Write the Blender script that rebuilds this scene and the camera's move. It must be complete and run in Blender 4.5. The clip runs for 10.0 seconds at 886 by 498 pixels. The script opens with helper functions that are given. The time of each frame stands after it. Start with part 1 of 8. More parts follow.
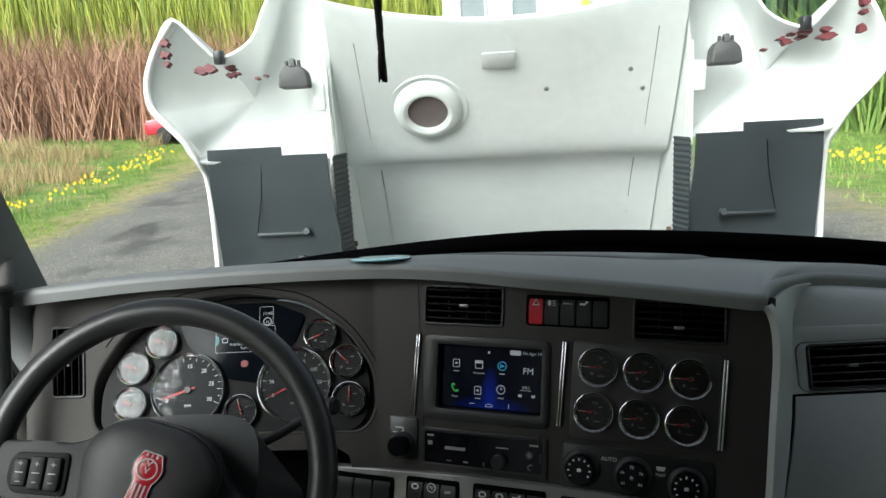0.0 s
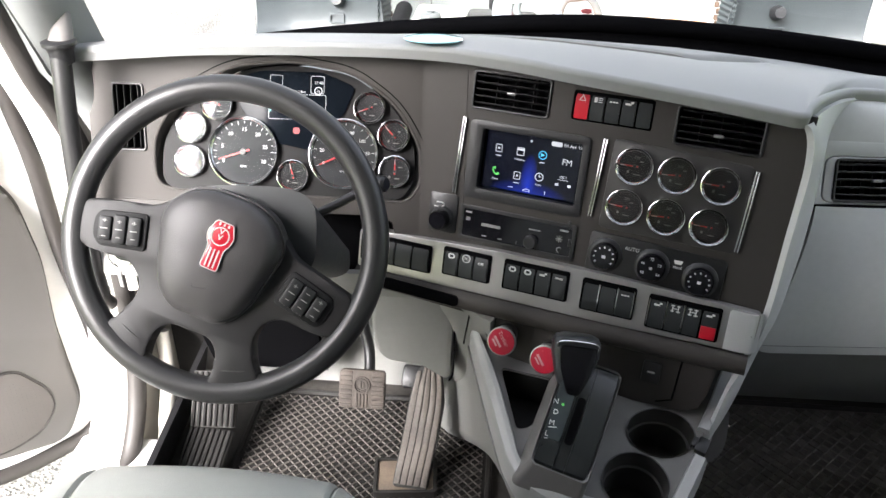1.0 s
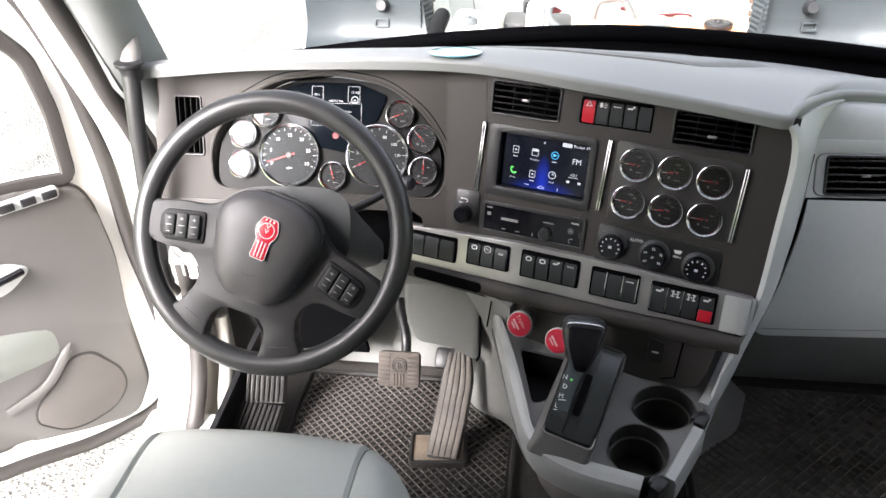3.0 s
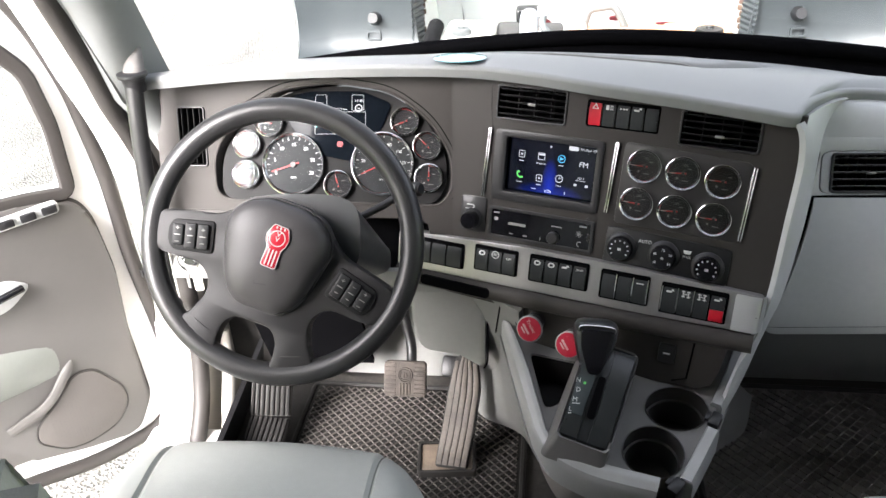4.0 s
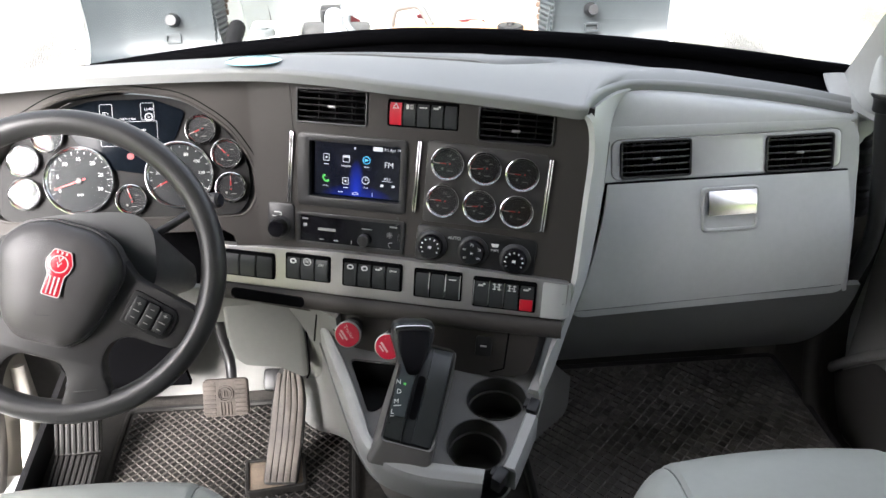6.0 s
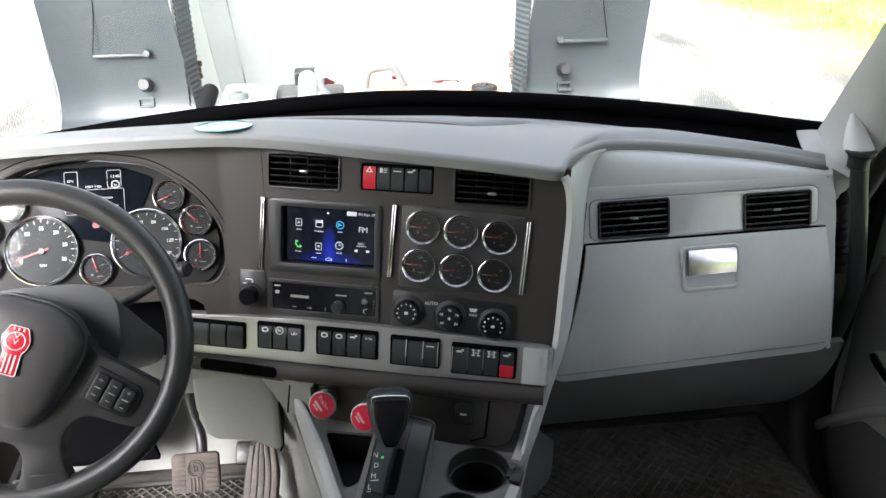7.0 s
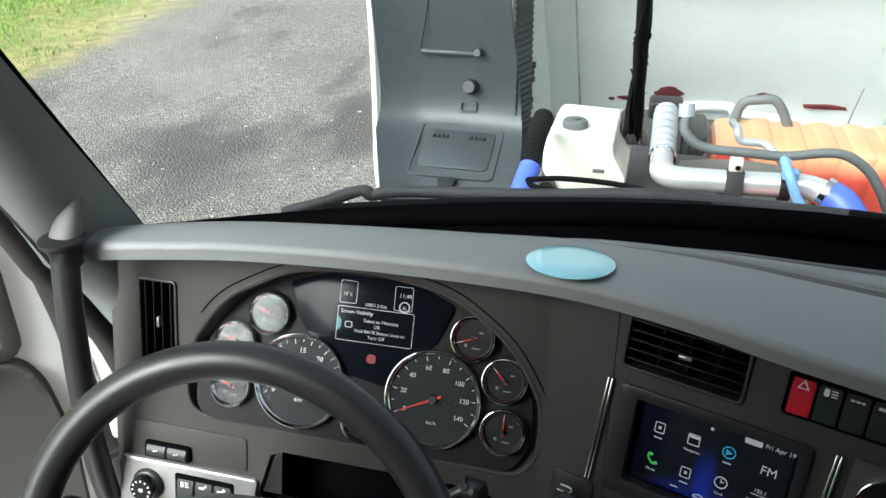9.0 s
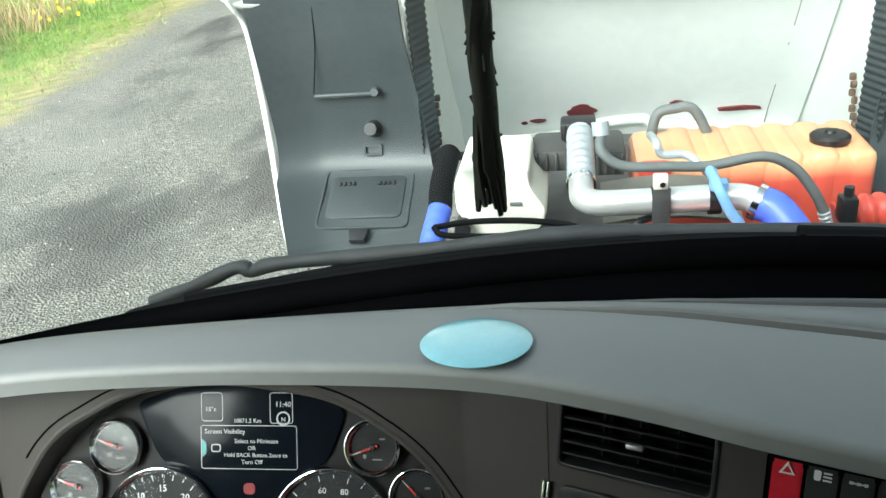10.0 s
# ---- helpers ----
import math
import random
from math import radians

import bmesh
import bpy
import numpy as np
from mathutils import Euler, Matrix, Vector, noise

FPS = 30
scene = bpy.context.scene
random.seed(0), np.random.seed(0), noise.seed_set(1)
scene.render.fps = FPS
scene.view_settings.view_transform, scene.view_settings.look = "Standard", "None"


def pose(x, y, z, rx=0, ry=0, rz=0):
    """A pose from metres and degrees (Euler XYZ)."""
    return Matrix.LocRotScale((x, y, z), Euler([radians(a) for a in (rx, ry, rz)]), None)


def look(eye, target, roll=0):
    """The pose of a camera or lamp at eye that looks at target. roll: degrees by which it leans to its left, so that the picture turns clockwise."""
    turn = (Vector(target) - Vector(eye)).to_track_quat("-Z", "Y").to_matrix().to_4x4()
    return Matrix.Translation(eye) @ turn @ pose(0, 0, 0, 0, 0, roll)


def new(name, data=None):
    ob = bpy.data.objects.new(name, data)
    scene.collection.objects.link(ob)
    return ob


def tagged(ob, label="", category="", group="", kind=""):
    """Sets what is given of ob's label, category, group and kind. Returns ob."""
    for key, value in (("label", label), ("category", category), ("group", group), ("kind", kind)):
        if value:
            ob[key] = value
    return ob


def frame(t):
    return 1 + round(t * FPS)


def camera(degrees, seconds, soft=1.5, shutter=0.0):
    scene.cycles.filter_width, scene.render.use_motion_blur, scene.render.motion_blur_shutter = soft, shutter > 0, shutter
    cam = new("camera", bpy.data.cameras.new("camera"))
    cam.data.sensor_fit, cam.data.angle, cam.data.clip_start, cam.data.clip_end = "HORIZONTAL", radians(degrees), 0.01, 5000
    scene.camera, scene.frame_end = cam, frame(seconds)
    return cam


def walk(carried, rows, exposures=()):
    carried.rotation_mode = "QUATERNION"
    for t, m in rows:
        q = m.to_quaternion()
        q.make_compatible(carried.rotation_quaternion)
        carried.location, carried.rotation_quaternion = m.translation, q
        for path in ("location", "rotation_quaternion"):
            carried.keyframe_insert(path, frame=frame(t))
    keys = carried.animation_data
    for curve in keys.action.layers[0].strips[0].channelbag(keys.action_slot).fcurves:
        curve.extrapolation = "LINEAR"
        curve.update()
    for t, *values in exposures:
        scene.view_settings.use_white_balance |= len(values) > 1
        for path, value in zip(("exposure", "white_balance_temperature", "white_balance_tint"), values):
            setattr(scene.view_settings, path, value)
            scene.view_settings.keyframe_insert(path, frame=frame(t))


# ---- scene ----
cam = camera(57.8, 10.0)
PATH = [
    (0, (0.13, 0.022, 1.187), (0.024, 1.977, 0.78), -3.2),
    (0.5, (0.09, 0.039, 1.254), (-0.058, 1.839, 0.394), -0.6),
    (1, (0.087, -0.005, 1.294), (-0.057, 1.703, 0.264), 0.5),
    (1.5, (0.142, -0.067, 1.338), (-0.023, 1.616, 0.271), -0.5),
    (2, (0.159, -0.1, 1.363), (-0.053, 1.571, 0.284), -1.5),
    (2.5, (0.164, -0.116, 1.371), (-0.1, 1.559, 0.309), -1.6),
    (3.8, (0.129, -0.141, 1.361), (-0.148, 1.559, 0.343), -3.0),
    (4, (0.12, -0.139, 1.355), (-0.13, 1.568, 0.342), -2.8),
    (4.5, (0.12, -0.137, 1.353), (-0.086, 1.572, 0.333), -2.3),
    (5, (0.127, -0.134, 1.351), (-0.059, 1.58, 0.337), -2.2),
    (5.5, (0.142, -0.126, 1.349), (0.071, 1.591, 0.326), -1.5),
    (6, (0.162, -0.112, 1.349), (0.321, 1.599, 0.325), -0.1),
    (6.2, (0.167, -0.108, 1.346), (0.401, 1.597, 0.327), 0.2),
    (7.3, (0.172, -0.022, 1.345), (0.375, 1.763, 0.467), -0.2),
    (7.5, (0.174, 0.05, 1.355), (0.301, 1.837, 0.466), 1.3),
    (8, (0.165, 0.198, 1.354), (-0.116, 1.952, 0.434), 1.5),
    (8.5, (0.126, 0.368, 1.336), (-0.337, 2.067, 0.388), -0.6),
    (9, (0.034, 0.52, 1.358), (-0.446, 2.202, 0.388), -1.2),
    (9.5, (0.034, 0.621, 1.342), (-0.47, 2.295, 0.372), -2.4),
    (10, (0.05, 0.718, 1.301), (-0.288, 2.472, 0.402), -6.1),
]
walk(cam, [(t, look(eye, target, roll)) for t, eye, target, roll in PATH],
     [(0.0, 0.6, 6050, 3), (0.3, 0.95, 6100, 4), (0.6, 1.55, 6250, 8), (1.0, 2.6, 6350, 13), (2.0, 2.85, 6350, 15), (2.7, 2.75, 6350, 15), (4.0, 2.6, 6350, 14), (6.2, 2.75, 6330, 13), (7.3, 2.35, 6150, 12), (8.0, 1.85, 6000, 12), (8.5, 1.5, 5980, 10), (9.0, 1.1, 6000, 2), (9.5, 1.05, 6030, -2), (10.0, 1.2, 6050, -4)])

# world: bright overcast sky
world = bpy.data.worlds.new("overcast_sky")
scene.world = world
world.use_nodes = True
wn, wl = world.node_tree.nodes, world.node_tree.links
sky = wn.new("ShaderNodeTexSky")
sky.sky_type = "NISHITA"
sky.sun_disc = False
sky.sun_elevation, sky.sun_rotation = radians(34), radians(209)
sky.air_density, sky.dust_density, sky.ozone_density = 1.0, 6.0, 0.6
grey = wn.new("ShaderNodeHueSaturation")
grey.inputs["Saturation"].default_value = 0.3
wl.new(sky.outputs[0], grey.inputs["Color"])
wl.new(grey.outputs[0], wn["Background"].inputs["Color"])
wn["Background"].inputs["Strength"].default_value = 0.15
sun_data = bpy.data.lights.new("sun", "SUN")
sun_data.energy, sun_data.angle, sun_data.color = 3.6, radians(40), (1.0, 0.97, 0.93)
sun = new("sun", sun_data)
sun.matrix_world = look((0, 0, 20), (4.0, 7.1, 14.5))

# ---------- materials ----------
def mat(name, color, rough=0.5, metal=0.0, var=0.12, scale=6.0, bump=0.0, bscale=400.0, color2=None, emit=None, estr=1.0, trans=0.0, coat=0.0, spec=0.5, glow_through=0.0):
    """A node material: two scales of tone variation, and a fine relief."""
    m = bpy.data.materials.new(name)
    m.use_nodes = True
    n, l = m.node_tree.nodes, m.node_tree.links
    b = n["Principled BSDF"]
    b.inputs["Roughness"].default_value, b.inputs["Metallic"].default_value = rough, metal
    co = n.new("ShaderNodeTexCoord")
    big = n.new("ShaderNodeTexNoise")
    big.inputs["Scale"].default_value, big.inputs["Detail"].default_value = scale, 6
    small = n.new("ShaderNodeTexNoise")
    small.inputs["Scale"].default_value, small.inputs["Detail"].default_value = scale * 14, 3
    l.new(co.outputs["Object"], big.inputs["Vector"])
    l.new(co.outputs["Object"], small.inputs["Vector"])
    ramp = n.new("ShaderNodeMix")
    ramp.data_type = "RGBA"
    a = color2 or tuple(c * (1 - var) for c in color)
    d = color if color2 else tuple(min(1, c * (1 + var)) for c in color)
    ramp.inputs[6].default_value, ramp.inputs[7].default_value = (*a, 1), (*d, 1)
    mixf = n.new("ShaderNodeMath")
    mixf.operation = "MULTIPLY_ADD"
    mixf.inputs[1].default_value, mixf.inputs[2].default_value = 0.35, 0.0
    add = n.new("ShaderNodeMath")
    add.operation = "MULTIPLY_ADD"
    add.inputs[1].default_value = 0.65
    l.new(small.outputs[0], mixf.inputs[0])
    l.new(big.outputs[0], add.inputs[0])
    l.new(mixf.outputs[0], add.inputs[2])
    steep = n.new("ShaderNodeMapRange")
    steep.inputs["From Min"].default_value, steep.inputs["From Max"].default_value = 0.3, 0.7
    l.new(add.outputs[0], steep.inputs["Value"])
    l.new(steep.outputs[0], ramp.inputs[0])
    l.new(ramp.outputs[2], b.inputs["Base Color"])
    rr = n.new("ShaderNodeMapRange")
    rr.inputs["To Min"].default_value, rr.inputs["To Max"].default_value = max(0.0, rough - 0.06), min(1.0, rough + 0.06)
    l.new(small.outputs[0], rr.inputs["Value"])
    l.new(rr.outputs[0], b.inputs["Roughness"])
    if bump:
        tex = n.new("ShaderNodeTexVoronoi" if bscale > 250 else "ShaderNodeTexNoise")
        tex.inputs["Scale"].default_value = bscale
        l.new(co.outputs["Object"], tex.inputs["Vector"])
        bp = n.new("ShaderNodeBump")
        bp.inputs["Strength"].default_value, bp.inputs["Distance"].default_value = bump, 0.3 / bscale
        l.new(tex.outputs[0], bp.inputs["Height"])
        l.new(bp.outputs[0], b.inputs["Normal"])
    if emit:
        b.inputs["Emission Color"].default_value, b.inputs["Emission Strength"].default_value = (*emit, 1), estr
    if trans:
        b.inputs["Transmission Weight"].default_value = trans
        b.inputs["IOR"].default_value = 1.45
    b.inputs["Specular IOR Level"].default_value = spec
    if glow_through:      # thin translucent shell
        tr, mx = n.new("ShaderNodeBsdfTranslucent"), n.new("ShaderNodeMixShader")
        mx.inputs[0].default_value = glow_through
        l.new(ramp.outputs[2], tr.inputs[0])
        l.new(b.outputs[0], mx.inputs[1])
        l.new(tr.outputs[0], mx.inputs[2])
        l.new(mx.outputs[0], n["Material Output"].inputs[0])
    if coat:
        b.inputs["Coat Weight"].default_value, b.inputs["Coat Roughness"].default_value = coat, 0.08
    return m


def pane_mat(name, tint=(1, 1, 1), gloss=0.06, rough=0.02):
    """Thin clear glass: sees through, with a faint mirror sheen."""
    m = bpy.data.materials.new(name)
    m.use_nodes = True
    n, l = m.node_tree.nodes, m.node_tree.links
    n.remove(n["Principled BSDF"])
    t, g, mx, f = n.new("ShaderNodeBsdfTransparent"), n.new("ShaderNodeBsdfGlossy"), n.new("ShaderNodeMixShader"), n.new("ShaderNodeFresnel")
    t.inputs[0].default_value = (*tint, 1)
    g.inputs["Roughness"].default_value = rough
    k = n.new("ShaderNodeMath")
    k.operation = "MULTIPLY"
    k.inputs[1].default_value = gloss / 0.05
    f.inputs[0].default_value = 1.3
    l.new(f.outputs[0], k.inputs[0])
    l.new(k.outputs[0], mx.inputs[0])
    l.new(t.outputs[0], mx.inputs[1])
    l.new(g.outputs[0], mx.inputs[2])
    l.new(mx.outputs[0], n["Material Output"].inputs[0])
    return m


DARK = mat("dark_taupe_plastic", (0.040, 0.0365, 0.034), 0.55, var=0.06, bump=0.25, bscale=900, spec=0.22)
GREY = mat("grey_soft_pad", (0.22, 0.226, 0.226), 0.55, var=0.06, bump=0.22, bscale=800)
SILVER = mat("silver_paint", (0.50, 0.505, 0.51), 0.36, 0.35, var=0.05)
PANEL = mat("grey_moulded_plastic", (0.43, 0.44, 0.438), 0.34, var=0.06, bump=0.15, bscale=900)
# right pillar's trim: the same grey, lightened for the light falling there
PILLAR_LIT = mat("lit_grey_pillar_trim", (0.46, 0.465, 0.45), 0.5, var=0.06, bump=0.15, bscale=900)
# lighter copy of the satin silver for the strip's light-catching end
SATIN_LIT = mat("lit_satin_end", (0.62, 0.62, 0.62), 0.30, 0.6, var=0.0)
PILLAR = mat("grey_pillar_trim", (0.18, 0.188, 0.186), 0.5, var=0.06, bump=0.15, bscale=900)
SPEAKER = mat("brown_grey_grille", (0.075, 0.068, 0.063), 0.65, var=0.08, bump=0.4, bscale=500)
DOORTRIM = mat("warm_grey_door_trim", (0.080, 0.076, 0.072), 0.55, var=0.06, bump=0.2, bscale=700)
LOWER = mat("light_grey_lower_plastic", (0.20, 0.201, 0.193), 0.5, var=0.07, bump=0.15, bscale=700)
BLACK = mat("black_plastic", (0.012, 0.012, 0.013), 0.4, var=0.2, bump=0.1, bscale=900)
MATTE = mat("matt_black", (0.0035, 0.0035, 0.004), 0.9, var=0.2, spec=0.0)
GLOSSB = mat("gloss_black", (0.006, 0.006, 0.008), 0.12, var=0.1)
CHROME = mat("chrome", (0.82, 0.82, 0.83), 0.1, 1.0, var=0.03)
BRIGHT = mat("bright_chrome_ring", (0.88, 0.88, 0.89), 0.08, 1.0, var=0.02)
ROCK = mat("rocker_black", (0.022, 0.025, 0.026), 0.42, var=0.1, spec=0.3)
DIMINK = mat("dim_print", (0.22, 0.22, 0.21), 0.5, var=0.02)
CONSOLE = mat("dark_grey_console", (0.125, 0.122, 0.116), 0.45, var=0.06, bump=0.2, bscale=800)
SHROUD = mat("column_grey", (0.034, 0.037, 0.038), 0.45, var=0.06, bump=0.2, bscale=800)
SATIN = mat("satin_silver", (0.31, 0.303, 0.298), 0.36, 0.55, var=0.06, bump=0.05, bscale=200)
LEATHER = mat("black_leather", (0.022, 0.022, 0.0225), 0.36, var=0.1, bump=0.22, bscale=1300)
HUB = mat("charcoal_airbag_cover", (0.044, 0.042, 0.0425), 0.40, var=0.06, bump=0.5, bscale=800, spec=0.35)
VINYL = mat("grey_green_vinyl", (0.37, 0.383, 0.355), 0.45, var=0.06, bump=0.25, bscale=500)
EMBLEM = mat("dark_red_enamel_plate", (0.40, 0.008, 0.02), 0.25, var=0.12)
ARMREST = mat("olive_grey_armrest", (0.16, 0.17, 0.155), 0.5, var=0.06, bump=0.2, bscale=500)
# dash grey darkened to carry the shade below the glovebox
PANEL_SHADED = mat("shaded_lower_dash", (0.13, 0.134, 0.133), 0.5, var=0.06, bump=0.15, bscale=700)
RED = mat("red_plastic", (0.45, 0.008, 0.022), 0.3, var=0.12)
REDKNOB = mat("dark_red_enamel", (0.42, 0.012, 0.035), 0.25, var=0.12)
RUBBER = mat("black_rubber", (0.013, 0.0125, 0.012), 0.65, var=0.3, color2=(0.022, 0.02, 0.018))
MATRUB = mat("dusty_rubber_mat", (0.125, 0.112, 0.102), 0.5, var=0.3, scale=9, color2=(0.060, 0.055, 0.050))
CLUSTER = mat("cluster_satin", (0.012, 0.0118, 0.0118), 0.55, var=0.06, bump=0.1, bscale=900, spec=0.12)
COWLGREY = mat("dusty_grey_rubber", (0.045, 0.047, 0.048), 0.65, var=0.3, scale=20)
COWL = mat("weathered_black_cowl", (0.007, 0.007, 0.0075), 0.8, var=0.25, spec=0.1)
PALE = mat("pale_hose", (0.40, 0.43, 0.46), 0.38, 0.3)
SHIELD = mat("beige_heat_shield", (0.20, 0.19, 0.17), 0.45, 0.4, var=0.2, scale=12)
CARPET = mat("dark_carpet", (0.030, 0.029, 0.027), 0.9, color2=(0.075, 0.068, 0.060), scale=5, bump=0.6, bscale=240)
PEDAL = mat("worn_pedal", (0.20, 0.172, 0.150), 0.5, color2=(0.070, 0.062, 0.056), scale=18, bump=0.3, bscale=160)
WHITE = mat("white_paint", (0.80, 0.80, 0.78), 0.22, var=0.03, coat=0.3)
JAMB = mat("cream_jamb_paint", (0.42, 0.40, 0.355), 0.35, var=0.08, scale=4)
SEAL = mat("brown_black_seal", (0.026, 0.023, 0.021), 0.6, var=0.2)
FIBRE = mat("white_hood_inside", (0.91, 0.92, 0.90), 0.45, color2=(0.76, 0.78, 0.76), scale=2.2, bump=0.12, bscale=60, glow_through=0.5)
LINER = mat("dark_liner_plastic", (0.036, 0.043, 0.046), 0.5, color2=(0.019, 0.024, 0.027), scale=3, bump=0.15, bscale=120)
ALU = mat("cast_aluminium_pipe", (0.72, 0.72, 0.72), 0.32, 0.6, var=0.1, scale=10)
BLUE = mat("blue_silicone_hose", (0.09, 0.16, 0.75), 0.4, var=0.1)
BLUELINE = mat("light_blue_hose", (0.22, 0.42, 0.72), 0.45, var=0.15)
LATCH = mat("chrome_latch", (0.80, 0.80, 0.81), 0.16, 1.0, var=0.0)
GAUGEP = mat("dark_gauge_panel", (0.036, 0.034, 0.033), 0.5, var=0.06, bump=0.2, bscale=900)
GREYHOSE = mat("grey_rubber_hose", (0.11, 0.12, 0.12), 0.6, var=0.2)
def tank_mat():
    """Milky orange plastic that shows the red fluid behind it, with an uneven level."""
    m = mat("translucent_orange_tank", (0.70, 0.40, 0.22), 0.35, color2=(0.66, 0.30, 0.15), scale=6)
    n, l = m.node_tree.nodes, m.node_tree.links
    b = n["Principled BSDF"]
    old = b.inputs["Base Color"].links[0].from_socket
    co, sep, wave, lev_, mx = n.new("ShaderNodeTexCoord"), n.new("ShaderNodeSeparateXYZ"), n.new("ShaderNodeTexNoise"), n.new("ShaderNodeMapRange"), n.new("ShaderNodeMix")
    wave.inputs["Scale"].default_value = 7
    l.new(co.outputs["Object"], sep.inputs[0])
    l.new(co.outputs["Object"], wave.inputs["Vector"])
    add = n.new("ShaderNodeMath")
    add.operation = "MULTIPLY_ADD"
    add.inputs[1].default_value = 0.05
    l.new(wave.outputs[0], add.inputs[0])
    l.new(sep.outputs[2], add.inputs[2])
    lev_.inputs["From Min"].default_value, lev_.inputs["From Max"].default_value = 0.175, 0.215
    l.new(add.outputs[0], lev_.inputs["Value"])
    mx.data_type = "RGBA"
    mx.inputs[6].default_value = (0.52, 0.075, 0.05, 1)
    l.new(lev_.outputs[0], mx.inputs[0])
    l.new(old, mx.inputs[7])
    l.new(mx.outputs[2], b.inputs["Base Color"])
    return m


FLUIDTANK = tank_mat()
ORANGE = mat("orange_coolant_tank", (0.70, 0.42, 0.26), 0.4, color2=(0.64, 0.30, 0.17), scale=5)
REDTANK = mat("red_coolant", (0.55, 0.07, 0.05), 0.4, var=0.25)
TANKW = mat("milky_white_tank", (0.78, 0.77, 0.68), 0.4, var=0.05)
ENGINE = mat("grimy_engine", (0.035, 0.036, 0.038), 0.6, color2=(0.07, 0.068, 0.065), scale=12, bump=0.3, bscale=80)
HEADLINER = mat("grey_headliner", (0.34, 0.338, 0.33), 0.8, var=0.08, bump=0.3, bscale=600)
BARE = mat("red_primer_patch", (0.11, 0.016, 0.020), 0.6, var=0.35, scale=30)
DISC = mat("pale_cyan_disc", (0.30, 0.62, 0.70), 0.14, var=0.08, scale=20, coat=0.6)
SLAT = mat("dark_grey_slat", (0.045, 0.046, 0.047), 0.35, var=0.05)
VENTB = mat("vent_black", (0.005, 0.005, 0.0055), 0.6, var=0.1, spec=0.2)
TAN = mat("cream_card", (0.72, 0.68, 0.6), 0.6, var=0.05)
INK = mat("white_print", (0.62, 0.62, 0.61), 0.5, var=0.02)
BLACKDIAL = mat("black_dial_face", (0.010, 0.010, 0.011), 0.4, var=0.08)
DIALFACE = mat("dark_dial_face", (0.022, 0.0225, 0.024), 0.6, var=0.08, spec=0.15)
NEEDLE = mat("red_needle", (0.55, 0.03, 0.03), 0.4, var=0.05)
SCREEN = mat("display_black", (0.004, 0.0055, 0.008), 0.15, var=0.1, spec=0.06)
LIT = mat("lit_white", (0.3, 0.3, 0.3), 0.5, var=0.02, emit=(0.8, 0.85, 0.9), estr=0.10)
LITTEAL = mat("lit_teal", (0.03, 0.16, 0.16), 0.4, emit=(0.05, 0.5, 0.5), estr=0.06)
LITCYAN = mat("lit_cyan", (0.05, 0.3, 0.5), 0.4, emit=(0.05, 0.45, 0.75), estr=0.11)
LITGREEN = mat("lit_green", (0.05, 0.3, 0.05), 0.4, emit=(0.15, 0.75, 0.15), estr=0.12)
LITRED = mat("lit_red", (0.11, 0.003, 0.007), 0.4, emit=(0.9, 0.015, 0.025), estr=0.05)
LENS = pane_mat("dial_lens", (0.96, 0.97, 0.97), 0.02, 0.05)
LENSBIG = pane_mat("large_dial_lens", (0.96, 0.97, 0.97), 0.008, 0.05)
LENS2 = pane_mat("gauge_lens", (0.97, 0.97, 0.97), 0.05)
GLASS = pane_mat("clear_glass", (0.97, 0.99, 0.985))

# ---------- building helpers ----------
I4 = Matrix.Identity(4)


def T(x, y, z):
    return Matrix.Translation((x, y, z))


def box(bm, x, y, z, sx, sy, sz, bevel=0.0, m=I4, seg=2):
    r = bmesh.ops.create_cube(bm, size=1, matrix=m @ T(x, y, z) @ Matrix.Diagonal((sx, sy, sz, 1)))
    if bevel:
        vs = set(r["verts"])
        es = [e for e in bm.edges if e.verts[0] in vs and e.verts[1] in vs]
        bmesh.ops.bevel(bm, geom=es, offset=bevel, segments=seg, profile=0.5, affect="EDGES", clamp_overlap=True)
    return bm


def cyl(bm, r1, r2, depth, m=I4, seg=32):
    """A cone or cylinder along local z, from 0 to depth."""
    bmesh.ops.create_cone(bm, cap_ends=True, segments=seg, radius1=r1, radius2=r2, depth=depth, matrix=m @ T(0, 0, depth / 2))
    return bm


def lathe(bm, profile, m=I4, seg=40, closed=False):
    rings = []
    for r, z in profile:
        rings.append([bm.verts.new(m @ Vector((r * math.cos(2 * math.pi * k / seg), r * math.sin(2 * math.pi * k / seg), z))) for k in range(seg)])
    if closed:
        rings.append(rings[0])
    for a, b in zip(rings, rings[1:]):
        for k in range(seg):
            bm.faces.new((a[k], a[(k + 1) % seg], b[(k + 1) % seg], b[k]))
    if not closed:
        for ring, flip in ((rings[0], True), (rings[-1], False)):
            if profile[0 if flip else -1][0] > 1e-5:
                bm.faces.new(ring[::-1] if flip else ring)
    return bm


def smoothed(path, n=8):
    """A smooth line through the given places."""
    p = [Vector(q) for q in path]
    p = [2 * p[0] - p[1], *p, 2 * p[-1] - p[-2]]
    out = []
    for i in range(1, len(p) - 2):
        for k in range(n):
            t = k / n
            a, b, c, d = p[i - 1], p[i], p[i + 1], p[i + 2]
            out.append(0.5 * (2 * b + (c - a) * t + (2 * a - 5 * b + 4 * c - d) * t * t + (3 * b - a - 3 * c + d) * t ** 3))
    return [*out, p[-2]]


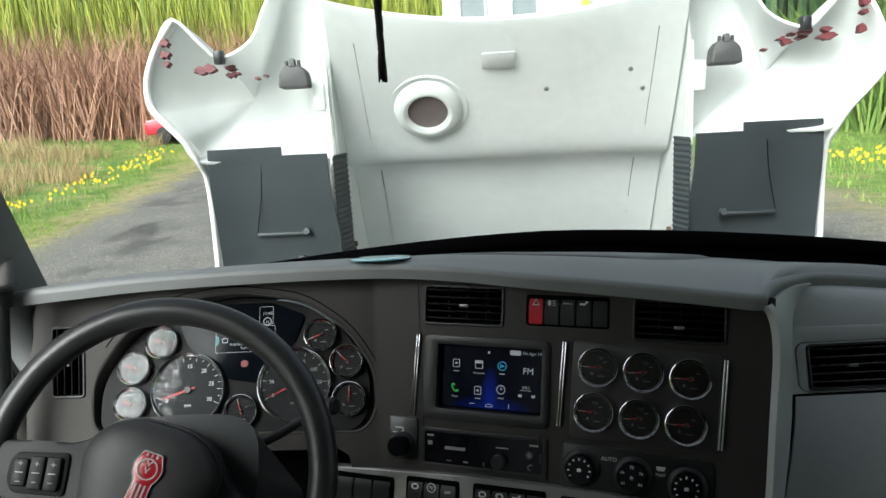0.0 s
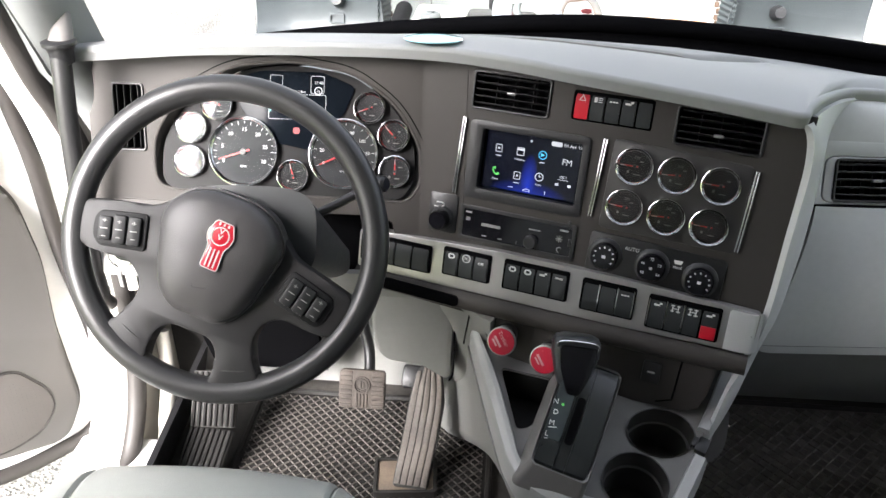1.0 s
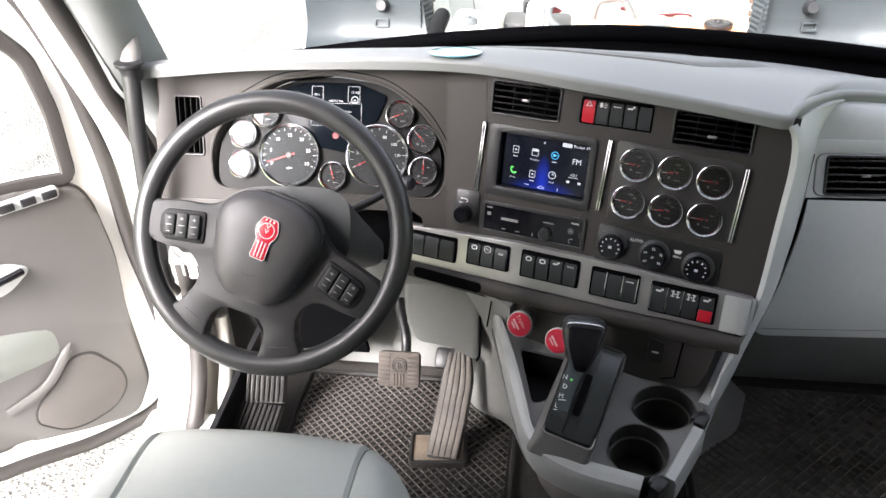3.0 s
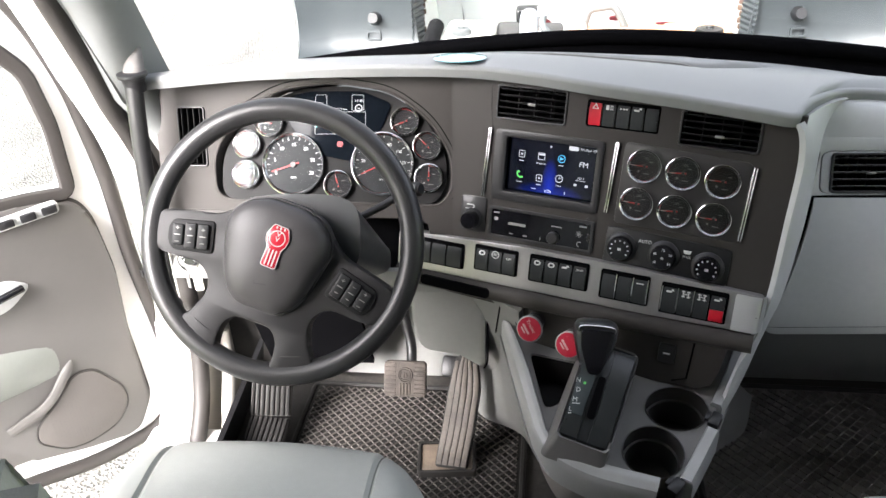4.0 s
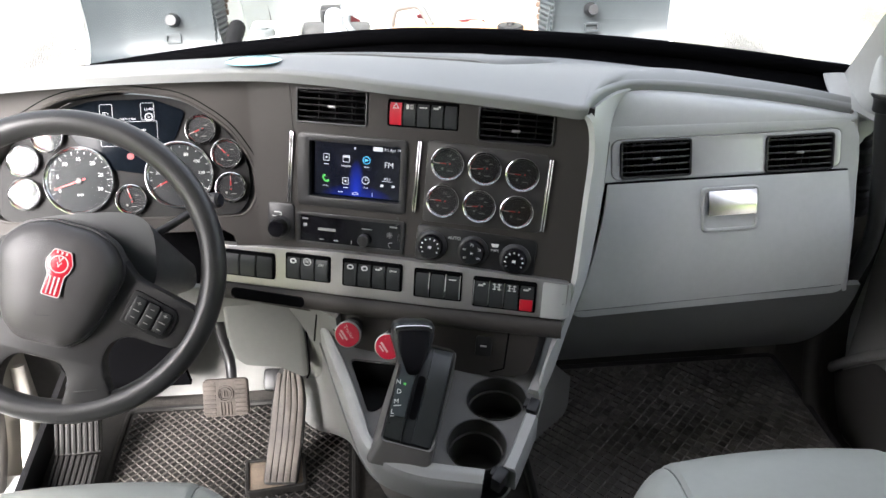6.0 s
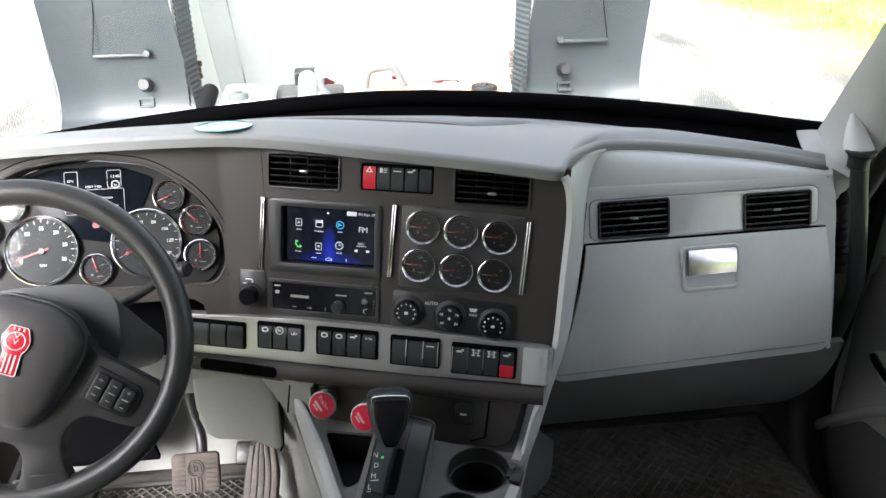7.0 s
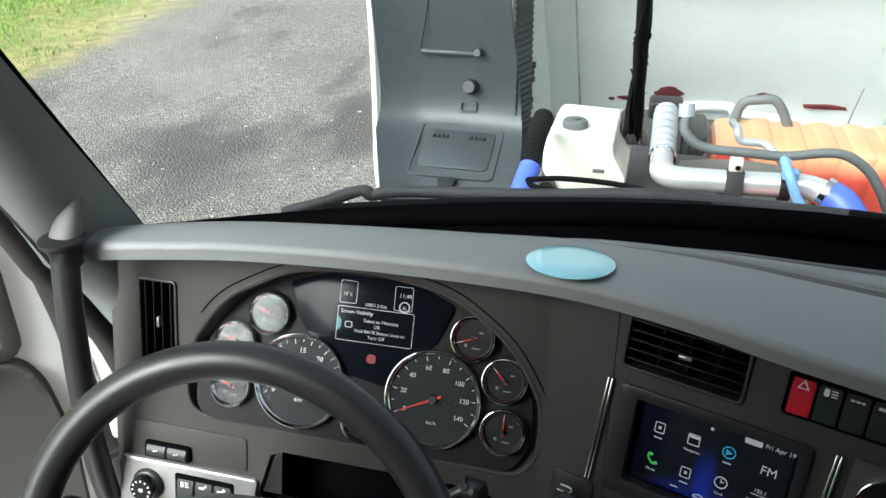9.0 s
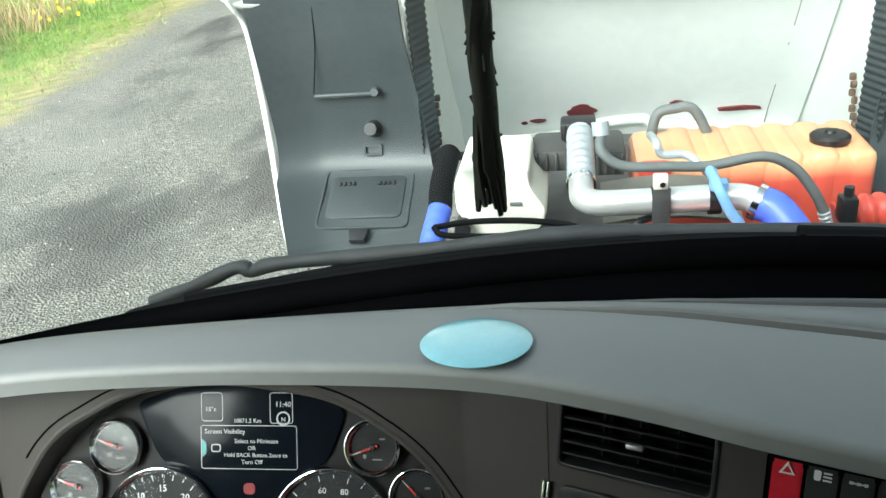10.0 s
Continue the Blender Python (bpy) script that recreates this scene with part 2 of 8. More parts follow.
def tube(bm, path, radius, seg=12, m=I4, closed=False, squash=1.0):
    """A tube along a line; radius is a number or a function of 0..1 along it."""
    pts = [m @ Vector(q) for q in path]
    rings, up = [], Vector((0.13, 0.21, 0.97))
    for i, p in enumerate(pts):
        a = pts[i - 1] if (i or closed) else pts[0]
        b = pts[(i + 1) % len(pts)] if (closed or i < len(pts) - 1) else pts[-1]
        d = (b - a).normalized()
        s = d.cross(up)
        s = s.normalized() if s.length > 1e-4 else Vector((1, 0, 0))
        u = s.cross(d).normalized()
        up = u
        r = radius(i / (len(pts) - 1)) if callable(radius) else radius
        rings.append([bm.verts.new(p + r * (math.cos(2 * math.pi * k / seg) * s + squash * math.sin(2 * math.pi * k / seg) * u)) for k in range(seg)])
    pairs = list(zip(rings, rings[1:] + rings[:1])) if closed else list(zip(rings, rings[1:]))
    for a, b in pairs:
        for k in range(seg):
            bm.faces.new((a[k], a[(k + 1) % seg], b[(k + 1) % seg], b[k]))
    if not closed:
        bm.faces.new(rings[0][::-1])
        bm.faces.new(rings[-1])
    return bm


def surf(bm, f, nu, nv, thick=0.0, m=I4):
    """A sheet from f(u, v), u and v in 0..1, made solid by thick."""
    g = [[bm.verts.new(m @ Vector(f(i / nu, j / nv))) for j in range(nv + 1)] for i in range(nu + 1)]
    fs = [bm.faces.new((g[i][j], g[i + 1][j], g[i + 1][j + 1], g[i][j + 1])) for i in range(nu) for j in range(nv)]
    if thick:
        bmesh.ops.recalc_face_normals(bm, faces=fs)
        bmesh.ops.solidify(bm, geom=fs, thickness=thick)
    return bm


def rounded(x0, y0, x1, y1, r, n=5):
    """The outline of a rectangle with round corners."""
    out = []
    for cx, cy, a0 in ((x1 - r, y1 - r, 0), (x0 + r, y1 - r, 90), (x0 + r, y0 + r, 180), (x1 - r, y0 + r, 270)):
        for k in range(n + 1):
            a = radians(a0 + 90 * k / n)
            out.append((cx + r * math.cos(a), cy + r * math.sin(a)))
    return out


def roundpoly(pts, r, n=4):
    """A polygon with its corners rounded."""
    out = []
    for i, p in enumerate(pts):
        p, a, b = Vector(p), Vector(pts[i - 1]), Vector(pts[(i + 1) % len(pts)])
        da, db = a - p, b - p
        k = min(r, 0.45 * da.length, 0.45 * db.length)
        s, e = p + da.normalized() * k, p + db.normalized() * k
        for j in range(n + 1):
            t = j / n
            out.append(tuple((1 - t) ** 2 * s + 2 * t * (1 - t) * p + t * t * e))
    return out


def plate(bm, outline, z0, z1, holes=(), m=I4, bevel=0.0):
    """A flat plate between z0 and z1 in local xy, with holes right through."""
    tmp = bmesh.new()
    edges = []
    for ring in (outline, *holes):
        vs = [tmp.verts.new((x, y, z1)) for x, y in ring]
        edges += [tmp.edges.new((vs[i], vs[(i + 1) % len(vs)])) for i in range(len(vs))]
    if holes:
        bmesh.ops.triangle_fill(tmp, use_beauty=True, edges=edges, normal=(0, 0, 1))
    else:
        bmesh.ops.contextual_create(tmp, geom=edges)
    bmesh.ops.recalc_face_normals(tmp, faces=tmp.faces)
    if tmp.faces and sum(f.normal.z for f in tmp.faces) < 0:
        bmesh.ops.reverse_faces(tmp, faces=tmp.faces)
    top = list(tmp.faces)
    rim = [e for e in tmp.edges if len(e.link_faces) == 1]
    r = bmesh.ops.extrude_edge_only(tmp, edges=rim)
    low = [g for g in r["geom"] if isinstance(g, bmesh.types.BMVert)]
    for v in low:
        v.co.z = z0
    if bevel:
        bmesh.ops.bevel(tmp, geom=rim, offset=bevel, segments=2, profile=0.5, affect="EDGES", clamp_overlap=True)
    bmesh.ops.holes_fill(tmp, edges=[e for e in tmp.edges if e.is_boundary]) if not holes else None
    bmesh.ops.recalc_face_normals(tmp, faces=tmp.faces)
    me = bpy.data.meshes.new("tmp")
    tmp.transform(m)
    tmp.to_mesh(me)
    tmp.free()
    bm.from_mesh(me)
    bpy.data.meshes.remove(me)
    return bm


def part(name, bm, material, parent=None, label="", m=None, sharp=38, kind=""):
    me = bpy.data.meshes.new(name)
    bm.to_mesh(me)
    bm.free()
    return part_mesh(name, me, material, parent, label, m, sharp, kind)


def part_mesh(name, me, material, parent=None, label="", m=None, sharp=38, kind=""):
    if material and not me.materials:
        me.materials.append(material)
    if sharp and not me.get("done"):
        me.polygons.foreach_set("use_smooth", [True] * len(me.polygons))
        me.set_sharp_from_angle(angle=radians(sharp))
        me["done"] = 1
    ob = new(name, me)
    if parent:
        ob.parent = parent
    if m is not None:
        ob.matrix_basis = m
    return tagged(ob, label=label, kind=kind)


def thing(name, m, label, category, group="", kind=""):
    e = new(name)
    e.empty_display_size = 0.05
    e.matrix_basis = m
    return tagged(e, label, category, group, kind)


def solo(name, bm, material, label, category, m=None, group="", kind=""):
    return tagged(part(name, bm, material, None, label, m), label, category, group, kind)


B = bmesh.new
letters = {}


def text(s, size, parent, m, material=None, align="CENTER", name="lettering"):
    """Raised lettering in the built-in font, lying in local xy."""
    key = (s, size, align)
    if key not in letters:
        cu = bpy.data.curves.new("lettering", "FONT")
        cu.body, cu.size, cu.align_x, cu.align_y, cu.extrude, cu.resolution_u = s, size, align, "CENTER", 0.0003, 2
        ob = bpy.data.objects.new("lettering", cu)
        scene.collection.objects.link(ob)
        bpy.context.view_layer.update()
        letters[key] = bpy.data.meshes.new_from_object(ob.evaluated_get(bpy.context.evaluated_depsgraph_get()))
        bpy.data.objects.remove(ob)
    me = letters[key]
    if me.materials and me.materials[0] != (material or INK):
        me = me.copy()
        me.materials.clear()
    return part_mesh(name, me, material or INK, parent, m=m, sharp=0)

# ---------- frames of the dashboard: local x right, y up the face, z towards the driver ----------
MA = pose(-0.33, 1.2577, 0.7, 74.3, 0, 0)
MD = pose(-0.33, 1.263, 0.7, 61.5, 0, 0.9)
MB = pose(0, 1.2427, 0.7, 75, 0, -17.3)
MS = pose(0, 1.2287, 0.7, 75, 0, -17.3)
MG = pose(0.82, 1.209, 0.7, 71.6, 0, 2.2)
MC = pose(0.25, 0.885, 0.3305, 15.8, 0, 0)
MSEL = pose(0.21, 0.94, 0.4249, 37.5, 0, 0)
MW = pose(-0.307, 0.954, 0.711, 61.6, 0, 2.8)
MDOOR = pose(-0.84, 1.47, 0, 90, 0, 50)
CX = 0.24


def curve(points, x):
    """The height at x of a smooth line through (x, height) pairs."""
    xs, ys = zip(*points)
    return float(np.interp(x, xs, ys))


# ---------- ground ----------
def ground_z(x, y):
    far = max(0.0, (y - 26) / 60)
    side = max(0.0, (-x - 7 - 0.1 * y) / 40) + max(0.0, (x - 9) / 60)
    return -1.25 + 2.6 * far + 1.5 * side + 0.05 * noise.noise((x * 0.25, y * 0.25, 0.3)) + 0.015 * noise.noise((x * 1.7, y * 1.7, 4))


def steps(lo, hi, near, n):
    """Places from lo to hi, dense round near."""
    t = np.linspace(-1, 1, n)
    s = np.sign(t) * np.abs(t) ** 2.6
    return [near + (hi - near) * v if v > 0 else near + (near - lo) * v for v in s]


def ground_mat():
    m = bpy.data.materials.new("gravel_and_grass")
    m.use_nodes = True
    n, l = m.node_tree.nodes, m.node_tree.links
    b = n["Principled BSDF"]
    b.inputs["Roughness"].default_value = 0.75
    geo = n.new("ShaderNodeNewGeometry")
    sep = n.new("ShaderNodeSeparateXYZ")
    l.new(geo.outputs["Position"], sep.inputs[0])

    def tex(scale, detail=5, kind="ShaderNodeTexNoise"):
        t = n.new(kind)
        t.inputs["Scale"].default_value = scale
        if kind == "ShaderNodeTexNoise":
            t.inputs["Detail"].default_value = detail
        l.new(geo.outputs["Position"], t.inputs["Vector"])
        return t

    def math_(op, a, c, v=None):
        k = n.new("ShaderNodeMath")
        k.operation = op
        for i, q in enumerate((a, c) if v is None else (a, c, v)):
            if isinstance(q, (int, float)):
                k.inputs[i].default_value = q
            else:
                l.new(q, k.inputs[i])
        return k.outputs[0]

    def mix(f, a, c):
        k = n.new("ShaderNodeMix")
        k.data_type = "RGBA"
        l.new(f, k.inputs[0])
        for i, q in ((6, a), (7, c)):
            if isinstance(q, tuple):
                k.inputs[i].default_value = (*q, 1)
            else:
                l.new(q, k.inputs[i])
        return k.outputs[2]

    def rise(v, lo, hi):
        k = n.new("ShaderNodeMapRange")
        k.interpolation_type = "SMOOTHSTEP"
        k.inputs["From Min"].default_value, k.inputs["From Max"].default_value = lo, hi
        l.new(v, k.inputs["Value"])
        return k.outputs[0]

    stones = tex(52, kind="ShaderNodeTexVoronoi")
    stone_tone = n.new("ShaderNodeSeparateColor")
    l.new(stones.outputs["Color"], stone_tone.inputs[0])
    blotch, fine = tex(0.9), tex(14)
    wet = n.new("ShaderNodeTexNoise")
    wet.inputs["Scale"].default_value, wet.inputs["Detail"].default_value, wet.inputs["Roughness"].default_value = 0.8, 9, 0.62
    stretch = n.new("ShaderNodeMapping")
    stretch.inputs["Rotation"].default_value, stretch.inputs["Scale"].default_value = (0, 0, 0.5), (0.75, 0.33, 1)
    l.new(geo.outputs["Position"], stretch.inputs[0])
    l.new(stretch.outputs[0], wet.inputs["Vector"])
    gravel = mix(stone_tone.outputs[0], (0.085, 0.081, 0.072), (0.260, 0.248, 0.216))
    gravel = mix(rise(stone_tone.outputs[1], 0.972, 0.99), gravel, (0.38, 0.37, 0.34))
    gravel = mix(math_("MULTIPLY", rise(blotch.outputs[0], 0.42, 0.62), 0.5), gravel, (0.12, 0.122, 0.108))
    gravel = mix(math_("MULTIPLY", rise(wet.outputs[0], 0.50, 0.62), 0.8), gravel, (0.055, 0.053, 0.050))
    grass = mix(rise(tex(1.6).outputs[0], 0.35, 0.65), (0.10, 0.20, 0.028), (0.20, 0.26, 0.05))
    grass = mix(rise(fine.outputs[0], 0.45, 0.75), grass, (0.06, 0.12, 0.02))
    straw = mix(rise(tex(5).outputs[0], 0.35, 0.65), (0.36, 0.30, 0.13), (0.20, 0.20, 0.06))
    # the gravel drive runs ahead between grass banks
    wob = math_("MULTIPLY_ADD", blotch.outputs[0], 2.2, -1.1)
    left = math_("ADD", math_("MULTIPLY_ADD", sep.outputs[1], -0.13, math_("MULTIPLY", sep.outputs[0], -1.0)), wob)
    right = math_("ADD", math_("MULTIPLY_ADD", sep.outputs[1], 0.10, sep.outputs[0]), wob)
    dl, dr = rise(left, 5.3, 6.4), math_("MULTIPLY", rise(right, 6.4, 8.2), 0.6)
    gl, gr = rise(left, 6.3, 7.4), rise(right, 8.0, 9.2)
    far = rise(sep.outputs[1], 36.0, 42.0)
    verge = math_("MAXIMUM", dl, dr)
    lawn = math_("MAXIMUM", math_("MAXIMUM", gl, gr), far)
    col = mix(lawn, mix(math_("MULTIPLY", verge, 0.9), gravel, straw), mix(rise(tex(0.7).outputs[0], 0.5, 0.7), grass, straw))
    l.new(col, b.inputs["Base Color"])
    l.new(math_("SUBTRACT", 0.85, math_("MULTIPLY", rise(wet.outputs[0], 0.52, 0.66), 0.45)), b.inputs["Roughness"])
    bp = n.new("ShaderNodeBump")
    bp.inputs["Strength"].default_value, bp.inputs["Distance"].default_value = 0.8, 0.02
    l.new(stones.outputs["Distance"], bp.inputs["Height"])
    l.new(bp.outputs[0], b.inputs["Normal"])
    return m


bm = B()
gx, gy = steps(-400, 400, 0, 90), steps(-200, 900, 8, 110)
gv = [[bm.verts.new((x, y, ground_z(x, y))) for y in gy] for x in gx]
for i in range(len(gx) - 1):
    for j in range(len(gy) - 1):
        bm.faces.new((gv[i][j], gv[i + 1][j], gv[i + 1][j + 1], gv[i][j + 1]))
solo("ground", bm, ground_mat(), "grey gravel drive with wet patches between grass banks", "ground", kind="structure")

# ---------- cab shell ----------
bm = B()
box(bm, 0.24, 0.25, -0.03, 1.76, 2.5, 0.06)
solo("floor", bm, CARPET, "dark carpeted steel cab floor", "floor", kind="structure")
# firewall coloured black to stand for the darkness of the footwell
bm = B()
box(bm, CX, 1.55, 0.10, 2.04, 0.05, 1.24)
solo("wall_front", bm, RUBBER, "firewall lining, blackened for the unlit footwell", "wall", kind="structure")
bm = B()
surf(bm, lambda u, v: (-0.56 + 0.70 * u, 1.515 - 0.06 * (1 - v) ** 3, 0.035 + 0.50 * v), 6, 12, 0.012)
solo("toe_board", bm, LOWER, "light grey toe board behind the pedals", "panel", kind="structure")
bm = B()
box(bm, CX, -1.02, 0.92, 2.06, 0.05, 1.95)
solo("wall_back", bm, HEADLINER, "plain grey padded back wall of the cab", "wall", kind="structure")
bm = B()


def roof(u, v):
    s = 2 * u - 1
    return (CX + s * 1.0, 0.88 - 1.90 * v, 1.90 - 0.10 * s * s - 0.09 * (1 - v) ** 3 + 0.03 * math.sin(math.pi * v))


surf(bm, roof, 16, 16, 0.04)
solo("ceiling", bm, HEADLINER, "grey padded headliner of the cab roof", "ceiling", kind="structure")


def glass_low(x):
    s = (x - CX) / 0.9
    return Vector((x, 1.40 + 0.10 * (1 - s * s), 0.815 + 0.075 * (1 - min(1, abs(s)) ** 1.6)))


def glass_top(x):
    s = (x - CX) / 0.9
    return Vector((CX + 0.88 * (x - CX), 0.78 + 0.11 * (1 - s * s), 1.76 + 0.05 * (1 - s * s)))


windscreen = thing("window_1", T(CX, 1.45, 0.85), "large curved windscreen of clear glass", "windscreen", kind="structure")
inv = windscreen.matrix_basis.inverted()
bm = B()
surf(bm, lambda u, v: glass_low(-0.68 + 1.84 * u).lerp(glass_top(-0.68 + 1.84 * u), v), 24, 6, 0.0, inv)
pane = part("pane", bm, GLASS, windscreen)
pane.visible_shadow = False
bm = B()
for f, r in ((glass_low, 0.016), (glass_top, 0.016)):
    tube(bm, [f(-0.68 + 1.84 * k / 24) for k in range(25)], r, 10, inv)
part("seal", bm, MATTE, windscreen)

# windscreen pillars: padded trims with a dark edge along the glass
def along(points, v):
    """The place at v on a line through (v, x, y, z) stations."""
    vs = [p[0] for p in points]
    return Vector([float(np.interp(v, vs, [p[k] for p in points])) for k in (1, 2, 3)])


for side, x0 in ((-1, -0.66), (1, 1.14)):
    low, top = glass_low(x0), glass_top(x0)
    name = "wall_pillar_left" if side < 0 else "wall_pillar_right"
    flip = lambda p, side=side: Vector((p.x if side < 0 else 2 * CX - p.x, p.y, p.z))
    OUT = [(0, -0.662, 1.335, 0.70), (0.1, -0.688, 1.30, 0.775), (0.2, -0.703, 1.252, 0.85), (0.4, -0.712, 1.185, 1.04), (1, -0.66, 0.70, 1.75)]
    INN = [(0, -0.642, 1.37, 0.70), (0.2, low.x if side < 0 else 2 * CX - low.x, low.y, low.z), (1, top.x if side < 0 else 2 * CX - top.x, top.y, top.z)]
    bm = B()

    def pillar(u, v, flip=flip, OUT=OUT, INN=INN):
        p = along(INN, v).lerp(along(OUT, v), u)
        h = math.sin(math.pi * min(1, u * 1.15)) ** 0.8
        return flip(p + Vector((0.012, -0.026, 0.010)) * h + Vector((0, -0.012, 0)))

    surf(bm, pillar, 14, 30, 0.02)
    # right pillar gets the grey with its extra light painted in
    solo(name, bm, PILLAR if side < 0 else PILLAR_LIT, "grey moulded windscreen pillar trim", "pillar", kind="structure")
    bm = B()
    tube(bm, [low.lerp(top, k / 10) + Vector((-side * 0.004, -0.012, 0.004)) for k in range(11)], 0.008, 8)
    solo("trim", bm, MATTE, "black edge strip along the windscreen", "trim", kind="structure")


def side_wall(name, side, label, jamb):
    """A cab side with a flared door opening, rubber strips round it."""
    fx = lambda x: x if side < 0 else 2 * CX - x
    HOLE = smoothed([(0, 0.28, -0.06), (0, 0.75, -0.075), (0, 1.17, -0.075), (0, 1.285, -0.02), (0, 1.352, 0.10), (0, 1.382, 0.28), (0, 1.382, 0.48), (0, 1.355, 0.645), (0, 1.310, 0.755), (0, 1.262, 0.845),
                     (0, 1.20, 0.985), (0, 0.95, 1.45), (0, 0.82, 1.66), (0, 0.55, 1.70), (0, 0.28, 1.70)], 4)
    mid = Vector((0, 0.80, 0.60))
    grown = lambda p, d: p + (p - mid).normalized() * d
    OUTER = [(0, -1.0, -0.25), (0, 1.60, -0.25), (0, 1.60, 0.62), (0, 1.42, 0.84), (0, 0.82, 1.80), (0, 0.70, 1.88), (0, -1.0, 1.90)]
    bm = B()
    flat = Matrix(((0, 0, 1, fx(-0.724)), (1, 0, 0, 0), (0, 1, 0, 0), (0, 0, 0, 1)))
    plate(bm, [(p[1], p[2]) for p in OUTER], -0.012, 0.012, [[(p.y, p.z) for p in HOLE]], flat)
    rings = []
    for d, x in ((0.0, -0.735), (0.006, -0.750), (0.018, -0.766), (0.034, -0.774), (0.046, -0.790), (0.050, -0.830), (0.054, -0.850), (0.062, -0.856)):
        rings.append([bm.verts.new((fx(x), q.y, q.z)) for q in (grown(p, d) for p in HOLE)])
    for r0, r1 in zip(rings, rings[1:]):
        for i in range(len(r0)):
            bm.faces.new((r0[i], r0[(i + 1) % len(r0)], r1[(i + 1) % len(r1)], r1[i]))
    wall = solo(name, bm, jamb, label, "wall", kind="structure")
    bm = B()      # outer skin with the same opening
    flat = Matrix(((0, 0, 1, fx(-0.858)), (1, 0, 0, 0), (0, 1, 0, 0), (0, 0, 0, 1)))
    plate(bm, [(p[1], p[2]) for p in OUTER], -0.004, 0.004, [[(q.y, q.z) for q in (grown(p, 0.06) for p in HOLE)]], flat)
    part("outer_skin", bm, WHITE, wall, "white painted outer skin")
    bm = B()
    tube(bm, [Vector((fx(-0.722), p.y, p.z)) for p in (grown(p, -0.012) for p in HOLE)], 0.021, 12, closed=True)
    part("weather_strip", bm, SEAL, wall, "thick brown-black rubber weather strip")
    return wall


side_wall("wall_left", -1, "cream painted door frame of the cab", JAMB)
# right frame takes the seal's black as the shade beside the dashboard
side_wall("wall_right", 1, "door frame of the cab, blackened for its shaded gap", SEAL)

# ---------- dashboard ----------
dash = thing("dashboard", T(CX, 1.35, 0.0), "wide taupe and grey moulded truck dashboard", "dashboard")
dinv = dash.matrix_basis.inverted()
LIP = [(-0.63, 1.232, 0.884), (-0.52, 1.250, 0.889), (-0.42, 1.262, 0.893), (-0.25, 1.270, 0.896), (-0.05, 1.262, 0.898), (0.08, 1.236, 0.894), (0.18, 1.207, 0.887),
       (0.28, 1.181, 0.880), (0.37, 1.155, 0.874), (0.45, 1.131, 0.868), (0.51, 1.114, 0.864)]
REAR = [(-0.66, 1.365, 0.842), (-0.54, 1.385, 0.856), (-0.42, 1.400, 0.862), (-0.22, 1.420, 0.866), (0.0, 1.436, 0.868), (0.15, 1.441, 0.868), (0.25, 1.443, 0.867),
        (0.36, 1.444, 0.864), (0.45, 1.442, 0.860), (0.53, 1.438, 0.855), (0.60, 1.432, 0.849)]
PT = [(0.532, 1.145, 0.867), (0.572, 1.202, 0.867), (0.63, 1.261, 0.862), (0.73, 1.290, 0.848), (0.86, 1.291, 0.831), (0.98, 1.284, 0.814), (1.075, 1.265, 0.799)]
PR = [(0.65, 1.426, 0.844), (0.71, 1.416, 0.838), (0.77, 1.404, 0.832), (0.84, 1.388, 0.825), (0.91, 1.368, 0.814), (1.0, 1.335, 0.803), (1.085, 1.300, 0.790)]
LIPS, REARS = smoothed(LIP + PT, 5), smoothed(REAR + PR, 5)
N_LIP = 5 * len(LIP) / (len(LIPS) - 1)


def top_pad(u, v):
    k = u * (len(LIPS) - 1)
    i = min(int(k), len(LIPS) - 2)
    a = LIPS[i].lerp(LIPS[i + 1], k - i)
    b = REARS[i].lerp(REARS[i + 1], k - i)
    along_ = LIPS[min(i + 3, len(LIPS) - 1)] - LIPS[max(i - 2, 0)]
    n = Vector((along_.y, -along_.x, 0)).normalized()       # outwards from the edge
    far = min(1, max(0, (k - 5 * (len(LIP) + 0.5)) / 6))     # lower on the passenger side
    a = a - Vector((0, 0, 0.009 * far))
    if v < 0.25:      # rolled lip with an upright front
        t = v / 0.25
        ang = math.pi * (1.0 - 0.5 * max(0.0, t - 0.45) / 0.55)
        low = 0.015 * min(1.0, t / 0.45) - 0.015
        off = 0.009 + 0.009 * math.cos(ang) - 0.15 * low
        return (a.x - n.x * off, a.y - n.y * off, a.z + 0.002 + low + 0.008 * math.sin(ang))
    t = (v - 0.25) / 0.75
    p = a.lerp(b, t)
    on = min(1, max(0, (p.x + 0.16) / 0.55)) * min(1, max(0, (0.53 - p.x) / 0.13))
    t1, t2 = 0.77 - 0.18 * on, 0.80 + 0.12 * on
    ridge = min(1, on * 6) * (0.006 * math.exp(-((t - 0.76) / 0.10) ** 2) - 0.018 * math.exp(-((t - t1) / 0.030) ** 2) - 0.014 * math.exp(-((t - t2) / 0.026) ** 2))
    return (p.x - n.x * 0.009 * (1 - t), p.y - n.y * 0.009 * (1 - t), p.z + 0.013 * math.sin(math.pi * t) + ridge + 0.010 * (1 - t))


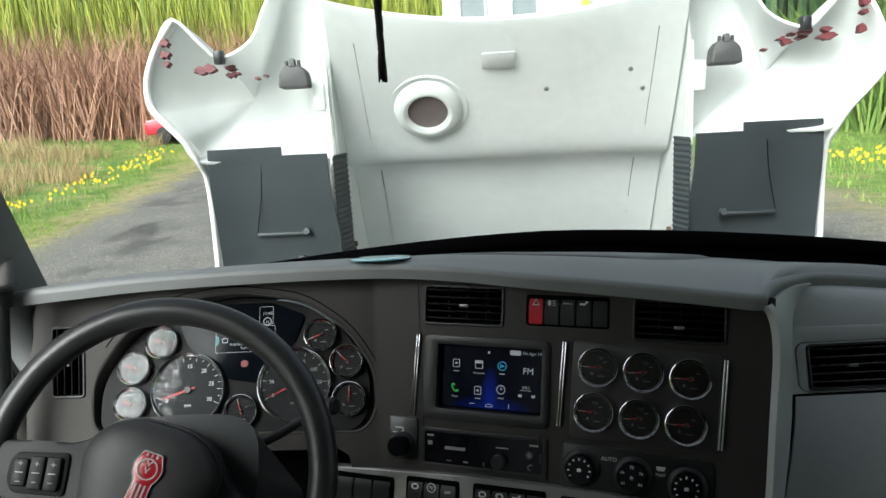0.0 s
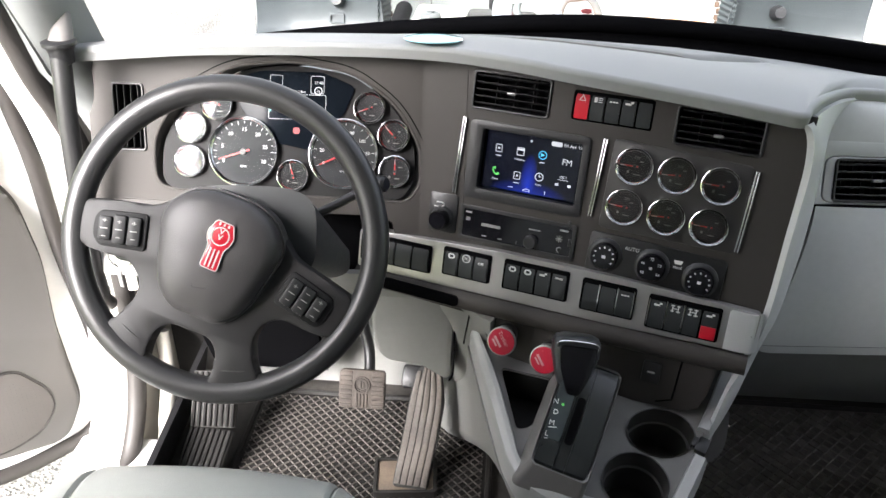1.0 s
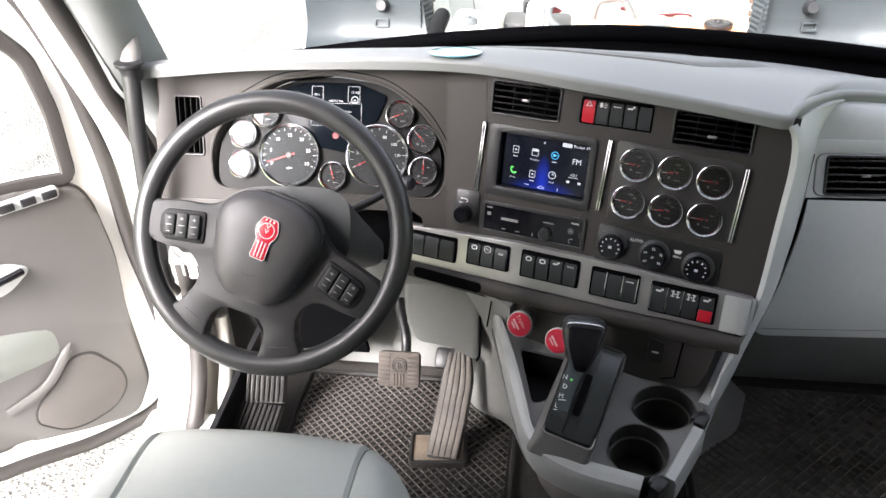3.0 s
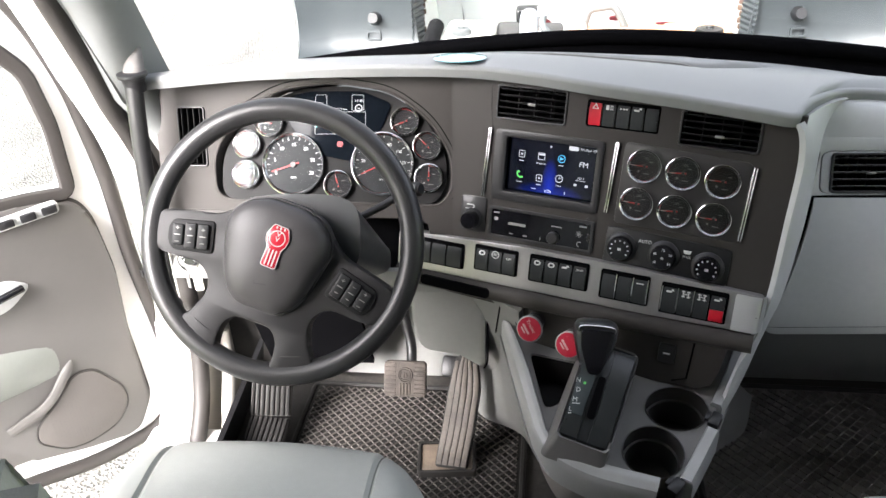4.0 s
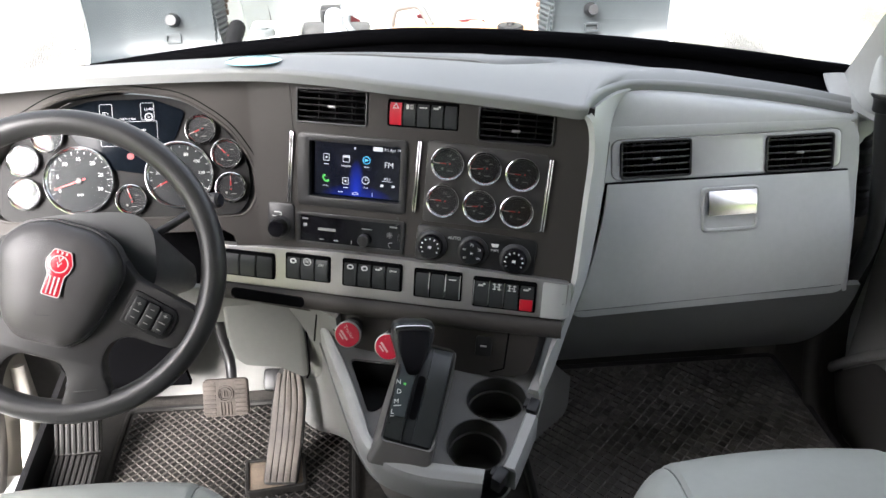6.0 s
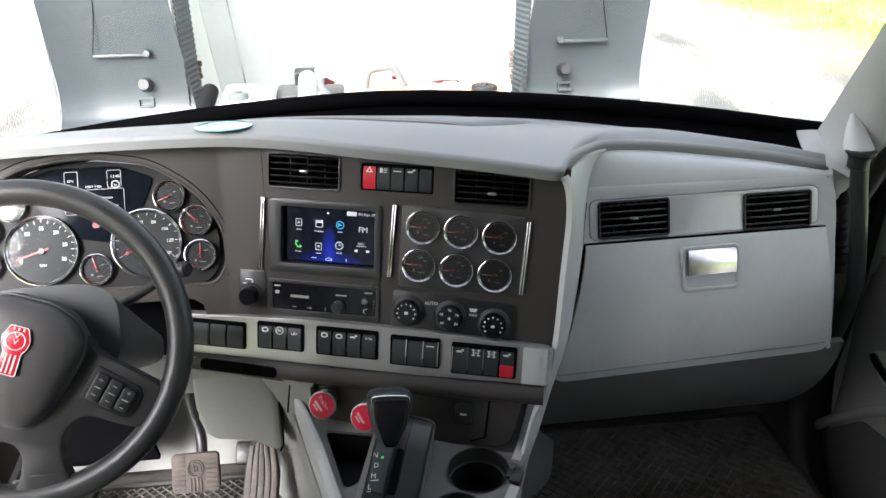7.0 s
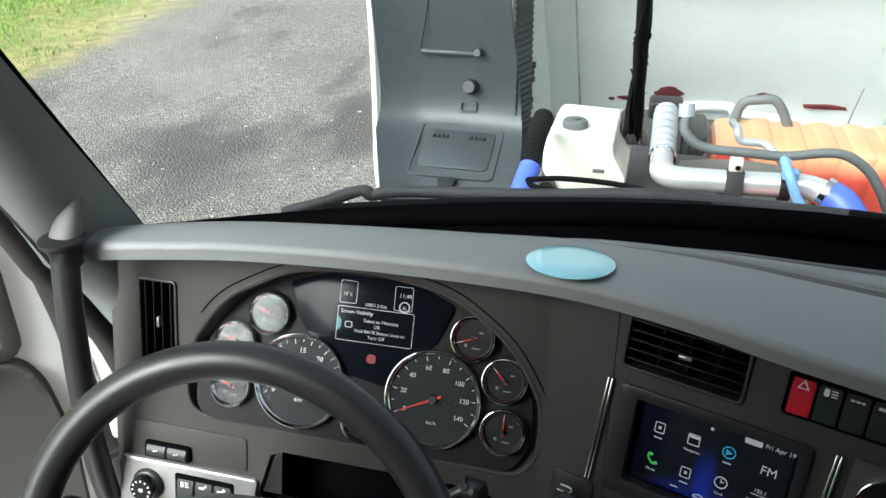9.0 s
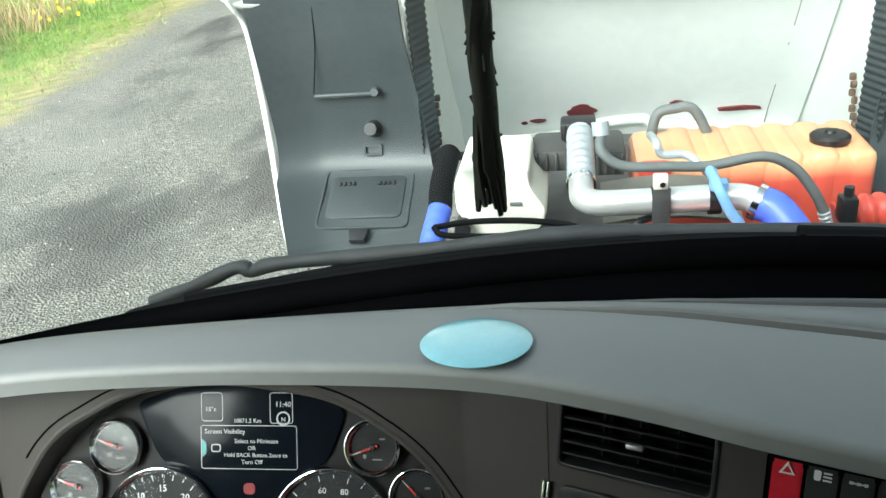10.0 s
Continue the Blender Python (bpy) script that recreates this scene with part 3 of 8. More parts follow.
bm = B()
surf(bm, top_pad, 120, 110, 0.006, dinv)
part("top_pad", bm, GREY, dash, "soft grey dashboard top")
# dark tubes laid in the pad's two grooves as their shading
for which in (1, 2):
    pts = []
    for k in range(60):
        u = N_LIP * (0.36 + 0.60 * k / 59)
        x = top_pad(u, 0.7)[0]
        on = min(1, max(0, (x + 0.16) / 0.55)) * min(1, max(0, (0.53 - x) / 0.13))
        t = 0.77 - 0.18 * on if which == 1 else 0.80 + 0.12 * on
        if on > 0.05 and x < 0.40:
            p = top_pad(u, 0.25 + 0.75 * t)
            pts.append((p[0], p[1], p[2] + 0.0105))
    bm = B()
    tube(bm, pts, lambda t, w=which: (0.0088 if w == 1 else 0.0070) * min(1, 0.2 + 3 * t) * min(1, 0.1 + 8 * (1 - t)), 6, dinv)
    part("crease_shade", bm, CONSOLE, dash)
# passenger side face
bm = B()
plate(bm, roundpoly([(-0.304, -0.268), (0.262, -0.258), (0.270, 0.02), (0.264, 0.084), (-0.243, 0.094), (-0.256, 0.0), (-0.300, -0.20)], 0.03), -0.03, 0.0,
      [rounded(-0.222, -0.006, 0.231, 0.068, 0.014)], dinv @ MG, 0.006)
part("passenger_face", bm, PANEL, dash, "smooth grey passenger-side face")
bm = B()


def brow(u, v):
    """The round shoulder from the upright face back to the pad's lip."""
    a = MG @ Vector((-0.241 + 0.503 * u, 0.092 - 0.010 * u, -0.001))
    k0 = 5 * (len(LIP) + 1.5)
    k = u * (len(LIPS) - 1 - k0) + k0
    b = Vector(top_pad(k / (len(LIPS) - 1), 0.02)) + Vector((0, 0.004, 0.001))
    up = MG.to_3x3() @ Vector((0, 1, 0))
    c = a + up * ((b - a).dot(up) * 0.90)
    return a.lerp(c, v).lerp(c.lerp(b, v), v)


surf(bm, brow, 30, 16, 0.006, dinv)
part("passenger_brow", bm, PANEL, dash, "smooth grey passenger-side face")
END = [brow(1, 0.72 - 0.72 * k / 8) for k in range(8)] + [MG @ Vector((0.262 + 0.006 * math.sin(math.pi * k / 12), 0.078 - 0.028 * k, -0.001)) for k in range(13)]


def end_cap(u, v):
    k = u * (len(END) - 1)
    i = min(int(k), len(END) - 2)
    p = END[i].lerp(END[i + 1], k - i)
    return (p.x - 0.006 + 0.032 * math.sin(0.5 * math.pi * v), p.y + 0.004 + 0.075 * (1 - math.cos(0.5 * math.pi * v)), p.z - 0.006 * v)


bm = B()
surf(bm, end_cap, 40, 12, 0.0, dinv)
part("passenger_end", bm, PANEL, dash, "rounded grey end of the dashboard")

# instrument face with the cluster's opening
clus = roundpoly([(-0.205, -0.062), (-0.205, 0.03), (-0.150, 0.108), (-0.06, 0.156), (0.04, 0.168), (0.15, 0.152), (0.225, 0.100), (0.268, 0.030), (0.268, -0.035), (0.245, -0.068), (0.10, -0.066)], 0.035, 6)
ventl = rounded(-0.276, 0.004, -0.220, 0.122, 0.006)
bm = B()
plate(bm, [(-0.312, -0.168), (-0.305, 0.185), (0.288, 0.19), (0.288, -0.168), (0.235, -0.168), (0.222, -0.105), (0.205, -0.094), (-0.068, -0.094), (-0.084, -0.102), (-0.104, -0.168)], -0.02, 0.0, [clus, ventl], dinv @ MA)
part("driver_face", bm, DARK, dash, "dark taupe grained instrument face")
# black back plate paints in the shade of the column cut-out
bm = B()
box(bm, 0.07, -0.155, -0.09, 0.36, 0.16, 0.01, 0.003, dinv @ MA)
part("recess_back", bm, MATTE, dash, "matt black back darkening the recess round the steering column")
bm = B()
cl3 = [Vector((x, y, 0.0)) for x, y in clus]
tube(bm, [Vector((p.x * 1.012, p.y * 1.012 + 0.001, -0.0015)) for p in cl3], 0.0030, 8, dinv @ MA, closed=True)
part("cluster_rim", bm, DARK, dash, "rounded taupe rim round the instruments")
# thin black line drawn for the shading of the crease outside the rim
bm = B()
tube(bm, [Vector((p.x * 1.06 - 0.003, p.y * 1.075, 0.0005)) for p in sorted((p for p in cl3 if (p.x > -0.19 and p.y > 0.06) or (p.x > 0.20 and p.y > -0.05)), key=lambda p: -math.atan2(p.y, p.x))], 0.0009, 8, dinv @ MA)
part("rim_crease_shade", bm, MATTE, dash)
bm = B()
rings = []
for zz, k in ((0.0, 1.0), (-0.02, 0.985), (-0.075, 0.95)):
    rings.append([bm.verts.new(dinv @ MA @ Vector((p.x * k, p.y * k + (0.004 if zz < -0.05 else 0), zz))) for p in cl3])
for a, b in zip(rings, rings[1:]):
    for i in range(len(a)):
        bm.faces.new((a[i], a[(i + 1) % len(a)], b[(i + 1) % len(a)], b[i]))
part("cluster_tunnel", bm, DARK, dash)

# centre stack face with openings
bholes = [rounded(0.019, 0.112, 0.149, 0.172, 0.006), rounded(0.350, 0.104, 0.478, 0.162, 0.006), rounded(0.026, -0.034, 0.222, 0.088, 0.008), rounded(0.186, 0.116, 0.314, 0.164, 0.005)]
bm = B()
plate(bm, [(-0.056, -0.245), (-0.056, 0.199), (0.30, 0.190), (0.543, 0.172), (0.533, -0.14), (0.518, -0.226), (0.486, -0.240), (0.478, -0.29), (0.468, -0.318), (0.445, -0.330), (0.354, -0.334), (0.21, -0.332), (0.125, -0.322), (0.104, -0.305), (0.085, -0.262), (0.058, -0.25)], -0.03, 0.0, bholes, dinv @ MB)
part("centre_face", bm, DARK, dash, "dark taupe centre stack turned to the driver")
bm = B()   # closing sheet behind the openings
plate(bm, [(-0.05, -0.2), (-0.05, 0.18), (0.53, 0.16), (0.51, -0.2)], -0.075, -0.07, [], dinv @ MB)
part("backing", bm, MATTE, dash)
bm = B()


def bend(u, v):
    """The rounded meeting of instrument face and centre stack."""
    z = 0.548 + 0.335 * v
    p0 = Vector((-0.060, 1.061 + 0.281 * z, z))
    p1 = Vector((-0.048, 1.061 + 0.281 * z, z))
    p2 = Vector((0.018, 1.046 + 0.281 * z - 0.311 * 0.018, z))
    p = p0.lerp(p1, u).lerp(p1.lerp(p2, u), u)
    return (p.x, p.y - 0.0012, p.z)


surf(bm, bend, 10, 6, 0.002, dinv)
part("face_bend", bm, DARK, dash)
# swept grey side between the centre stack and the passenger face
EDGE = [(MB @ Vector((u, v, 0.001))) for u, v in ((0.541, 0.157), (0.541, 0.10), (0.537, 0.0), (0.532, -0.13), (0.520, -0.20), (0.505, -0.26), (0.490, -0.335), (0.47, -0.40))]
INNER = [Vector(p) for p in ((0.590, 1.246, 0.846), (0.586, 1.235, 0.800), (0.573, 1.205, 0.70), (0.544, 1.165, 0.585), (0.526, 1.14, 0.52), (0.508, 1.118, 0.455), (0.488, 1.09, 0.38), (0.475, 1.06, 0.30))]
INNER = INNER[:5] + [EDGE[k] + Vector((0.020 - 0.005 * (k - 5), 0.022, 0.0)) for k in (5, 6, 7)]
ES, IS = smoothed(EDGE, 5), smoothed(INNER, 5)


def sweep(u, v):
    k = u * (len(ES) - 1)
    i = min(int(k), len(ES) - 2)
    a, b = ES[i].lerp(ES[i + 1], k - i), IS[i].lerp(IS[i + 1], k - i)
    p = a.lerp(b, v)
    bulge = math.sin(math.pi * v) * (1 - 0.65 * min(1, max(0, (u - 0.5) / 0.2))) * min(1, u * 3)
    p = Vector((p.x + 0.010 * bulge, p.y - 0.013 * bulge, p.z))
    k = 5 * (len(LIP) - 1) + v * 15
    i = min(int(k), len(LIPS) - 2)
    q = LIPS[i].lerp(LIPS[i + 1], k - i) + Vector((0, 0.006, -0.012))
    p = p.lerp(q, max(0, 1 - u * 5.0) ** 2)
    return (p.x, p.y, p.z)


bm = B()
surf(bm, sweep, 35, 10, 0.01, dinv)
part("swept_cheek", bm, PANEL, dash, "grey swept side of the centre stack")
bm = B()
seam, into = [], MG.inverted()
for k in range(40):
    u = 0.20 + 0.80 * k / 39
    for j in range(51):
        p = Vector(sweep(u, j / 50))
        if (into @ p).z < 0.003 or j == 50:
            q = into @ p
            seam.append(MG @ Vector((q.x + 0.009, q.y, max(q.z, 0.004 if q.y > -0.02 else 0.010))))
            break
tube(bm, smoothed(seam[::3] + [seam[-1]], 3), 0.0036, 8, dinv)
part("gap_line", bm, MATTE, dash)

# lower roll under the switch strip, with a coin slot
def roll(u, v):
    x = -0.165 + 0.685 * u
    ang = math.pi * (0.5 - 1.0 * v)
    drop = 0.012 * math.sin(math.pi * u)
    return (x, -0.215 - drop * 0.3 + 0.017 * math.sin(ang), 0.003 + 0.013 * math.cos(ang))


bm = B()
surf(bm, roll, 40, 10, 0.004, dinv @ MS)
part("lower_roll", bm, DARK, dash, "rounded taupe roll below the switches")
# black plate on the roll in place of the slot's dark inside
bm = B()
plate(bm, rounded(-0.100, -0.228, 0.046, -0.208, 0.008), 0.010, 0.0185, [], dinv @ MS @ pose(0, 0, 0, 0, 0, -1.5), 0.001)
part("coin_slot", bm, MATTE, dash, "matt black plate standing for a dark slot")
# silver strip: along the centre, and a short one left of the column
bm = B()
plate(bm, roundpoly([(-0.165, -0.200), (-0.165, -0.128), (0.10, -0.117), (0.30, -0.118), (0.526, -0.128), (0.522, -0.196), (0.30, -0.200)], 0.008), -0.02, 0.004, [], dinv @ MS, 0.0012)
part("switch_strip", bm, SATIN, dash, "satin silver switch strip")
# strip's curved end, with its highlight put into a brighter colour
bm = B()
surf(bm, lambda u, v: (0.480 + 0.050 * math.sin(0.5 * math.pi * u) ** 0.9, -0.196 + 0.066 * v + 0.004 * u * (1 - v), 0.0045 + 0.004 * math.sin(math.pi * min(1, u * 1.3)) - 0.030 * max(0, u - 0.55)), 12, 4, 0.003, dinv @ MS)
part("strip_end", bm, SATIN_LIT, dash, "rounded end of the strip, brightened where it catches light")
bm = B()
plate(bm, roundpoly([(-0.318, -0.230), (-0.312, -0.140), (-0.100, -0.140), (-0.118, -0.230)], 0.008), -0.02, 0.006, [], dinv @ MA, 0.003)
part("switch_strip", bm, SATIN, dash, "satin silver switch strip")
bm = B()
plate(bm, rounded(-0.295, -0.134, -0.118, -0.084, 0.006), -0.004, 0.002, [], dinv @ MA, 0.0015)
part("cover_panel", bm, DARK, dash)
# left end cap of the dashboard
bm = B()
plate(bm, roundpoly([(1.214, 0.52), (1.314, 0.875), (1.385, 0.825), (1.40, 0.50)], 0.02), -0.02, 0.0, [], dinv @ Matrix(((0, 0, 1, -0.635), (1, 0, 0, 0), (0, 1, 0, 0), (0, 0, 0, 1))))
part("end_panel", bm, DARK, dash)
# dark trough between pad and glass
bm = B()


def trough(u, v):
    k = u * (len(REARS) - 1)
    pts = REARS
    i = min(int(k), len(pts) - 2)
    a = pts[i].lerp(pts[i + 1], k - i)
    b = glass_low(a.x + (a.x - CX) * 0.02) + Vector((0, 0.012, 0.012))
    p = a.lerp(b, v)
    return (p.x, p.y, p.z - 0.022 * math.sin(math.pi * v) - 0.003)


surf(bm, trough, 60, 10, 0.006, dinv)
part("defrost_trough", bm, MATTE, dash, "black trough along the windscreen")
# filler shares the right pillar's lightened grey
bm = B()
surf(bm, lambda u, v: (REARS[-1] + Vector((-0.015 + 0.065 * u, 0.012 - 0.05 * u, 0.002 - 0.03 * u))).lerp(glass_low(1.085 + 0.07 * u) + Vector((0, 0.012, 0.016)), v) + Vector((0, 0, (0.004 - 0.018 * (1 - u) ** 2) * math.sin(math.pi * v))), 14, 10, 0.004, dinv)
part("trough_corner", bm, PILLAR_LIT, dash, "filler beside the pillar in its light-lifted grey")
# knee panels and lower dash
bm = B()


def knee(u, v):
    x = -0.30 + 0.38 * u
    return (x, 1.20 + 0.02 * v + 0.24 * v * v + 0.04 * max(0, u - 0.9) * 10, 0.505 - 0.25 * v)


surf(bm, knee, 20, 14, 0.012, dinv)
part("knee_panel", bm, LOWER, dash, "light grey knee panel")
# black sheet put where the cavity left of the column lies in shade
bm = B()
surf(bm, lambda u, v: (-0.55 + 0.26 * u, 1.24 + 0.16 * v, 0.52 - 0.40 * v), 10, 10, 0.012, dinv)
part("column_shade", bm, MATTE, dash, "matt black sheet for the shade beside the column")
bm = B()
surf(bm, lambda u, v: (-0.02 + 0.095 * u, 1.19 - 0.06 * u + 0.20 * v * (1 - 0.4 * u), 0.485 - 0.40 * v - 0.02 * u), 10, 14, 0.014, dinv)
part("knee_panel", bm, LOWER, dash, "light grey knee panel")
# underside: shade is in the colour, darker than the face above
bm = B()
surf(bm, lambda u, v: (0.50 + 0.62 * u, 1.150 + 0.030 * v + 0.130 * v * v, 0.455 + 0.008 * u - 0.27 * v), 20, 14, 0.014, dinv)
part("glovebox_underside", bm, PANEL_SHADED, dash, "grey panel under the glovebox, darkened for shade")

bm = B()
plate(bm, roundpoly([(-0.150, 0.475), (-0.150, 0.36), (-0.143, 0.315), (-0.124, 0.294), (-0.055, 0.284), (-0.010, 0.254), (0.003, 0.262), (0.006, 0.475)], 0.010, 4), -0.08, 0.0, [], dinv @ pose(0, 1.218, 0, 90, 0, 0), 0.008)
part("pedal_cover", bm, LOWER, dash, "light grey cover over the accelerator")
bm = B()
tube(bm, smoothed([(0.0075, 1.221, 0.47), (0.0070, 1.221, 0.36), (0.0055, 1.221, 0.275), (-0.002, 1.221, 0.252)], 5), 0.0022, 6, dinv)
part("panel_seam", bm, MATTE, dash)

# ---------- glovebox and passenger vents ----------
glove = thing("glovebox", MG, "closed grey glovebox with a chrome latch", "glovebox")
bm = B()


def lid(u, v):
    x = -0.232 - 0.065 * (1 - v) ** 1.2 + u * (0.475 + 0.068 * (1 - v) ** 1.2)
    y = -0.250 + 0.238 * v + 0.012 * u * (1 - v)
    return (x, y, 0.004 + 0.026 * math.sin(math.pi * (0.06 + 0.90 * v)) ** 0.7 * (1 - 0.25 * abs(2 * u - 1) ** 8))


surf(bm, lid, 20, 14, 0.012)
part("lid", bm, PANEL, glove)
bm = B()
rim_line = [lid(u, v) for u, v in [(k / 20, 0) for k in range(20)] + [(1, k / 10) for k in range(10)] + [(1 - k / 20, 1) for k in range(20)] + [(0, 1 - k / 10) for k in range(10)]]
tube(bm, [(x, y, 0.003) for x, y, z in rim_line], 0.0035, 6, closed=True)
part("lid_gap", bm, MATTE, glove)
bm = B()
plate(bm, rounded(-0.058, -0.110, 0.055, -0.026, 0.010), 0.022, 0.0325, [rounded(-0.051, -0.103, 0.048, -0.030, 0.008)], I4, 0.003)
part("latch_recess", bm, PANEL, glove)
bm = B()
surf(bm, lambda u, v: (-0.048 + 0.093 * u, -0.078 + 0.046 * v, 0.0335 + 0.006 * math.sin(math.pi * (0.15 + 0.7 * v)) ** 0.8), 8, 8, 0.004)
part("latch", bm, LATCH, glove, "bright chrome latch")


def vent(m, w, h, rows, cols, label, slat=None, tab=0.0):
    """An air vent with a frame, slats across, rods behind and a small tab."""
    v = thing("air_vent", m, label, "vent", "dashboard air vents")
    bm = B()
    plate(bm, rounded(-w / 2 - 0.004, -h / 2 - 0.004, w / 2 + 0.004, h / 2 + 0.004, 0.007), -0.055, 0.003, [rounded(-w / 2, -h / 2, w / 2, h / 2, 0.004)], I4, 0.0012)
    part("frame", bm, BLACK, v)
    bm = B()
    box(bm, 0, 0, -0.045, w, h, 0.004)
    part("backing", bm, MATTE, v)
    for k in range(rows):
        bm = B()
        box(bm, 0, 0, 0, w - 0.001, 0.0020, 0.016, 0.0007, pose(0, -h / 2 + h * (k + 0.5) / rows, -0.009, -14, 0, 0))
        part("slat", bm, slat or VENTB, v)
    for k in range(cols):
        bm = B()
        box(bm, -w / 2 + w * (k + 1) / (cols + 1), 0, -0.028, 0.0016, h - 0.001, 0.016)
        part("fin", bm, VENTB, v)
    bm = B()
    box(bm, 0, tab, -0.001, 0.015, 0.0050, 0.008, 0.002)
    part("tab", bm, SATIN, v, "small bright tab")
    return v


vent(MB @ T(0.0840, 0.142, 0), 0.126, 0.056, 5, 3, "black dashboard air vent with horizontal slats")
vent(MB @ T(0.414, 0.133, 0), 0.124, 0.054, 5, 3, "black dashboard air vent with horizontal slats", tab=-0.009)
vent(MG @ T(-0.137, 0.0305, 0.002), 0.130, 0.062, 5, 7, "black passenger air vent in a silver surround", SLAT)
vent(MG @ T(0.147, 0.0265, 0.002), 0.130, 0.062, 5, 7, "black passenger air vent in a silver surround", SLAT)
vent(MA @ T(-0.248, 0.063, 0) @ pose(0, 0, 0, 0, 0, 90), 0.112, 0.050, 4, 3, "tall narrow black vent at the dashboard's end")
bm = B()
plate(bm, rounded(-0.221, -0.005, 0.230, 0.067, 0.013), -0.02, 0.001, [rounded(-0.204, -0.003, -0.070, 0.064, 0.006), rounded(0.080, -0.007 + 0.001, 0.214, 0.060, 0.006)], I4, 0.001)
solo("vent_surround", bm, SILVER, "satin silver panel round the passenger vents", "trim panel", MG)

# ---------- instruments ----------
def dial(parent, x, y, r, z0, start, sweep_deg, marks, value, nums=(), numsize=0.006, face=None, z=0.0, lens=None, ring=BRIGHT):
    """One round instrument: chrome bezel, face, ticks, numbers and needle."""
    m = T(x, y, z)
    bm = B()
    w = 0.0056 if r < 0.04 else 0.0062
    lathe(bm, [(r - w * 1.05, -0.002), (r - w * 0.98, 0.0012), (r - w * 0.55, 0.0036), (r - w * 0.42, 0.0050), (r - w * 0.28, 0.0060), (r - w * 0.12, 0.0056), (r, 0.0035), (r, -0.004), (r - w * 1.05, -0.004)], m, 48, True)
    bz = part("bezel", bm, ring, parent, "bright chrome ring")
    bm = B()
    cyl(bm, r * 0.92, r * 0.92, 0.002, m @ T(0, 0, -0.003), 40)
    part("face", bm, face or DIALFACE, parent, "dark dial face")
    bm = B()
    for k in range(marks + 1):
        a = radians(start - sweep_deg * k / marks)
        long = k % 2 == 0
        box(bm, r * (0.82 if long else 0.84), 0, -0.0006, r * (0.09 if long else 0.05), r * 0.013, 0.0006, 0, m @ pose(0, 0, 0, 0, 0, math.degrees(a)))
    part("tick_marks", bm, INK, parent, kind="stuff")
    for k, s in enumerate(nums):
        a = radians(start - sweep_deg * k / (len(nums) - 1))
        text(s, numsize, parent, m @ T(r * 0.63 * math.cos(a), r * 0.63 * math.sin(a), -0.0006))
    a = start - sweep_deg * value
    bm = B()
    thin = 1.0 if r < 0.04 else 0.6
    plate(bm, [(-r * 0.18, -r * 0.045 * thin), (r * 0.74, -r * 0.020 * thin), (r * 0.74, r * 0.020 * thin), (-r * 0.18, r * 0.045 * thin)], 0.0012, 0.0022, [], m @ pose(0, 0, 0, 0, 0, a))
    nd = part("needle", bm, NEEDLE, parent, "thin red needle")
    if r < 0.04:
        bm = B()
        box(bm, r * 0.60, 0, 0.0024, r * 0.30, r * 0.030, 0.0006, 0, m @ pose(0, 0, 0, 0, 0, a))
        part("needle_tip", bm, INK, nd, "pale needle tip")
    bm = B()
    cyl(bm, r * 0.11, r * 0.08, 0.004, m, 16)
    part("boss", bm, BLACK, parent)
    bm = B()
    lathe(bm, [(r * 0.93, 0.0030), (0.0, 0.0036)], m, 32)
    g = part("lens", bm, lens or LENSBIG, parent, "clear lens")
    g.visible_shadow = False
    return bz


def small_marks(parent, x, y, r, seed):
    """Small unreadable dial print as bars."""
    rnd = random.Random(seed)
    bm = B()
    box(bm, x + 0.15 * r, y - 0.45 * r, -0.0006, 0.36 * r, 0.05 * r, 0.0005)
    box(bm, x - 0.32 * r, y - 0.34 * r, -0.0006, 0.12 * r, 0.14 * r, 0.0005)
    box(bm, x + 0.34 * r, y + 0.28 * r, -0.0006, 0.20 * r, 0.06 * r, 0.0005)
    part("print", bm, DIMINK, parent)


cluster = thing("instrument_cluster", MD, "black instrument cluster with chrome-ringed dials and a display", "instruments")
bm = B()
plate(bm, [(x * 0.955 + 0.002, y * 0.98 + 0.0) for x, y in clus], -0.012, -0.006)
part("base", bm, CLUSTER, cluster, "charcoal cluster base plate")
dial(cluster, -0.046, 0.008, 0.0625, 0, 205, 230, 18, 0.03, ("0", "5", "10", "15", "20", "25", "30"), 0.0095)
text("RPM", 0.006, cluster, T(-0.046, -0.018, -0.0006))
dial(cluster, 0.133, 0.010, 0.0625, 0, 205, 235, 14, 0.0, ("0", "20", "40", "60", "80", "100", "120", "140"), 0.0085)
text("km/h", 0.006, cluster, T(0.133, -0.020, -0.0006))
for i, (x, y, v) in enumerate(((0.176, 0.092, 0.1), (0.220, 0.045, 0.45), (0.224, -0.017, 0.7), (0.044, -0.031, 0.6), (-0.141, 0.048, 0.3), (-0.142, -0.012, 0.3), (-0.096, 0.090, 0.3))):
    dial(cluster, x, y, 0.0285, 0, 215, 180 if i else 150, 8, v, lens=LENS if i > 3 else LENS2)
    small_marks(cluster, x, y, 0.0275, i)
bm = B()
plate(bm, roundpoly([(-0.075, 0.135), (-0.052, 0.082), (0.000, 0.028), (0.075, 0.014), (0.098, 0.062), (0.128, 0.075), (0.150, 0.128), (0.09, 0.152), (-0.02, 0.152)], 0.012), -0.005, -0.002, [], I4, 0.0008)
part("display", bm, SCREEN, cluster, "dark glossy information display")
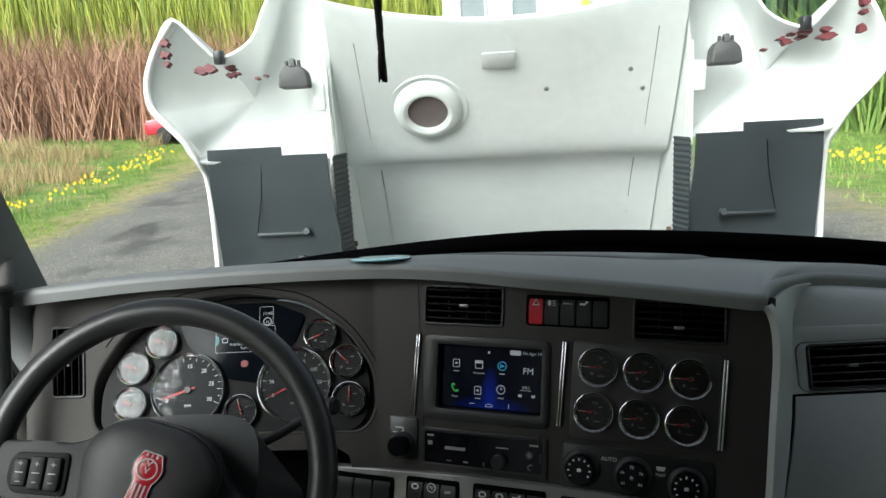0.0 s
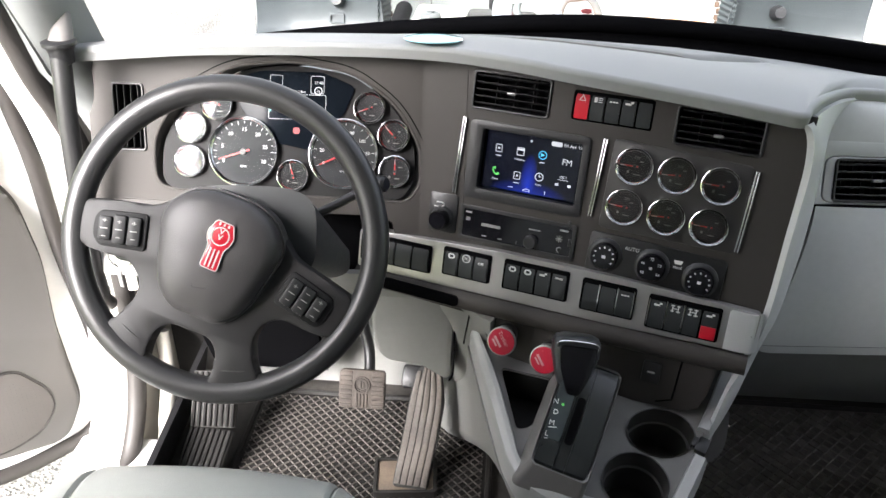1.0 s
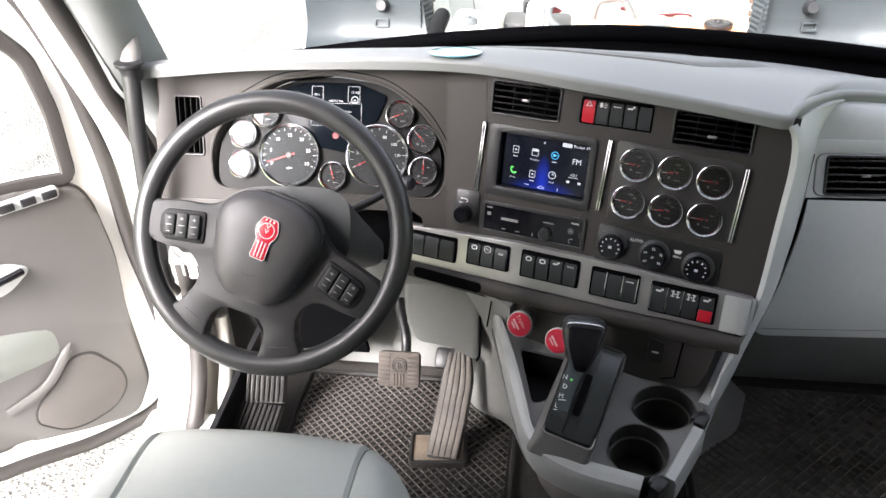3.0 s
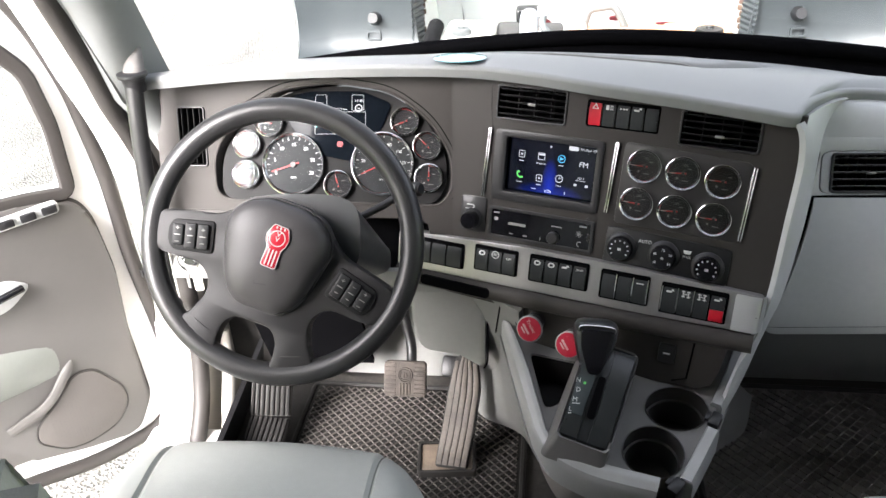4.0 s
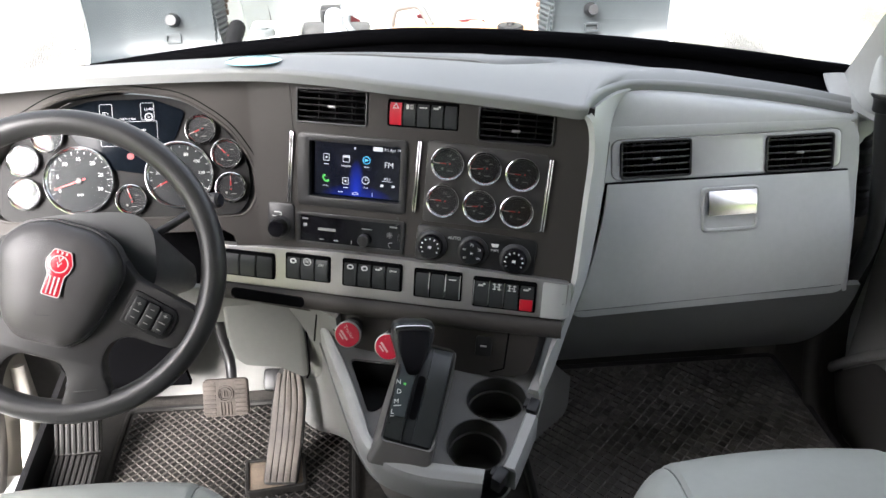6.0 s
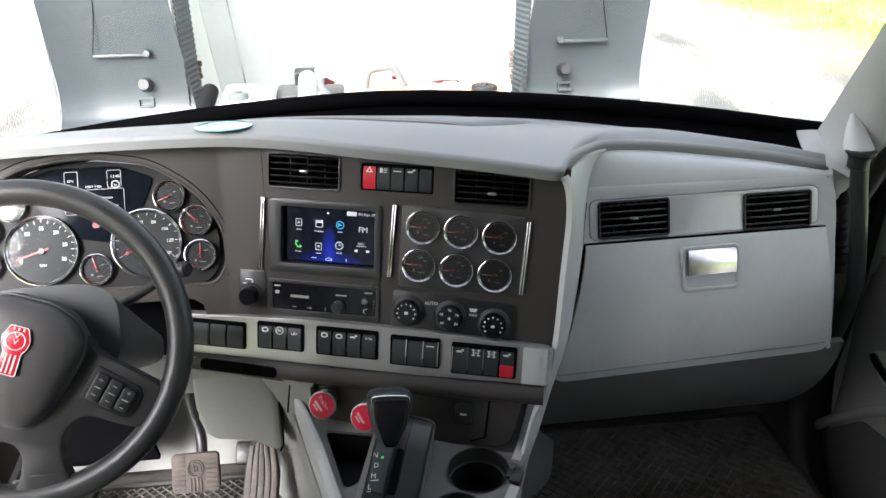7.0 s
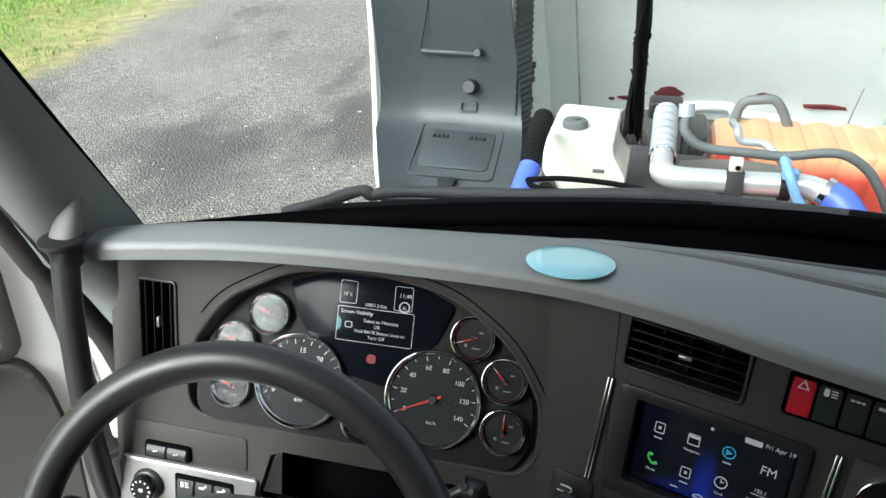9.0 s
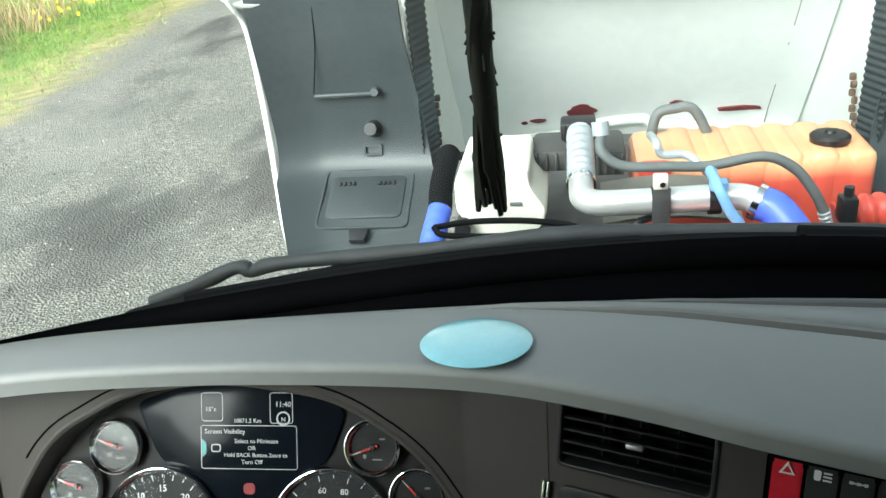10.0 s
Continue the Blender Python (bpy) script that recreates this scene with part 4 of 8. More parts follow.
for s, size, x, y, al in (("11:40", 0.0075, 0.084, 0.133, "CENTER"), ("15°c", 0.0065, 0.007, 0.128, "CENTER"), ("10871.2 Km", 0.0060, 0.046, 0.1165, "CENTER"), ("Screen Visibility", 0.0068, 0.0, 0.1055, "LEFT"),
                       ("Select to Minimize", 0.0062, 0.055, 0.096, "CENTER"), ("OR", 0.0062, 0.050, 0.089, "CENTER"), ("Hold BACK Button 2secs to", 0.0058, 0.054, 0.082, "CENTER"), ("Turn Off", 0.0062, 0.05, 0.075, "CENTER"), ("N", 0.006, 0.084, 0.118, "CENTER")):
    text(s, size, cluster, T(x, y, -0.0018), LIT, al)
bm = B()
for x0, y0, x1, y1 in ((-0.004, 0.068, 0.098, 0.112), (-0.003, 0.116, 0.020, 0.145), (0.070, 0.114, 0.094, 0.145)):
    plate(bm, rounded(x0, y0, x1, y1, 0.003), -0.002, -0.0015, [rounded(x0 + 0.0006, y0 + 0.0006, x1 - 0.0006, y1 - 0.0006, 0.0024)])
lathe(bm, [(0.0058, -0.0018), (0.0072, -0.0018), (0.0072, -0.0013), (0.0058, -0.0013)], T(0.084, 0.119, 0), 20, True)
plate(bm, rounded(0.007, 0.085, 0.017, 0.093, 0.002), -0.002, -0.0015, [rounded(0.008, 0.086, 0.016, 0.092, 0.0015)])
part("display_frames", bm, LIT, cluster)
bm = B()
plate(bm, roundpoly([(-0.003, 0.079), (0.002, 0.084), (0.002, 0.094), (-0.003, 0.099)], 0.002), -0.0019, -0.0012)
part("teal_mark", bm, LITTEAL, cluster)
bm = B()
plate(bm, rounded(0.041, 0.043, 0.053, 0.054, 0.004), -0.002, -0.001)
part("warning_lamp", bm, LITRED, cluster, "lit red warning lamp")


def gauge(m, v, i):
    g = thing("gauge", m, "small round black gauge with chrome bezel and red needle", "gauge", "gauges on the centre stack")
    bm = B()
    cyl(bm, 0.0285, 0.0285, 0.022, T(0, 0, -0.026), 36)
    part("can", bm, BLACK, g)
    dial(g, 0, 0, 0.0300, 0, 180, 200, 12, v, face=BLACKDIAL, lens=LENS2, ring=CHROME)
    small_marks(g, 0, 0, 0.029, i)
    if i in (0, 1, 3, 4):
        text("200" if i == 3 else "100", 0.0058, g, T(0.002, 0.0135, -0.0005), DIMINK)
    return g


bm = B()
plate(bm, roundpoly([(0.258, -0.048), (0.262, 0.098), (0.474, 0.088), (0.470, -0.050)], 0.008), -0.004, 0.003, [], I4, 0.0015)
part("gauge_panel", bm, GAUGEP, dash, "dark panel carrying six gauges", dinv @ MB)
for i, (u, v, val) in enumerate(((0.300, 0.060, 0.25), (0.366, 0.057, 0.30), (0.432, 0.052, 0.25), (0.295, -0.007, 0.22), (0.361, -0.0105, 0.30), (0.427, -0.014, 0.25))):
    gauge(MB @ T(u, v, 0.007), (0.25 - val) * 0.5, i)
for u0, v0, u1, v1 in ((0.0115, 0.094, 0.006, -0.037), (0.2495, 0.095, 0.243, -0.033), (0.481, 0.082, 0.474, -0.046)):
    bm = B()
    d = Vector((u1 - u0, v1 - v0, 0))
    for off in (-0.0028, 0.0014):
        box(bm, off, 0, 0.003, 0.0026, d.length, 0.006, 0.001, T((u0 + u1) / 2, (v0 + v1) / 2, 0) @ pose(0, 0, 0, 0, 0, math.degrees(math.atan2(d.y, d.x)) + 90))
    solo("chrome_strip", bm, CHROME, "thin double chrome trim strip", "trim strip", MB, "chrome strips on the centre stack")

# ---------- touch screen ----------
scr = thing("touch_screen", MB, "lit touch screen showing an app menu in a dark bezel", "screen")
bm = B()
plate(bm, rounded(0.022, -0.040, 0.226, 0.093, 0.008), -0.02, 0.004, [rounded(0.044, -0.022, 0.214, 0.080, 0.004)], I4, 0.002)
part("bezel", bm, BLACK, scr, "dark bevelled bezel")
bm = B()
plate(bm, rounded(0.040, -0.026, 0.218, 0.084, 0.004), -0.016, -0.010)
part("glass", bm, SCREEN, scr, "black glossy glass")


def glow_mat():
    """The display's blue glow, brightest at its foot."""
    m = bpy.data.materials.new("blue_wallpaper")
    m.use_nodes = True
    n, l = m.node_tree.nodes, m.node_tree.links
    b = n["Principled BSDF"]
    b.inputs["Base Color"].default_value = (0.005, 0.006, 0.012, 1)
    b.inputs["Roughness"].default_value = 0.12
    co = n.new("ShaderNodeTexCoord")
    top = n.new("ShaderNodeMath")
    top.operation = "MAXIMUM"
    for k, (cx, cy, w, h, amount) in enumerate(((0.129, -0.012, 0.017, 0.062, 1.0), (0.130, -0.022, 0.070, 0.026, 0.62))):
        mp = n.new("ShaderNodeMapping")
        mp.inputs["Location"].default_value = (-cx / w, -cy / h, 0)
        mp.inputs["Scale"].default_value = (1 / w, 1 / h, 0)
        g = n.new("ShaderNodeTexGradient")
        g.gradient_type = "SPHERICAL"
        l.new(co.outputs["Object"], mp.inputs[0])
        l.new(mp.outputs[0], g.inputs[0])
        dim = n.new("ShaderNodeMath")
        dim.operation = "MULTIPLY"
        dim.inputs[1].default_value = amount
        l.new(g.outputs[0], dim.inputs[0])
        l.new(dim.outputs[0], top.inputs[k])
    ramp = n.new("ShaderNodeValToRGB")
    ramp.color_ramp.elements[0].color = (0.0008, 0.0012, 0.004, 1)
    ramp.color_ramp.elements[1].color = (0.02, 0.07, 0.95, 1)
    l.new(top.outputs[0], ramp.inputs[0])
    l.new(ramp.outputs[0], b.inputs["Emission Color"])
    b.inputs["Emission Strength"].default_value = 0.10
    return m


bm = B()
plate(bm, rounded(0.050, -0.018, 0.210, 0.078, 0.002), -0.0105, -0.0094)
part("picture", bm, glow_mat(), scr, "black app menu with a blue glow")
ZS = -0.009


def icon(x, y, kind, mt, caption=""):
    bm = B()
    if kind == "ring":
        lathe(bm, [(0.0072, ZS), (0.0088, ZS), (0.0088, ZS + 0.0005), (0.0072, ZS + 0.0005)], T(x, y, 0), 24, True)
        box(bm, x + 0.0015, y + 0.001, ZS, 0.006, 0.001, 0.0006), box(bm, x, y + 0.002, ZS, 0.001, 0.006, 0.0006)
    elif kind == "play":
        lathe(bm, [(0.0072, ZS), (0.0088, ZS), (0.0088, ZS + 0.0005), (0.0072, ZS + 0.0005)], T(x, y, 0), 24, True)
        plate(bm, [(x - 0.004, y - 0.004), (x + 0.005, y), (x - 0.004, y + 0.004)], ZS, ZS + 0.0005)
    elif kind == "frame":
        plate(bm, rounded(x - 0.008, y - 0.008, x + 0.008, y + 0.008, 0.0015), ZS, ZS + 0.0005, [rounded(x - 0.0068, y - 0.0068, x + 0.0068, y + 0.0068, 0.001)])
        box(bm, x, y + 0.004, ZS, 0.013, 0.0035, 0.0006)
    elif kind == "bars":
        plate(bm, rounded(x - 0.007, y - 0.008, x + 0.007, y + 0.008, 0.002), ZS, ZS + 0.0004, [rounded(x - 0.0058, y - 0.0068, x + 0.0058, y + 0.0068, 0.001)])
        box(bm, x, y, ZS, 0.004, 0.004, 0.0006)
    else:
        tube(bm, smoothed([(x - 0.005, y + 0.007, ZS), (x - 0.006, y + 0.001, ZS), (x - 0.001, y - 0.006, ZS), (x + 0.005, y - 0.007, ZS)], 4), 0.0015, 8)
        box(bm, x - 0.003, y + 0.006, ZS, 0.005, 0.004, 0.001), box(bm, x + 0.005, y - 0.005, ZS, 0.005, 0.004, 0.001)
    part("icon", bm, mt, scr, "", T(x, y, 0) @ Matrix.Diagonal((0.82, 0.82, 1, 1)) @ T(-x, -y, 0))
    if caption:
        text(caption, 0.0042, scr, T(x, y - 0.0135, ZS), LIT)
    else:
        bm = B()
        box(bm, x, y - 0.0125, ZS, 0.009, 0.0013, 0.0005)
        part("caption_bar", bm, LIT, scr)


for x, y, k, mt, cap in ((0.072, 0.050, "bars", LIT, ""), (0.110, 0.050, "frame", LIT, "Navigation"), (0.148, 0.050, "play", LITCYAN, ""), (0.071, 0.011, "phone", LITGREEN, "Phone"), (0.109, 0.009, "bars", LIT, ""), (0.147, 0.013, "ring", LIT, "Clock")):
    icon(x, y, k, mt, cap)
text("FM", 0.014, scr, T(0.190, 0.044, ZS), LIT)
text("Fri Apr 19", 0.0072, scr, T(0.196, 0.0715, ZS), LIT)
text("103.1", 0.006, scr, T(0.187, 0.019, ZS), LIT)
bm = B()
plate(bm, rounded(0.160, 0.068, 0.178, 0.0755, 0.002), ZS, ZS + 0.0005)
cyl(bm, 0.002, 0.002, 0.0006, T(0.126, 0.070, ZS), 12)
box(bm, 0.187, 0.0145, ZS, 0.018, 0.0008, 0.0005)
for x in (0.178, 0.199):
    box(bm, x, 0.006, ZS, 0.0055, 0.004, 0.0006)
plate(bm, [(0.122, -0.0155), (0.134, -0.0155), (0.134, -0.0125), (0.128, -0.010), (0.122, -0.0125)], ZS, ZS + 0.0005, [[(0.1232, -0.0145), (0.1328, -0.0145), (0.1328, -0.0130), (0.128, -0.0112), (0.1232, -0.0130)]])
box(bm, 0.100, -0.012, ZS, 0.009, 0.0012, 0.0005), box(bm, 0.160, -0.0125, ZS, 0.0014, 0.006, 0.0005)
part("status_marks", bm, LIT, scr, kind="stuff")

# ---------- hazard switch block ----------


def rocker(m, w, h, kind, label, group="dashboard rocker switches", cat="switch"):
    """A rocker switch with a raised lower half and a small symbol."""
    s = thing("rocker_switch", m, label, cat, group)
    bm = B()
    mt = RED if kind == "hazard" else ROCK
    crown = lambda y: 0.0070 + 0.0042 * (1 - 3.0 * (y / h + 0.14) ** 2)
    prof = [(-h / 2, 0.004)] + [(h * q, crown(h * q)) for q in (-0.5, -0.38, -0.26, -0.14, 0.0, 0.14, 0.28, 0.40, 0.5)] + [(h / 2, 0.004)]
    ring0 = [bm.verts.new((-w / 2 + 0.0013, y, z)) for y, z in prof]
    ring1 = [bm.verts.new((w / 2 - 0.0013, y, z)) for y, z in prof]
    for i in range(len(prof)):
        j = (i + 1) % len(prof)
        bm.faces.new((ring0[i], ring0[j], ring1[j], ring1[i]))
    bm.faces.new(ring0[::-1]), bm.faces.new(ring1)
    bmesh.ops.recalc_face_normals(bm, faces=bm.faces)
    bmesh.ops.bevel(bm, geom=[e for e in bm.edges if e.calc_face_angle(0) > 0.8], offset=0.0009, segments=2, affect="EDGES")
    part("rocker", bm, mt, s)
    if kind == "red":
        bm = B()
        box(bm, 0, -h * 0.27, 0.0115, w * 0.86, h * 0.40, 0.005, 0.001, pose(0, 0, 0, 0, 0, 0))
        part("lens", bm, RED, s, "red lower lens")
    zt = 0.0106
    bm = B()
    cx, cy = 0, h * 0.27
    if kind == "hazard":
        plate(bm, [(-0.0058, cy - 0.004), (0.0058, cy - 0.004), (0, cy + 0.006)], 0.0086, zt, [[(-0.0038, cy - 0.0029), (0.0038, cy - 0.0029), (0, cy + 0.0036)]])
    elif kind in ("engine", "engine2"):
        plate(bm, roundpoly([(-0.006, -0.003 + cy), (-0.006, 0.002 + cy), (-0.003, 0.004 + cy), (0.003, 0.004 + cy), (0.006, 0.001 + cy), (0.006, -0.003 + cy), (0.002, -0.005 + cy), (-0.003, -0.005 + cy)], 0.001), 0.009, zt,
              [rounded(-0.0035, -0.003 + cy, 0.0035, 0.002 + cy, 0.001)])
    elif kind == "lamp":
        plate(bm, roundpoly([(-0.006, cy - 0.004), (-0.001, cy - 0.004), (-0.001, cy + 0.004), (-0.006, cy + 0.004)], 0.002), 0.009, zt)
        for q in (-0.003, 0, 0.003):
            box(bm, 0.0035, cy + q, 0.0102, 0.006, 0.0011, 0.001)
    elif kind == "axle":
        for q in (-0.0045, 0.0045):
            box(bm, q, cy, 0.0102, 0.0016, 0.012, 0.001), box(bm, q, cy + 0.0045, 0.0102, 0.006, 0.0014, 0.001), box(bm, q, cy - 0.0045, 0.0102, 0.006, 0.0014, 0.001)
        box(bm, 0, cy, 0.0102, 0.009, 0.0012, 0.001)
    elif kind == "mini":
        box(bm, -0.002, 0, 0.0110, 0.0035, 0.0013, 0.001), box(bm, 0.002, 0.0010, 0.0110, 0.002, 0.0012, 0.001)
    elif kind == "arrows":
        for q in (-0.005, 0, 0.005):
            box(bm, q, cy, 0.0102, 0.0026, 0.0022, 0.001)
        box(bm, 0, cy, 0.0102, 0.013, 0.0008, 0.001)
    elif kind in ("bars", "red"):
        box(bm, -0.002, cy, 0.0102, 0.009, 0.003, 0.001), box(bm, 0.004, cy + 0.003, 0.0102, 0.004, 0.003, 0.001)
    else:
        bm.free()
        bm = None
    if kind in ("TC", "OFF", "SPARE"):
        if kind == "TC":
            b2 = B()
            lathe(b2, [(0.0062, 0.0092), (0.0072, 0.0092), (0.0072, zt), (0.0062, zt)], T(0, cy, 0), 20, True)
            part("symbol", b2, INK, s)
        text(kind, 0.0048 if kind == "SPARE" else 0.006, s, T(0, cy - (0.004 if kind == "OFF" else 0), 0.0105))
    if bm is not None:
        part("symbol", bm, INK, s, kind="stuff")
    return s


def bank(m, u0, u1, v0, v1, kinds, group):
    """A black frame with a row of rockers."""
    w, h, k = u1 - u0, v1 - v0, len(kinds)
    fr = thing("switch_frame", m @ T((u0 + u1) / 2, (v0 + v1) / 2, 0.0), "black frame of a switch bank", "switch frame")
    bm = B()
    plate(bm, rounded(-w / 2, -h / 2, w / 2, h / 2, 0.004), -0.006, 0.0075, [], I4, 0.0015)
    part("frame", bm, MATTE, fr)
    sw = (w - 0.006) / k
    for i, kd in enumerate(kinds):
        x = (u0 + u1) / 2 - w / 2 + 0.003 + sw * (i + 0.5)
        lab = {"red": "black rocker switch with a red lower half", "hazard": "red hazard warning switch", "": "blank black rocker switch"}.get(kd, "black rocker switch with a white symbol")
        rocker(m @ T(x, (v0 + v1) / 2, 0.0), sw, h - 0.006, kd, lab, group)


bank(MB @ T(0, 0, -0.010), 0.186, 0.315, 0.116, 0.165, ("hazard", "lamp", "arrows", "bars", ""), "switches beside the upper vents")
SK = "switches on the silver strip"
bank(MS, -0.160, -0.022, -0.184, -0.133, ("bars", "", "", ""), SK)
bank(MS, 0.000, 0.088, -0.178, -0.127, ("engine", "TC", "OFF"), SK)
bank(MS, 0.111, 0.225, -0.179, -0.126, ("engine", "engine2", "bars", "SPARE"), SK)
bank(MS, 0.247, 0.336, -0.184, -0.129, ("", "", "arrows"), SK)
bank(MS, 0.356, 0.470, -0.189, -0.132, ("bars", "axle", "axle", "red"), SK)
for u, v in ((0.2765, -0.1565), (0.3065, -0.1565), (0.333, -0.1565), (0.3585, -0.1605), (0.386, -0.1605), (0.413, -0.1605)):
    bm = B()
    surf(bm, lambda a, b, u=u, v=v: (u + 0.0016 * (a - 0.5), v - 0.022 + 0.044 * b, 0.0085 + 0.0042 * (1 - 3.0 * (0.88 * b - 0.30) ** 2)), 2, 10, 0.0008)
    solo("switch_trim", bm, CHROME, "thin bright chrome strip between switches", "trim strip", MS, "chrome strips between switches")
bank(MA, -0.272, -0.202, -0.135, -0.111, ("mini", "mini"), "switches beside the steering column")
bank(MA, -0.226, -0.135, -0.205, -0.152, ("lamp", "bars", "bars"), "switches beside the steering column")


def knob(m, r, label, depth=0.02, mark=True):
    k = thing("rotary_knob", m, label, "knob", "rotary knobs on the dashboard")
    bm = B()
    lathe(bm, [(r * 1.25, 0.0), (r * 1.25, 0.003), (r * 1.12, 0.006), (r * 1.05, 0.007)], I4, 36)
    part("base_ring", bm, BLACK, k)
    bm = B()
    lathe(bm, [(r, 0.004), (r * 0.97, depth), (r * 0.88, depth + 0.003), (0.0, depth + 0.003)], I4, 36)
    part("grip", bm, GLOSSB, k)
    if mark:
        bm = B()
        for q in range(9):
            box(bm, r * 0.70, 0, depth + 0.0033, 0.0028, 0.0022, 0.0008, 0, pose(0, 0, 0, 0, 0, 215 - q * 31))
        box(bm, 0, 0, depth + 0.0033, 0.006, 0.0045, 0.0008)
        part("marks", bm, INK, k)
    return k


bm = B()
plate(bm, roundpoly([(0.247, -0.123), (0.250, -0.055), (0.345, -0.058), (0.466, -0.064), (0.464, -0.131), (0.35, -0.126)], 0.008), -0.004, 0.004, [], I4, 0.0015)
part("climate_panel", bm, BLACK, dash, "black climate control panel", dinv @ MB)
for u, v in ((0.278, -0.091), (0.354, -0.094), (0.430, -0.101)):
    kn = knob(MB @ T(u, v, 0.004), 0.0225, "round black climate knob with white markings", 0.014, u != 0.354)
    if u == 0.354:
        for q, s in enumerate(("60", "66", "72", "78", "84")):
            a = radians(215 - 62.5 * q)
            text(s, 0.0062, kn, T(0.0150 * math.cos(a), 0.0150 * math.sin(a), 0.0173))
        bm = B()
        for q in range(3):
            box(bm, 0, 0, 0.0173, 0.006, 0.0007, 0.0006, 0, pose(0, 0, 0, 0, 0, q * 60))
        part("snowflake", bm, INK, kn)
lab = thing("panel_marks", MB, "white printed markings of the climate panel", "lettering")
text("AUTO", 0.0085, lab, T(0.319, -0.074, 0.0045))
text("MAX", 0.0065, lab, T(0.393, -0.089, 0.0045))
bm = B()
plate(bm, [(0.388, -0.083), (0.386, -0.077), (0.400, -0.077), (0.398, -0.083)], 0.0040, 0.0048)
part("symbol", bm, INK, lab)
bm = B()
plate(bm, rounded(-0.037, -0.111, 0.015, -0.041, 0.007), -0.004, 0.004, [], I4, 0.0015)
part("knob_panel", bm, BLACK, dash, "small black panel", dinv @ MB)
knob(MB @ T(-0.011, -0.085, 0.004), 0.0165, "black round selector knob", 0.024, False)
bm = B()
tube(bm, smoothed([(-0.024, -0.0585, 0.0045), (-0.012, -0.0585, 0.0045), (-0.010, -0.063, 0.0045), (-0.014, -0.066, 0.0045)], 4), 0.0011, 6)
box(bm, -0.022, -0.0665, 0.0045, 0.012, 0.0012, 0.0008)
solo("back_arrow_mark", bm, INK, "white printed back arrow", "lettering", MB)
knob(MA @ T(-0.268, -0.178, 0.006), 0.019, "black headlamp knob with white markings", 0.016)

# ---------- radio ----------
radio = thing("radio", MB, "black car radio with small buttons and a knob", "radio")
bm = B()
plate(bm, rounded(0.020, -0.115, 0.226, -0.054, 0.004), -0.01, 0.003, [rounded(0.027, -0.109, 0.219, -0.060, 0.003)], I4, 0.0012)
part("frame", bm, BLACK, radio)
bm = B()
plate(bm, rounded(0.027, -0.109, 0.219, -0.060, 0.003), -0.01, 0.0015)
part("front", bm, GLOSSB, radio, "glossy black front")
bm = B()
box(bm, 0.078, -0.0835, 0.0019, 0.034, 0.005, 0.001)
box(bm, 0.036, -0.066, 0.0019, 0.011, 0.003, 0.001), box(bm, 0.036, -0.078, 0.0019, 0.007, 0.006, 0.001)
box(bm, 0.155, -0.075, 0.0019, 0.020, 0.002, 0.001), box(bm, 0.205, -0.0665, 0.0019, 0.014, 0.003, 0.001)
box(bm, 0.068, -0.103, 0.0019, 0.008, 0.0014, 0.001), box(bm, 0.096, -0.103, 0.0019, 0.008, 0.0024, 0.001), box(bm, 0.126, -0.103, 0.0019, 0.0014, 0.006, 0.001)
for q in range(8):
    box(bm, 0.0045, 0, 0, 0.003, 0.001, 0.001, 0, T(0.198, -0.082, 0.0019) @ pose(0, 0, 0, 0, 0, q * 45))
cyl(bm, 0.0025, 0.0025, 0.0008, T(0.198, -0.082, 0.0015), 12)
tube(bm, [(0.201 + 0.0045 * math.cos(a), -0.1005 + 0.0045 * math.sin(a), 0.0020) for a in np.linspace(1.0, 4.6, 9)], 0.0007, 6)
part("print", bm, DIMINK, radio, kind="stuff")
bm = B()
lathe(bm, [(0.0115, 0.0012), (0.011, 0.012), (0.009, 0.014), (0, 0.014)], T(0.151, -0.096, 0), 28)
part("knob", bm, BLACK, radio)
for q in range(2):
    bm = B()
    box(bm, 0.216 - q * 0.004, -0.085 + q * 0.03, 0.0022, 0.004, 0.014, 0.003, 0.001)
    part("button", bm, BLACK, radio)

# ---------- air brake knobs and socket ----------
KNOBINK = mat("pink_knob_print", (0.55, 0.25, 0.28), 0.5, var=0.02)
for u, v in ((0.134, -0.268), (0.212, -0.282)):
    k = thing("brake_valve_knob", MB @ T(u, v, 0.0), "dark red round air brake valve knob", "knob", "air brake knobs")
    bm = B()
    lathe(bm, [(0.018, 0.0), (0.018, 0.012), (0.012, 0.014), (0.012, 0.03)], I4, 24)
    part("stem", bm, BLACK, k)
    tip = pose(0, -0.004, 0.032, -8, 0, 0)
    bm = B()
    lathe(bm, [(0.0235, 0.0), (0.0255, 0.003), (0.0255, 0.006), (0.0235, 0.007)], tip, 40)
    part("rim", bm, SATIN, k)
    bm = B()
    lathe(bm, [(0.0235, 0.006), (0.0230, 0.0085), (0.0, 0.0100)], tip, 40)
    part("cap", bm, REDKNOB, k)
    if u < 0.2:
        text("Trailer", 0.0105, k, tip @ T(0.003, 0.006, 0.0099) @ pose(0, 0, 0, 0, 0, -52), KNOBINK)
    bm = B()
    box(bm, -0.003, -0.005, 0.0098, 0.022, 0.004, 0.001, 0, tip @ pose(0, 0, 0, 0, 0, -52))
    box(bm, -0.004, -0.011, 0.0095, 0.014, 0.003, 0.001, 0, tip @ pose(0, 0, 0, 0, 0, -52))
    part("emblem_bar", bm, KNOBINK, k)
soc = thing("power_socket", MB @ T(0.385, -0.273, 0), "black power socket with a closed flap", "socket")
bm = B()
plate(bm, rounded(-0.015, -0.020, 0.015, 0.018, 0.006), -0.002, 0.006, [], I4, 0.002)
